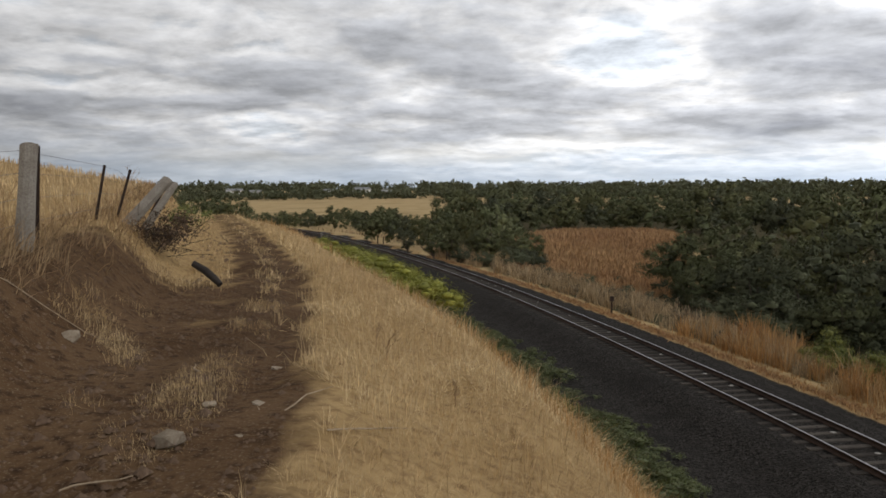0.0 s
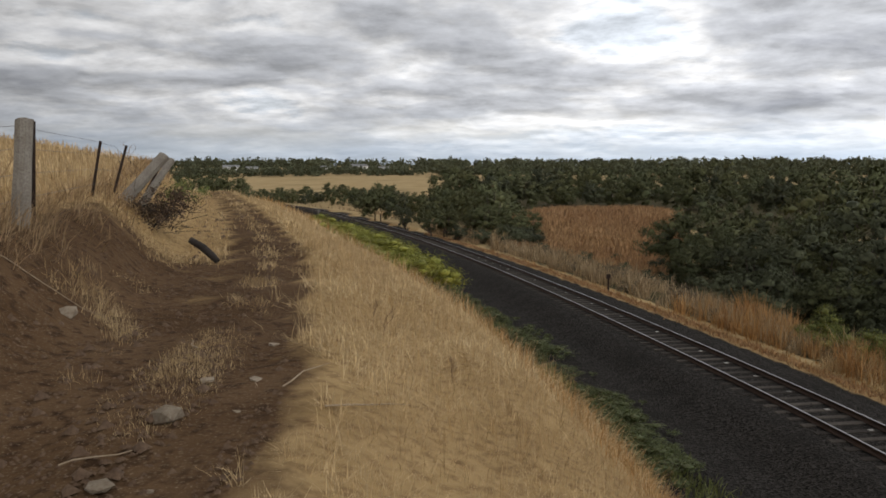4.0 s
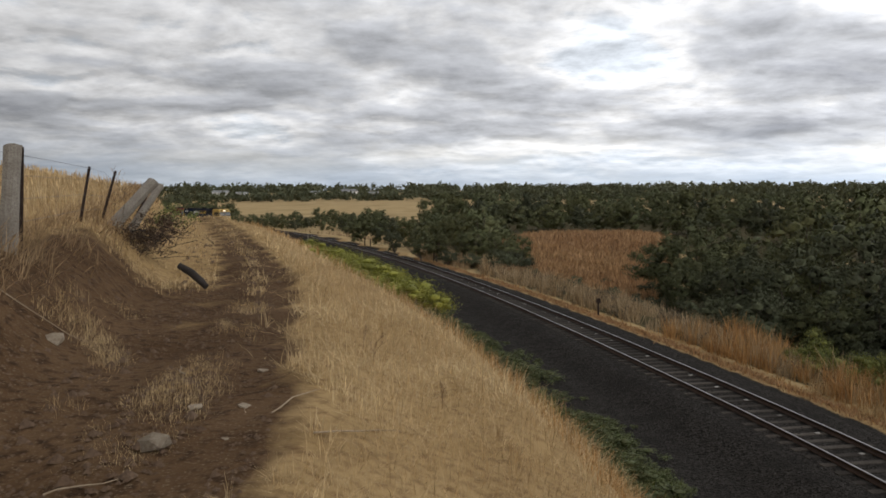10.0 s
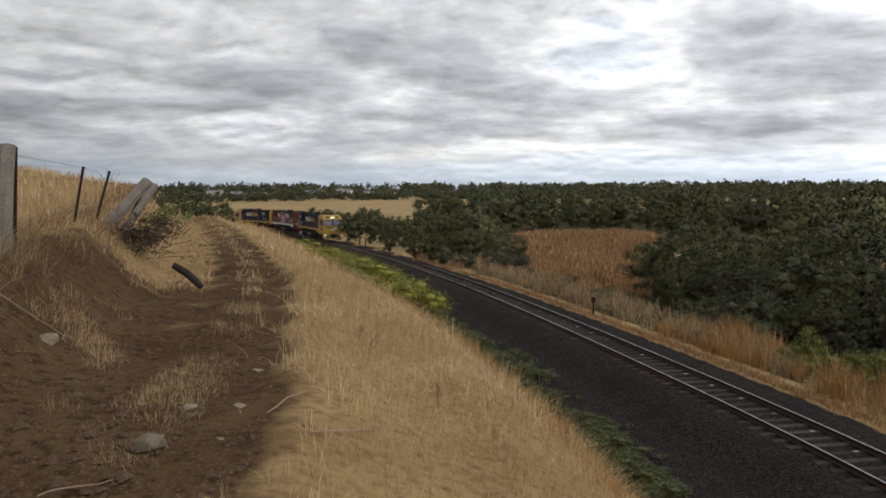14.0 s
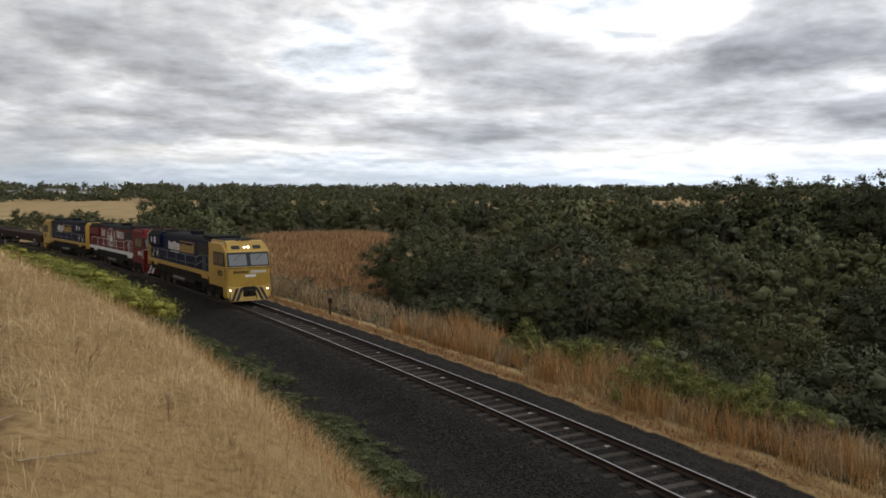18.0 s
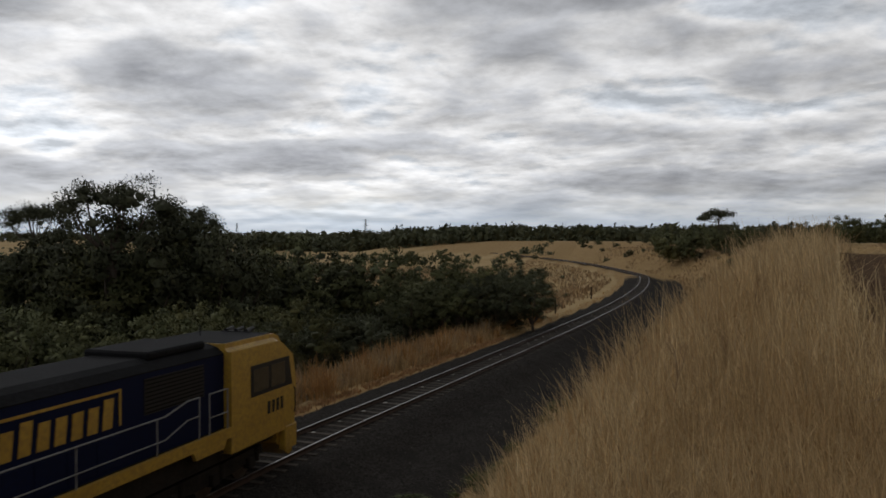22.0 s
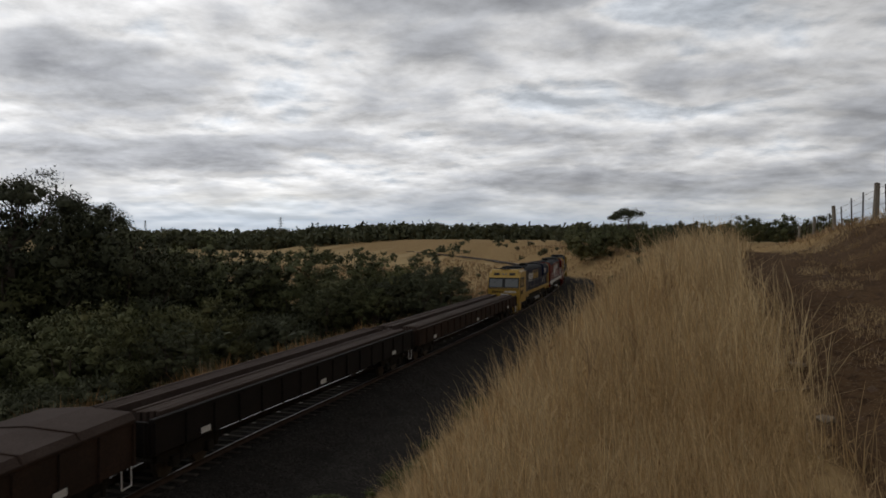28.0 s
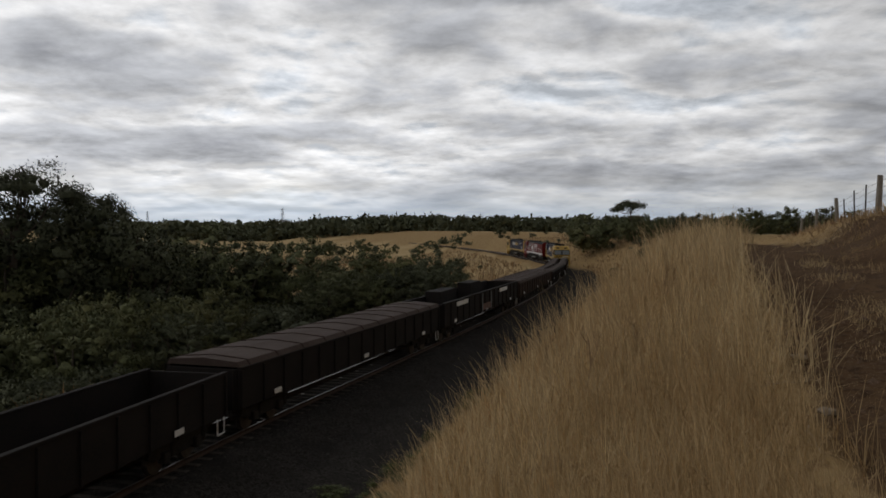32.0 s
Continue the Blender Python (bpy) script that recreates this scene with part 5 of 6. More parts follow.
def vehicle_pose(t, back, pivot, turned):
    """Pose of a vehicle whose middle is that far behind the train's front; its local +x leads unless turned."""
    s = front_at(t) - back
    a, b = on_track(s + pivot), on_track(s - pivot)
    if turned:
        a, b = b, a
    yaw = math.degrees(math.atan2(a[1] - b[1], a[0] - b[0]))
    pitch = math.degrees(math.atan2(a[2] - b[2], 2 * pivot))
    return pose((a[0] + b[0]) / 2, (a[1] + b[1]) / 2, (a[2] + b[2]) / 2, 0, -pitch, yaw)


TRAIN = []


def make_train():
    blue = make_loco("dark blue and yellow diesel locomotive with lit headlights", M_BLUE, M_YEL, M_YEL, M_YEL, "blue")
    TRAIN.append((blue, 11.0, 6.4, False))
    red = make_loco("red diesel locomotive with white sill and white emblem", M_RED, M_RED, M_WHITE, M_RED, "red")
    TRAIN.append((red, 33.2, 6.4, False))
    for o in red.children_recursive:
        if "light" in o.name:
            o.data.materials[0] = M_SCREEN
            o["label"] = "unlit lamp"
    third = copy_thing(blue, pose(0, 0, 0))
    tagged(third, "dark blue and yellow diesel locomotive running cab last")
    for o in third.children_recursive:
        if "light" in o.name:
            o.data = o.data.copy()
            o.data.materials[0] = M_SCREEN
            o["label"] = "unlit lamp"
    TRAIN.append((third, 55.7, 6.4, True))
    at = 66.9
    plan = ((28.8, 1.85, "steel", M_RUST, False), (23.4, 1.95, "steel", M_WAGON, False), (23.9, 2.15, "cover", M_RUST, False), (23.9, 2.45, "open", M_WAGON, True),
            (23.2, 2.35, "cover", M_WAGON, False), (22.8, 2.35, "open", M_WAGON, False), (22.8, 2.45, "open", M_WAGON, True), (23.2, 2.35, "cover", M_WAGON, False),
            (18.8, 2.15, "cover", M_RUST, False), (23.4, 1.95, "steel", M_WAGON, False))
    names = {"steel": "dark low-sided wagon loaded with long steel", "cover": "dark steel wagon with flat ribbed cover", "open": "dark open wagon with tall stakes"}
    done = {}
    for length, z, load, body, extra in plan:
        key = (length, z, load, extra)
        if key in done:
            ob = copy_thing(done[key], pose(0, 0, 0))
        else:
            ob = done[key] = make_wagon(names[load] + (" and pale side panels" if extra else ""), length, z, load, body, extra)
        TRAIN.append((ob, at + length / 2, length / 2 - 2.7, False))
        at += length


make_train()

# ---- grass and weeds ----
def blades(name, label, mat, X, Y, H, Wd, rng, lean=0.35, drift=(0.0, 0.0), rough_base=0.05):
    """Curved grass blades at the given places, one mass."""
    n = len(X)
    Z = height(X, Y)[0] - rough_base
    w = rng.uniform(0, 2 * math.pi, n)
    side = np.stack([np.cos(w), np.sin(w), np.zeros(n)], 1) * (Wd[:, None] * 0.5)
    a = rng.uniform(0, 2 * math.pi, n)
    k = np.minimum(H * lean * np.abs(rng.normal(size=n)), 0.92 * H)
    bend = np.stack([np.cos(a) * k + drift[0] * H, np.sin(a) * k + drift[1] * H, np.zeros(n)], 1)
    P = np.stack([X, Y, Z], 1)
    up = np.array([0, 0, 1.0])
    L = np.sqrt(np.maximum(H**2 - (np.linalg.norm(bend, axis=1))**2, (0.35 * H)**2))
    mid = P + bend * 0.3 + up * (L * 0.55)[:, None]
    tip = P + bend + up * L[:, None]
    V = np.stack([P - side, P + side, mid + side * 0.8, mid - side * 0.8, tip + side * 0.15, tip - side * 0.15], 1).reshape(-1, 3)
    i = np.arange(n)[:, None] * 6
    F = np.concatenate([i + np.array([0, 1, 2, 3]), i + np.array([3, 2, 4, 5])], 0)
    ob = mesh_object(name, V, F, mat)
    return tagged(ob, label, "grass", kind="stuff")


def scatter(rng, n, r0, r1, az0, az1):
    """Points round the viewpoint, thinner with distance."""
    r = r0 * (r1 / r0) ** rng.random(n)
    a = np.radians(rng.uniform(az0, az1, n))
    return r * np.sin(a), r * np.cos(a), r


def patchy(X, Y, L, seed):
    return wobble(X, Y, L, seed) * 0.6 + wobble(X, Y, L * 0.37, seed + 5) * 0.4


def make_grass():
    rng = np.random.default_rng(21)
    X, Y, R = scatter(rng, 640000, 1.3, 95, 0, 360)
    U, YN = offsets(X, Y)
    up, ub = path_mid(YN), brow(YN)
    w, wb = U - up, U - bank_mid(YN)
    p1, p2 = patchy(X, Y, 1.1, 3), patchy(X, Y, 0.45, 7)
    wid = 0.0018 + 0.0009 * R
    hvar = rng.uniform(0.55, 1.15, len(X)) * (1 + 0.35 * p1) * (0.5 + 0.5 * smooth((R - 2.5) / 7))
    south = smooth((1.5 - Y) / 5)

    def take(mask, name, label, mat, hgt, lean, drift=(0, 0), wf=1.0, dup=1, jit=0.0):
        i = np.repeat(np.where(mask)[0], dup)
        jx, jy = rng.normal(size=(2, len(i))) * jit
        lean = lean if np.isscalar(lean) else lean[i]
        return blades(name, label, mat, X[i] + jx, Y[i] + jy, (hgt if np.isscalar(hgt) else hgt[i]) * hvar[i], wid[i] * wf, rng, lean, drift)

    clear = R > 1.9
    edge_in = up - np.interp(YN, (-14, -8, -5, 0, 4, 12), (1.3, 1.0, 0.8, 1.05, 1.25, 0.72)) - 0.6 * p2 - 0.4 * p1
    verge = (U > foot(YN) + 0.8 + 0.5 * p2) & (U < edge_in) & clear & (p1 > -0.62)
    matted = verge & (rng.random(len(X)) < 0.68 - 0.4 * south)
    take(verge & ~matted, "verge_grass", "tall dry straw-coloured grass on the cutting bank", M_STRAW, 0.26 + south * (0.2 + 0.4 * smooth((U - ub + 2.2) / 1.6)), 1.0 - 0.4 * south, (0.12, -0.12), wf=0.8)
    take(matted, "matted_grass", "pale flattened dry grass stalks", M_STRAW, 0.40 + 0.1 * south, 1.9, wf=0.7)
    slope = (U > foot(YN) + 0.4 + 0.5 * p2) & (U < ub - 1.0) & (rng.random(len(X)) < 0.4) & clear
    take(slope, "slope_grass", "orange dry grass on the cutting slope", M_STRAW_ORANGE, 0.36 + 0.04 * south, 0.6, wf=0.75)
    middle = (np.abs(w + 0.1 * p2) < 0.30) & (p1 + p2 > 0.0) & (R > 3.2)
    take(middle, "path_grass", "low dry tufts between the wheel ruts", M_STRAW, 0.12, 1.7, wf=0.42, dup=7, jit=0.055)
    litter = (w > -1.3) & (w < 2.2) & (R > 2.2) & (R < 16) & (rng.random(len(X)) < 0.30)
    take(litter, "straw_litter", "loose straw and chaff strewn over the dirt path", M_DEAD, 0.09, 3.2, wf=0.45)
    toe = (wb > 0.5) & (wb < 1.5) & (p1 + 0.6 * p2 > 0.28) & (R > 3)
    take(toe, "toe_grass", "pale dry tufts at the foot of the bank", M_STRAW, 0.18, 1.6, wf=0.45, dup=6, jit=0.07)
    face = (wb > 1.75 - 0.45 * p2) & (wb < 2.9) & ((p2 + p1 > -0.1) | (wb > 2.35))
    take(face, "bank_grass", "brown dead grass hanging on the earth bank", M_DEAD, 0.42, 0.6, (0.55, -0.1))
    field = (wb > 2.5) & (wb < 60) & (R < 75) & (rng.random(len(X)) < 0.45)
    take(field, "field_grass", "short dry pasture grass beyond the fence", M_STRAW, 0.36 + 0.2 * south, 0.4)
    far_path = (((np.abs(w) < 0.2) | (np.abs(w) > 0.72)) & (w > -1.2) & (wb < 2.6) & ((YN > 15 + 2 * p1) | (YN < -24)) & (p1 + p2 > -0.5)) | ((np.abs(w) < 1.0) & (np.abs(YN) > 24) & (p1 > 0.35))
    take(far_path, "overgrown_path_grass", "dry grass over the faint path", M_STRAW, 0.17, 0.9)

    # east side of the line
    X2, Y2, R2 = scatter(rng, 270000, 13, 190, -12, 195)
    U2, YN2 = offsets(X2, Y2)
    v = -U2
    q1, q2 = patchy(X2, Y2, 1.6, 11), patchy(X2, Y2, 4.5, 13)
    wid2 = 0.004 + 0.0011 * R2
    hv = rng.uniform(0.5, 1.15, len(X2))

    def take2(mask, name, label, mat, hgt, lean, wf=1.0):
        i = np.where(mask)[0]
        return blades(name, label, mat, X2[i], Y2[i], hgt * hv[i] * np.clip(1 + 0.55 * q1[i] + 0.25 * q2[i], 0.35, 1.7), wid2[i] * wf, rng, lean)

    strip = (v > 3.7 + 0.3 * q1) & (v < 5.2)
    take2(strip, "strip_grass", "thin orange dry grass beside the ballast", M_STRAW_ORANGE, 0.22, 0.7)
    # narrow rusty strip of dead grass between ballast and rim
    m = 34000
    sa, off = rng.uniform(170, 330, m), 4.15 + rng.normal(size=m) * 0.22
    px, py = np.interp(sa, ARC, CURVE[:, 0]), np.interp(sa, ARC, CURVE[:, 1])
    tx, ty = np.interp(sa + 1, ARC, CURVE[:, 0]) - px, np.interp(sa + 1, ARC, CURVE[:, 1]) - py
    px, py = px - ty * off, py + tx * off
    keep = patchy(px, py, 0.8, 23) > -0.45
    px, py = px[keep], py[keep]
    rr = np.hypot(px, py)
    blades("rusty_strip_grass", "low rusty orange dead grass edging the ballast", M_RUSTY, px, py, rng.uniform(0.08, 0.26, len(px)), 0.006 + 0.0014 * rr, rng, 1.2)
    pick = rng.random(len(X2))

    # tussocks along the valley rim, each a spray of leaning stalks
    def tussocks(n, per, name, label, mat, h0, h1, v0, v1, lean, seed, s0=165, s1=345):
        sa, off = rng.uniform(s0, s1, n), v0 + (v1 - v0) * rng.random(n) ** 1.3
        gx, gy = np.interp(sa, ARC, CURVE[:, 0]), np.interp(sa, ARC, CURVE[:, 1])
        hx, hy = np.interp(sa + 1, ARC, CURVE[:, 0]) - gx, np.interp(sa + 1, ARC, CURVE[:, 1]) - gy
        gx, gy = gx - hy * off, gy + hx * off
        keep = patchy(gx, gy, 2.6, seed) + rng.normal(size=n) * 0.25 > -0.15
        gx, gy = gx[keep], gy[keep]
        size = rng.uniform(h0, h1, len(gx)) * (1 + 0.35 * wobble(gx, gy, 3.1, seed + 2))
        bx = np.repeat(gx, per) + rng.normal(size=len(gx) * per) * 0.17
        by = np.repeat(gy, per) + rng.normal(size=len(gx) * per) * 0.17
        hh = np.repeat(size, per) * rng.uniform(0.45, 1.1, len(bx))
        blades(name, label, mat, bx, by, hh, 0.004 + 0.00075 * np.hypot(bx, by), rng, lean)

    tussocks(1500, 22, "tall_orange_grass", "tall orange-brown dry grass along the valley rim", M_STRAW_ORANGE, 0.8, 1.7, 4.9, 9.0, 0.45, 31, 226)
    tussocks(1500, 22, "grey_reeds", "tall grey-brown seeding grass along the valley rim", M_REED, 0.8, 1.7, 5.2, 11, 0.42, 37)
    tussocks(1600, 20, "rim_straw", "dry straw grass on the valley rim", M_STRAW, 0.5, 1.2, 4.8, 8.5, 0.55, 43, 236)
    tussocks(320, 24, "rim_straw", "tall pale straw grass on the valley rim", M_STRAW, 0.9, 1.5, 5.2, 7.4, 0.5, 53, 256, 288)
    take2((v > 11) & (v < 17) & (pick < 0.6), "valley_side_grass", "rank brown grass down the valley side", M_REED, 0.9, 0.3)
    m = 9000
    ga = rng.uniform(0, 1, m)
    sg = float(np.interp(-62, -CURVE[:, 1], ARC)) + ga * (float(np.interp(-14, -CURVE[:, 1], ARC)) - float(np.interp(-62, -CURVE[:, 1], ARC)))
    off = 5.9 + 0.35 * np.sin(sg * 0.8) + rng.normal(size=m) * 0.35
    px, py = np.interp(sg, ARC, CURVE[:, 0]), np.interp(sg, ARC, CURVE[:, 1])
    tx, ty = np.interp(sg + 1, ARC, CURVE[:, 0]) - px, np.interp(sg + 1, ARC, CURVE[:, 1]) - py
    px, py = px + ty * off, py - tx * off
    keep = patchy(px, py, 1.4, 61) > -0.3
    px, py = px[keep], py[keep]
    blades("green_verge_grass", "fresh green grass and weeds edging the ballast", M_WEED, px, py, rng.uniform(0.12, 0.42, len(px)), 0.006 + 0.0012 * np.hypot(px, py), rng, 0.8)
    # bare reddish slope among the woods, to the north
    n = 26000
    a, r = np.radians(rng.uniform(5.2, 17.0, n)), rng.uniform(84, 150, n)
    X3, Y3 = r * np.sin(a), r * np.cos(a)
    blades("reddish_grass", "reddish dry bracken on an open slope", M_RUSTY, X3, Y3, rng.uniform(0.6, 1.3, n), rng.uniform(0.12, 0.3, n), rng, 0.35)
    n = 9000
    a, r = np.radians(np.concatenate([72.7 + rng.normal(size=7000) * 2.0, rng.uniform(93.5, 98, 2000)])), np.concatenate([rng.uniform(70, 108, 7000), rng.uniform(60, 80, 2000)])
    X3, Y3 = r * np.sin(a), r * np.cos(a)
    blades("reddish_grass", "reddish dry bracken in a clearing among the trees", M_RUSTY, X3, Y3, rng.uniform(0.5, 1.1, n), rng.uniform(0.12, 0.3, n), rng, 0.35)
    # south: dry slopes beside the far curve
    n = 30000
    a, r = np.radians(rng.uniform(158, 192, n)), rng.uniform(70, 260, n)
    X3, Y3 = r * np.sin(a), r * np.cos(a)
    U3 = offsets(X3, Y3)[0]
    k = np.abs(U3) > 6
    blades("far_slope_grass", "dry grass on the slopes by the far curve", M_DEAD, X3[k], Y3[k], rng.uniform(0.3, 0.8, k.sum()), rng.uniform(0.12, 0.3, k.sum()), rng, 0.4)


M_RUSTY = material("reddish_bracken", ((0.38, 0.22, 0.105), (0.48, 0.30, 0.145), (0.26, 0.15, 0.075)), 0.8, 0.05, 1.0, 0, vary=-0.35)
M_DEAD = material("dead_brown_grass", ((0.325, 0.213, 0.112), (0.425, 0.300, 0.169), (0.213, 0.138, 0.075)), 0.8, 0.6, 7, 0, vary=-0.4)
make_grass()


def bearing(az, r):
    return r * math.sin(radians(az)), r * math.cos(radians(az))


def make_bush(name, label, seed, spread, h, mat, clumps, per, size, stems=True):
    rng = np.random.default_rng(seed)
    root = tagged(new(name), label, "shrub")
    cen = rng.normal(size=(clumps, 3)) * np.array([spread * 0.42, spread * 0.42, h * 0.2])
    cen[:, 2] = np.clip(np.abs(cen[:, 2]) + h * 0.35 * (1 - np.hypot(cen[:, 0], cen[:, 1]) / (spread * 1.6)), h * 0.12, h * 0.85)
    rad = spread * rng.uniform(0.18, 0.34, clumps)
    V, F = leaf_cloud(rng, cen, rad, per, size)
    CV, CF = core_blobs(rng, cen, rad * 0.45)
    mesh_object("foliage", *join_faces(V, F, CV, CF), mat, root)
    SV, SF = [], []
    for i in range(7):
        c = cen[rng.integers(clumps)]
        tube(SV, SF, [(0, 0, -0.25), tuple(c * 0.5), tuple(c)], [0.03, 0.02, 0.008], 5)
    mesh_object("woody_base", SV, SF, M_BARK, root)
    return root


def make_bushes():
    rng = random.Random(9)
    yb = [make_bush("yellow_green_bush", "yellow-green flowering bush on the cutting bank", 70 + i, 1.5, 1.5, M_YELLOW_BUSH, 24, 230, 0.07) for i in range(3)]
    # along the upper slope north of the viewpoint: bearing, distance, height
    for k, (az, r, h) in enumerate(((-8.9, 37.5, 0.35), (-8.3, 36.8, 0.5), (-7.2, 33.5, 0.6), (-6.3, 30.9, 0.75), (-5.3, 28.6, 0.9), (-4.4, 26.8, 0.95), (-3.6, 25.4, 0.9), (-2.9, 24.3, 0.85), (-2.2, 23.1, 0.9), (-1.6, 22.3, 0.8),
                                    (-7.6, 29.5, 0.4), (-6.4, 27.0, 0.45), (-5.2, 24.8, 0.5), (-3.9, 22.6, 0.5), (-2.6, 20.6, 0.5))):
        x, yy = bearing(az, r)
        ob = copy_thing(yb[k % 3], pose(x, yy, z_at(x, yy) - 0.1, 0, 0, rng.uniform(0, 360)))
        s = 0.66 + 0.32 * h
        ob.matrix_basis = ob.matrix_basis @ Matrix.Diagonal((s, s, (1.1 * h + 0.2) / 1.5, 1))
        ob["group"] = "yellow-green bushes on the bank"
    wd = [make_bush("green_weed", "low green weed at the foot of the bank", 80 + i, 0.85, 0.95, M_FRINGE, 16, 150, 0.065) for i in range(3)]
    for k in range(85):
        y = rng.uniform(18, 62) if k % 3 else rng.uniform(-26, 18)
        s_arc = float(np.interp(-y, -CURVE[:, 1], ARC))
        x, yy, _, _ = on_track(s_arc, rng.gauss(5.5, 0.3) if y > 20 else rng.gauss(6.7, 0.35))
        s = rng.uniform(0.7, 1.25) * (1.2 if y > 5 else 0.8)
        ob = copy_thing(wd[k % 3], pose(x, yy, z_at(x, yy) - 0.05, 0, 0, rng.uniform(0, 360)))
        ob.matrix_basis = ob.matrix_basis @ Matrix.Diagonal((s, s, s * rng.uniform(0.3, 0.65), 1))
        ob["group"] = "weeds along the ballast"
    for az, r, el in ((10.2, 14.0, -16.2), (11.2, 13.2, -17.0), (12.2, 12.6, -18.2), (11.0, 14.6, -16.6), (13.0, 12.0, -19.4), (9.6, 15.5, -15.2)):
        x, yy = bearing(az, r)
        h = min(max(7 + r * math.tan(radians(el)) - z_at(x, yy), 0.3), 1.3)
        ob = copy_thing(wd[int(r) % 3], pose(x, yy, z_at(x, yy) - 0.05, 0, 0, az * 70))
        ob.matrix_basis = ob.matrix_basis @ Matrix.Diagonal((0.8, 0.8, h / 0.9, 1))
        ob["group"] = "weeds along the ballast"
    for k, (y, off, s) in enumerate(((-25, 7.0, 1.0), (-27, 7.4, 0.8), (-35, 6.9, 1.1), (-37, 7.3, 0.9), (-30, 6.7, 0.6), (-44, 7.2, 0.8), (-20, 7.1, 0.7))):
        x, yy, _, _ = on_track(float(np.interp(-y, -CURVE[:, 1], ARC)), off)
        ob = copy_thing(wd[k % 3], pose(x, yy, z_at(x, yy) - 0.05, 0, 0, k * 50))
        ob.matrix_basis = ob.matrix_basis @ Matrix.Diagonal((s, s, s * 1.1, 1))
        ob["group"] = "weeds along the ballast"
    gb = [make_bush("roadside_shrub", "leafy green shrub among the tall grass", 90 + i, 1.5, 2.5, M_GORSE, 30, 330, 0.075) for i in range(3)]
    # azimuth and distance along the far side of the line
    for k, (az, uu, s) in enumerate(((35.5, -6.7, 1.12), (37.5, -7.1, 1.01), (40.3, -6.9, 0.90), (42.0, -7.3, 0.90), (72, -8.4, 0.7), (79, -8.2, 0.75), (85, -8.1, 0.9), (88, -7.9, 0.9),
                                     (92, -8.1, 0.95), (95.5, -7.9, 0.9), (99, -7.9, 1.0), (110, -7.3, 1.34), (117, -7.9, 1.34), (131, -7.7, 1.12), (139, -7.2, 0.78), (26, -7.1, 0.90), (30, -7.7, 1.01), (45, -8.2, 0.75), (53, -8.4, 0.7), (61, -8.6, 0.7), (103, -6.7, 1.1), (106, -7.0, 1.2))):
        # walk out along the bearing until the wanted offset
        d = np.arange(10, 120, 0.25)
        xs, ys = d * math.sin(radians(az)), d * math.cos(radians(az))
        uo = offsets(xs, ys)[0]
        j = int(np.argmax(uo < uu))
        x, y = xs[j], ys[j]
        ob = copy_thing(gb[k % 3], pose(x, y, z_at(x, y) - 0.1, 0, 0, rng.uniform(0, 360)))
        ob.matrix_basis = ob.matrix_basis @ Matrix.Diagonal((s, s, s, 1))
        ob["group"] = "shrubs along the valley rim"
    sb = [make_bush("dead_shrub", "grey-brown dead shrub among the rim grass", 140 + i, 1.1, 1.3, M_SCRUB, 18, 260, 0.06) for i in range(2)]
    for k, (sa, off, s) in enumerate(((178, 6.6, 0.8), (186, 7.4, 1.0), (193, 6.2, 0.75), (199, 7.8, 1.1), (206, 6.6, 0.8), (212, 7.2, 1.15), (218, 6.3, 0.9), (222, 7.6, 1.1), (228, 6.5, 0.8), (235, 7.4, 1.0), (243, 6.8, 0.8), (250, 7.8, 0.9), (258, 7.0, 0.7), (290, 7.2, 0.8))):
        x, y, _, _ = on_track(sa, -off)
        ob = copy_thing(sb[k % 2], pose(x, y, z_at(x, y) - 0.1, 0, 0, k * 77))
        ob.matrix_basis = ob.matrix_basis @ Matrix.Diagonal((s, s, s, 1))
        ob["group"] = "shrubs along the valley rim"
    for src in yb + wd + gb + sb:
        for o in (*src.children_recursive, src):
            bpy.data.objects.remove(o)


make_bushes()


# ---- fence, log, stones, posts ----
M_POST = material("grey_weathered_wood", ((0.25, 0.22, 0.18), (0.34, 0.31, 0.26), (0.15, 0.12, 0.095)), 0.9, 4, 45, 0.6)
M_PICKET = material("rusty_steel_picket", ((0.045, 0.03, 0.024), (0.075, 0.05, 0.04), (0.03, 0.022, 0.02)), 0.8, 6, 40, 0.2, 0.4)
M_WIRE = material("old_fence_wire", ((0.16, 0.14, 0.12), (0.2, 0.18, 0.16), (0.1, 0.08, 0.07)), 0.6, 4, 20, 0, 0.8)
M_LOG = material("charred_log", ((0.03, 0.024, 0.02), (0.055, 0.045, 0.038), (0.02, 0.016, 0.014)), 0.95, 4, 30, 0.6)
M_STONE = material("pale_field_stone", ((0.26, 0.21, 0.15), (0.38, 0.32, 0.24), (0.17, 0.12, 0.08)), 0.9, 5, 40, 0.5, vary=0.3, spec=0.08)
M_STICK = material("bleached_stick", ((0.34, 0.26, 0.17), (0.45, 0.36, 0.25), (0.24, 0.17, 0.11)), 0.9, 5, 40, 0.3)
M_CLOD = material("earth_clod", ((0.14, 0.085, 0.05), (0.2, 0.13, 0.08), (0.09, 0.055, 0.035)), 0.95, 8, 40, 0.6, vary=0.3)


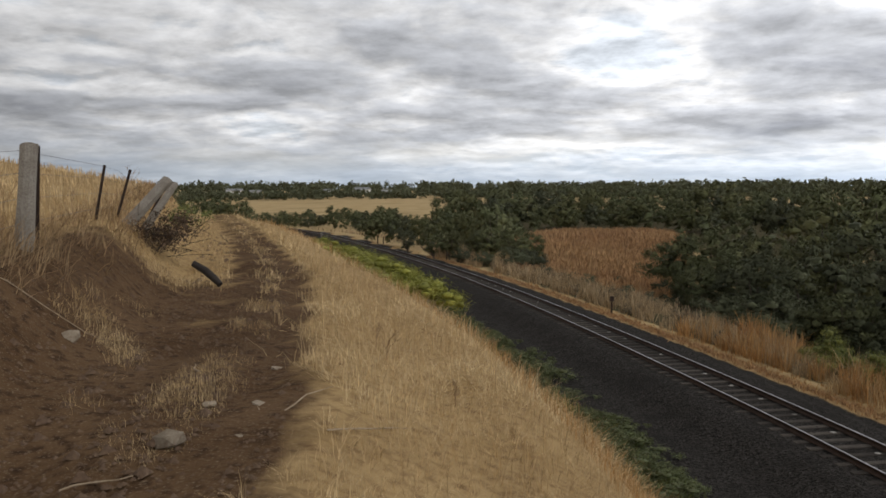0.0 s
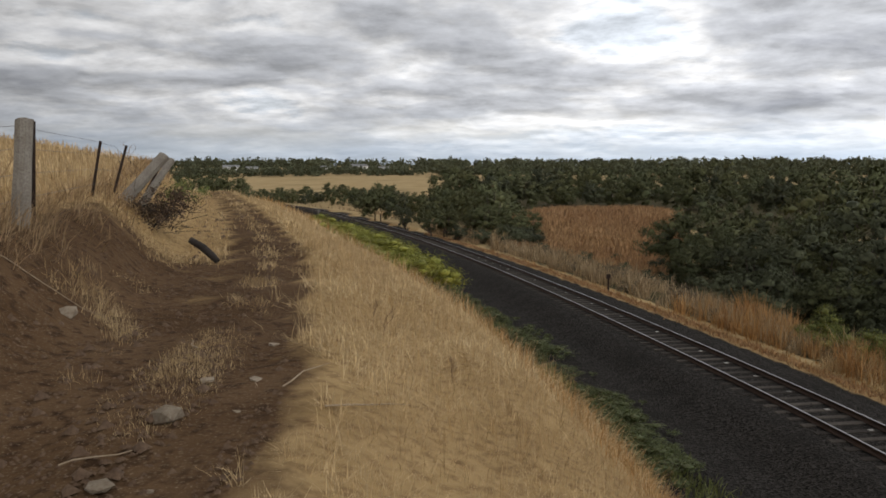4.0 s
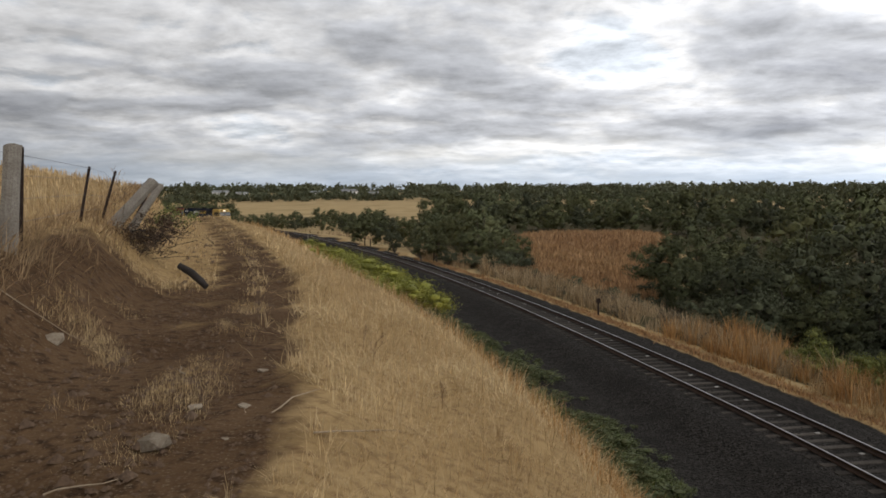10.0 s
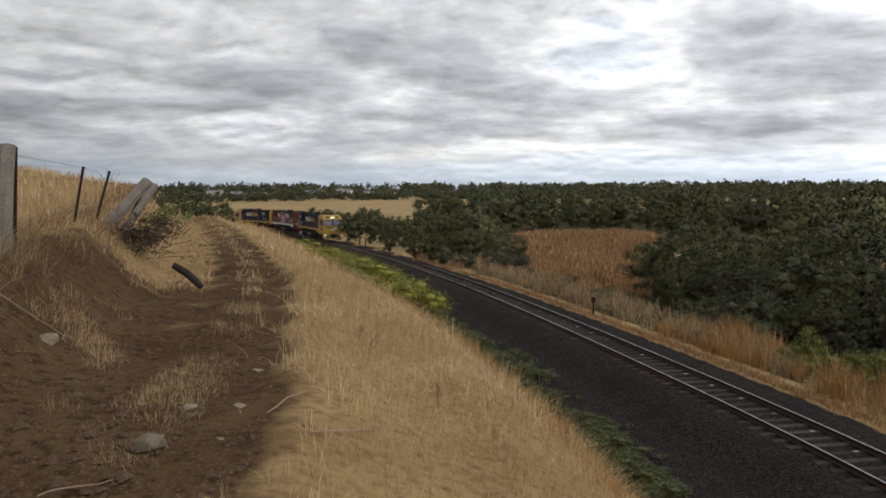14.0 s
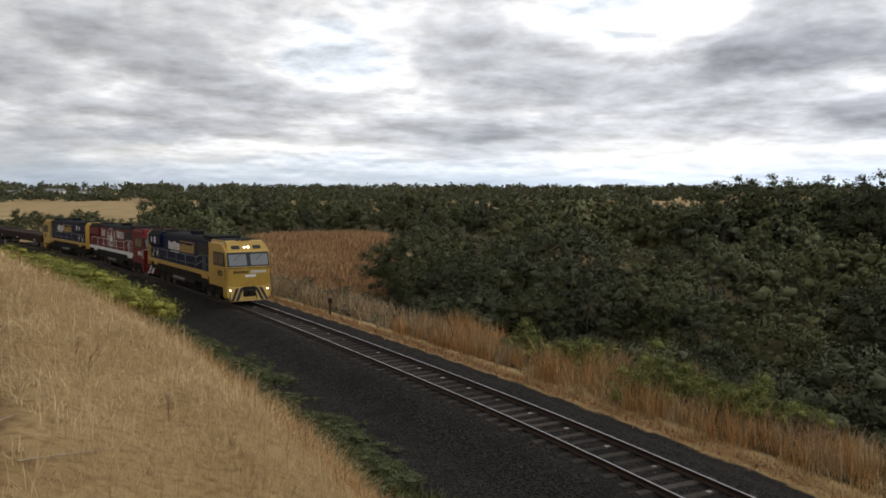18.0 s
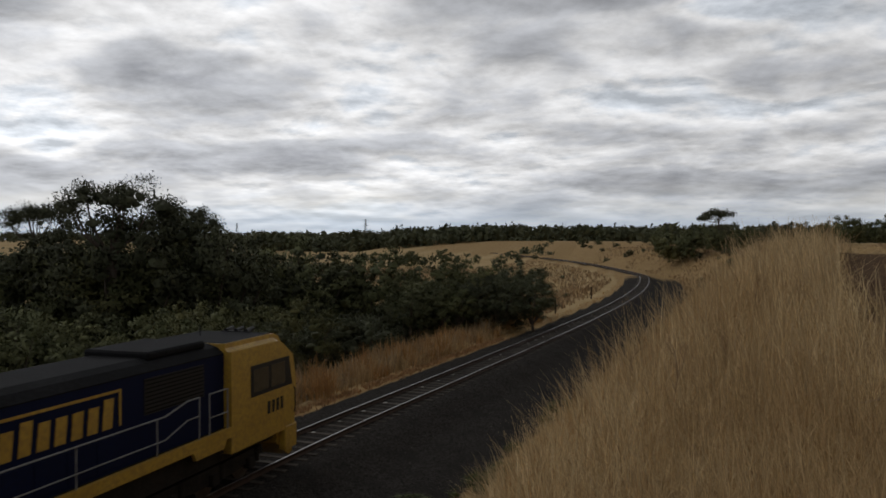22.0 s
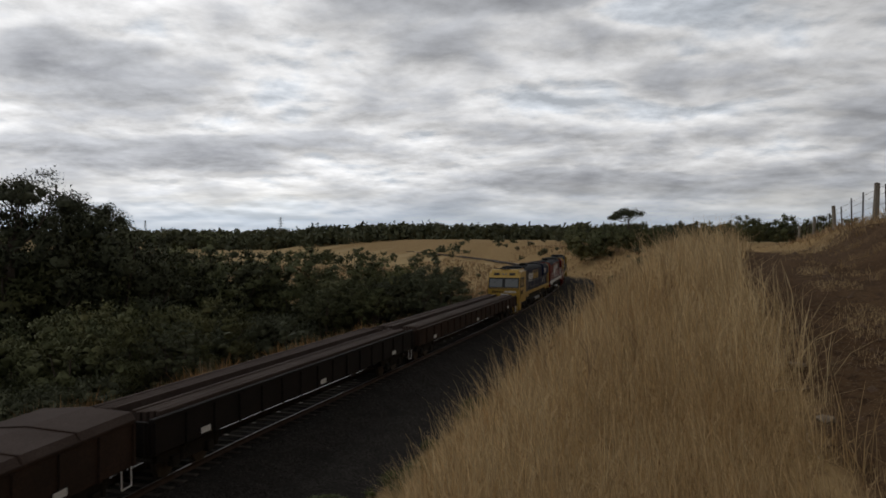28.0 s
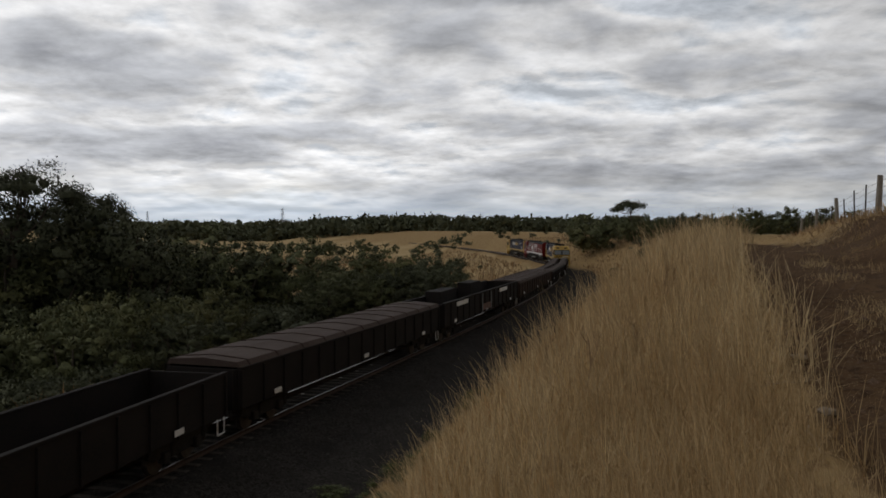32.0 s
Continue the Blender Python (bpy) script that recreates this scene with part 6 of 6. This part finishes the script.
def wooden_post(label, x, y, h, r, tilt_x, tilt_y):
    root = tagged(new("fence_post"), label, "fence post", group="wooden fence posts")
    bm = bmesh.new()
    k, rows = 10, 7
    ring = []
    for i in range(rows):
        z = -0.4 + (h + 0.4) * i / (rows - 1)
        rr = r * (1.06 - 0.12 * i / rows)
        ring.append([bm.verts.new((math.cos(2 * math.pi * j / k) * rr * (1 + 0.07 * math.sin(j * 2.7 + i)), math.sin(2 * math.pi * j / k) * rr * (1 + 0.07 * math.cos(j * 1.9 + i)), z + (0.02 * math.sin(j) if i == rows - 1 else 0))) for j in range(k)])
    for i in range(rows - 1):
        for j in range(k):
            bm.faces.new((ring[i][j], ring[i][(j + 1) % k], ring[i + 1][(j + 1) % k], ring[i + 1][j]))
    bm.faces.new(ring[-1])
    part("shaft", bm, M_POST, root)
    root.matrix_basis = pose(x, y, z_at(x, y), tilt_x, tilt_y, 20)
    return root


def steel_picket(x, y, h, tilt_x, tilt_y):
    root = tagged(new("steel_picket"), "thin dark rusty steel fence picket", "fence picket", group="steel fence pickets")
    bm = bmesh.new()
    for w in (90, 210, 330):
        c, s = math.cos(radians(w)), math.sin(radians(w))
        vs = [(-s * 0.004, c * 0.004), (c * 0.03 - s * 0.004, s * 0.03 + c * 0.004), (c * 0.03 + s * 0.004, s * 0.03 - c * 0.004), (s * 0.004, -c * 0.004)]
        a = [bm.verts.new((p[0], p[1], -0.3)) for p in vs]
        b = [bm.verts.new((p[0], p[1], h)) for p in vs]
        for i in range(4):
            bm.faces.new((a[i], a[(i + 1) % 4], b[(i + 1) % 4], b[i]))
        bm.faces.new(b)
    part("blade", bm, M_PICKET, root)
    root.matrix_basis = pose(x, y, z_at(x, y), tilt_x, tilt_y, 0)
    return root


def fence_line(t):
    """Foot of the fence north and south of the viewpoint, by y."""
    s_arc = float(np.interp(-t, -CURVE[:, 1], ARC))
    x, y, _, _ = on_track(s_arc, float(path_mid(np.array(t))) + 2.75)
    return x, y


def make_fence():
    x, y = bearing(-27.8, 11.2)
    wooden_post("stout grey weathered wooden fence post leaning slightly", x, y, 1.3, 0.11, -1, 5)
    wire_pts = []
    x2, y2 = bearing(-27.0, 11.8)
    steel_picket(x2, y2, 1.32, 0, 3)
    for az, r, h, ty in ((-23.5, 16.6, 1.05, 10), (-22.2, 18.0, 1.05, 16), (-20.4, 19.4, 1.1, 28)):
        steel_picket(*bearing(az, r), h, -3, ty)
    x3, y3 = bearing(-21.5, 17.6)
    wooden_post("grey wooden strainer post leaning far over", x3, y3, 1.2, 0.12, -6, 42)
    x4, y4 = bearing(-20.5, 18.6)
    wooden_post("split grey wooden post leaning on the brush heap", x4, y4, 1.2, 0.085, -10, 34)
    line = [bearing(-33.5, 8.2), (x, y), bearing(-23.3, 16.2), bearing(-22.0, 17.6), bearing(-20.2, 18.6)]
    tops = [1.1, 1.25, 1.1, 1.05, 0.75]
    fence = tagged(new("fence_wires"), "sagging old wire strands of the paddock fence", "fence wire")
    for f in (0.25, 0.5, 0.75, 0.97):
        part("wire_strand", rod([(px, py, z_at(px, py) + h * f) for (px, py), h in zip(line, tops)], 0.003), M_WIRE, fence)
    # southern fence on the bank top
    pts = []
    rng = random.Random(5)
    for i, t in enumerate(np.concatenate([np.arange(-4, -30, -2.6), np.arange(-30, -75, -3.4)])):
        px, py = fence_line(t)
        pts.append((px, py))
        if i % 4 == 2:
            wooden_post("dark weathered wooden fence post", px, py, 1.3, 0.09, rng.uniform(-2, 2), rng.uniform(-3, 3))
        else:
            steel_picket(px, py, rng.uniform(1.1, 1.25), rng.uniform(-3, 3), rng.uniform(-4, 4))
    sf = tagged(new("fence_wires"), "straight wire strands of the southern paddock fence", "fence wire")
    for f in (0.3, 0.6, 0.9, 1.1):
        part("wire_strand", rod([(px, py, z_at(px, py) + f) for px, py in pts], 0.005), M_WIRE, sf)


make_fence()


def make_log():
    root = tagged(new("fallen_log"), "short charred log jutting from the bank", "log")
    x, y = bearing(-16.8, 15.0)
    V, F = [], []
    tube(V, F, [(-0.55, 0, 0.14), (-0.1, 0.03, 0.1), (0.3, 0.0, 0.02), (0.55, -0.02, -0.06)], [0.10, 0.12, 0.115, 0.09], 10)
    mesh_object("wood", V, F, M_LOG, root, True)
    bm = bmesh.new()
    cyl(bm, (0.52, -0.02, -0.05), (0.57, -0.021, -0.067), 0.088, 10)
    part("cut_end", bm, M_LOG, root)
    root.matrix_basis = pose(x + 0.05, y, z_at(x, y) + 0.2, 0, 22, -20) @ Matrix.Scale(0.6, 4)


make_log()


def make_brush():
    """Heap of dead branches against the strainer post."""
    rng = np.random.default_rng(3)
    root = tagged(new("brush_heap"), "dark heap of dead branches against the fence", "brush heap")
    x, y = bearing(-19.6, 17.6)
    V, F = [], []
    for i in range(130):
        p = rng.normal(size=3) * np.array([0.42, 0.42, 0.2]) + np.array([0, 0, 0.3])
        d = rng.normal(size=3) * 0.33
        d[2] = abs(d[2]) * 0.5
        tube(V, F, [tuple(p), tuple(p + d * 0.5 + rng.normal(size=3) * 0.06), tuple(p + d)], [0.008, 0.006, 0.003], 4)
    tagged(mesh_object("branch_tangle", V, F, M_LOG, root), kind="stuff")
    V, F = leaf_cloud(rng, rng.normal(size=(16, 3)) * np.array([0.4, 0.4, 0.18]) + np.array([0, 0, 0.35]), np.full(16, 0.3), 170, 0.06)
    tagged(mesh_object("dry_leaves", V, F, M_BROWNLEAF, root), kind="stuff")
    V, F = leaf_cloud(rng, rng.normal(size=(10, 3)) * np.array([0.3, 0.3, 0.12]) + np.array([0.35, 0.4, 0.75]), np.full(10, 0.22), 80, 0.06)
    tagged(mesh_object("regrowth", V, F, M_WEED, root), kind="stuff")
    root.matrix_basis = pose(x, y, z_at(x, y) + 0.02)


M_BROWNLEAF = material("dead_brown_leaves", ((0.10, 0.065, 0.04), (0.15, 0.10, 0.065), (0.06, 0.04, 0.028)), 0.9, 2, 12, 0, vary=-0.4)
make_brush()


def stone(bm, s, rng, flat=0.5):
    g = bmesh.ops.create_icosphere(bm, subdivisions=1, radius=s)
    for v in g["verts"]:
        d = noise.noise(v.co * (1.6 / s) + Vector((rng.random() * 9, 0, 0)) * 0 + Vector((s * 91, s * 37, 0)))
        v.co *= 1 + 0.6 * d
        v.co.z *= flat


def make_stones():
    rng = random.Random(12)
    big = (("pale grey broken stone lying on the path", -19.4, 5.15, 0.105, 0.65), ("flat pale stone on the path", -13.1, 6.1, 0.085, 0.35), ("flat pale stone on the path", -16.6, 6.0, 0.06, 0.4),
           ("reddish flat stone on the path", -15.0, 5.3, 0.07, 0.3), ("pale stone set in the bank", -25.3, 8.6, 0.13, 0.6), ("small pale stone on the path", -12.0, 7.6, 0.06, 0.4),
           ("pale stone near the path edge", -24.0, 4.25, 0.07, 0.4), ("white quartz stone on the path", -20.9, 4.15, 0.05, 0.5), ("pale stone on the path", 199, 6.2, 0.09, 0.4), ("pale stone on the path", 197.5, 7.6, 0.07, 0.4))
    for lab, az, r, s, fl in big:
        bm = bmesh.new()
        stone(bm, s, rng, fl)
        me = bpy.data.meshes.new("stone")
        bm.to_mesh(me)
        bm.free()
        me.materials.append(M_STONE)
        ob = tagged(new("stone", me), lab, "stone", group="stones on the path")
        x, y = bearing(az, r)
        ob.matrix_basis = pose(x, y, z_at(x, y) + s * fl * 0.35, rng.uniform(-12, 12), rng.uniform(-12, 12), rng.uniform(0, 360))
    # dead sticks lying on the path
    for az, r, ln, turn in ((-9.9, 6.1, 0.75, 70), (-13.4, 5.9, 0.5, 100), (-5.2, 5.6, 0.9, 55), (-26.5, 9.0, 1.3, 20), (-17.5, 7.5, 0.6, 110), (-24.0, 4.6, 0.4, 30), (196.5, 6.8, 0.6, 30), (198.5, 5.4, 0.5, 80)):
        x, y = bearing(az, r)
        c, s = math.cos(radians(turn)), math.sin(radians(turn))
        V, F, pts = [], [], []
        for k in range(5):
            px, py = x + c * ln * (k / 4 - 0.5) + rng.gauss(0, 0.02), y + s * ln * (k / 4 - 0.5) + rng.gauss(0, 0.02)
            pts.append((px - x, py - y, z_at(px, py) + 0.012 + rng.uniform(0, 0.02) - z_at(x, y)))
        tube(V, F, pts, [0.006, 0.0065, 0.005, 0.004, 0.002], 6)
        ob = tagged(mesh_object("stick", V, F, M_STICK, None, True), "thin pale dead stick lying on the path", "stick", group="sticks on the path")
        ob.matrix_basis = pose(x, y, z_at(x, y))
    # crumbs of earth and gravel over the path
    V, F = [], []
    g = np.array([(1, 0, 0), (-0.5, 0.87, 0), (-0.5, -0.87, 0), (0, 0, 0.8)])
    r2 = np.random.default_rng(2)
    n = 15000
    X, Y, R = scatter(r2, n * 5, 2.2, 28, 0, 360)
    U, YN = offsets(X, Y)
    w = U - path_mid(YN)
    k = np.where((w > -np.interp(YN, (-5, 0, 4, 11), (0.6, 0.8, 0.95, 0.5))) & (w < 2.3))[0][:n]
    Z = height(X[k], Y[k])[0]
    S = r2.uniform(0.006, 0.024, len(k)) * (1 + R[k] * 0.05) * np.where(r2.random(len(k)) < 0.06, 2.4, 1)
    an = r2.uniform(0, 6.28, len(k))
    gx = g[None, :, 0] * np.cos(an)[:, None] - g[None, :, 1] * np.sin(an)[:, None]
    gy = g[None, :, 0] * np.sin(an)[:, None] + g[None, :, 1] * np.cos(an)[:, None]
    P = np.stack([X[k][:, None] + gx * S[:, None], Y[k][:, None] + gy * S[:, None], Z[:, None] + g[None, :, 2] * S[:, None]], -1)
    i = np.arange(len(k))[:, None, None] * 4
    F = (i + np.array([(0, 1, 3), (1, 2, 3), (2, 0, 3)])[None]).reshape(-1, 3)
    tagged(mesh_object("path_crumbs", P.reshape(-1, 3), F, M_CLOD), "crumbs of earth and gravel on the dirt path", "gravel", kind="stuff")


make_stones()


def dry_weed(seed, az, r, h):
    """A bare, branching dead stalk."""
    rng = random.Random(seed)
    V, F = [], []

    def grow(p, d, ln, rad, lev):
        q = p + d * ln
        tube(V, F, [tuple(p), tuple((p + q) / 2 + Vector((rng.gauss(0, 0.01), rng.gauss(0, 0.01), 0))), tuple(q)], [rad, rad * 0.8, rad * 0.6], 5)
        if lev:
            for _ in range(3):
                e = (d + Vector((rng.gauss(0, 0.5), rng.gauss(0, 0.5), rng.uniform(0, 0.4)))).normalized()
                grow(p + d * ln * rng.uniform(0.45, 1.0), e, ln * rng.uniform(0.4, 0.65), rad * 0.6, lev - 1)

    grow(Vector((0, 0, -0.05)), Vector((rng.gauss(0, 0.1), rng.gauss(0, 0.1), 1)).normalized(), h * 0.55, 0.008, 3)
    x, y = bearing(az, r)
    ob = tagged(mesh_object("dry_weed", V, F, M_DEAD), "bare brown branching dead weed stalk in the grass", "weed", group="dead weed stalks")
    ob.matrix_basis = pose(x, y, z_at(x, y), 0, 0, rng.uniform(0, 360))


for _i, (_a, _r, _h) in enumerate(((-29.6, 12.6, 1.3), (-28.9, 13.2, 1.1), (-27.4, 13.4, 1.0), (-30.4, 12.0, 1.2), (-25.0, 17.0, 0.7), (-4.2, 8.6, 0.55), (-5.0, 9.2, 0.45), (0.8, 7.4, 0.4), (-20.8, 20.5, 1.2), (-19.6, 20.5, 1.1), (-21.6, 20.0, 1.0),
                                     (187.0, 7.2, 0.7), (183.5, 6.4, 0.7), (188.5, 9.5, 0.8), (180.5, 7.5, 0.7))):
    dry_weed(300 + _i, _a, _r, _h)


def trackside_post(label, az, uu, h, r, mat, head=False):
    d = np.arange(10, 200, 0.2)
    xs, ys = d * math.sin(radians(az)), d * math.cos(radians(az))
    uo = offsets(xs, ys)[0]
    j = int(np.argmax(uo < uu))
    x, y = xs[j], ys[j]
    root = tagged(new("trackside_post"), label, "post", group="trackside posts")
    bm = bmesh.new()
    box(bm, -r, r, -r * 0.7, r * 0.7, -0.3, h, 0.008)
    part("shaft", bm, mat, root)
    if head:
        bm = bmesh.new()
        box(bm, -r * 2.2, r * 2.2, -r * 0.8, r * 0.8, h - 0.3, h - 0.02, 0.01)
        part("head", bm, mat, root)
    root.matrix_basis = pose(x, y, z_at(x, y), 0, 0, -az)


for _p in (("dark trackside marker post", 12.0, -4.4, 1.15, 0.06, M_PICKET, True), ("dark trackside marker post", 0.25, -4.4, 1.2, 0.07, M_PICKET, False), ("dark pair post beside the track", -4.3, -4.2, 1.3, 0.09, M_PICKET, False),
           ("dark pair post beside the track", -4.7, -4.2, 1.3, 0.09, M_PICKET, False), ("short grey post near the rail", -8.7, 2.6, 1.2, 0.08, M_POST, False),
           ("dark wooden post beside the southern curve", 175.5, -5.5, 1.7, 0.08, M_PICKET, False), ("dark wooden post beside the southern curve", 178.0, -5.3, 1.6, 0.09, M_PICKET, False)):
    trackside_post(*_p)


# ---- far things ----
def make_pylon(az, r, h):
    root = tagged(new("power_pylon"), "distant grey lattice power pylon", "power pylon", group="far power pylons")
    bm = bmesh.new()
    for sx in (-1, 1):
        for sy in (-1, 1):
            cyl(bm, (sx * h * 0.09, sy * h * 0.09, 0), (sx * h * 0.012, sy * h * 0.012, h), h * 0.006, 4)
    for i in range(6):
        z, q = h * i / 6, h * 0.09 * (1 - 0.87 * i / 6)
        z2, q2 = h * (i + 1) / 6, h * 0.09 * (1 - 0.87 * (i + 1) / 6)
        for sy in (-1, 1):
            cyl(bm, (-q, sy * q, z), (q2, sy * q2, z2), h * 0.004, 4)
            cyl(bm, (q, sy * q, z), (-q2, sy * q2, z2), h * 0.004, 4)
    part("lattice_tower", bm, M_ROOF_PALE, root)
    for z in (0.72, 0.84, 0.95):
        bm = bmesh.new()
        cyl(bm, (-h * 0.16, 0, h * z), (h * 0.16, 0, h * z), h * 0.007, 4)
        part("cross_arm", bm, M_ROOF_PALE, root)
    x, y = bearing(az, r)
    root.matrix_basis = pose(x, y, z_at(x, y), 0, 0, az)


for _a, _r, _h in ((161.95, 1250, 36), (153.0, 1500, 34), (176.0, 1700, 36), (180.3, 1500, 30), (187.0, 1400, 26)):
    make_pylon(_a, _r, _h)


def make_house(az, r, w, h, mat):
    root = tagged(new("farm_building"), "small pale farm building far off on the plain", "farm building", group="far farm buildings")
    bm = bmesh.new()
    box(bm, -w / 2, w / 2, -w * 0.3, w * 0.3, -0.5, h)
    part("wall", bm, mat, root)
    bm = bmesh.new()
    across(bm, ((-w * 0.33, h), (w * 0.33, h), (0, h * 1.5)), -w * 0.54, w * 0.54)
    part("roof", bm, M_ROOF_PALE, root)
    for i in (-1, 1):
        bm = bmesh.new()
        box(bm, i * w * 0.25 - 0.6, i * w * 0.25 + 0.6, -w * 0.3 - 0.03, -w * 0.3, h * 0.35, h * 0.8)
        part("window", bm, M_GLASS, root)
    x, y = bearing(az, r)
    root.matrix_basis = pose(x, y, z_at(x, y), 0, 0, -az + random.uniform(-30, 30))


for _a, _r, _w in ((-14.6, 880, 16), (-13.2, 900, 12), (-8.0, 870, 14), (-5.8, 900, 18), (-4.0, 880, 12)):
    make_house(_a, _r, _w, _w * 0.28, M_WHITE)


def motions():
    times = [i * 0.5 for i in range(65)]
    for ob, back, pivot, turned in TRAIN:
        walk(ob, [(t, vehicle_pose(t, back, pivot, turned)) for t in times])


motions()
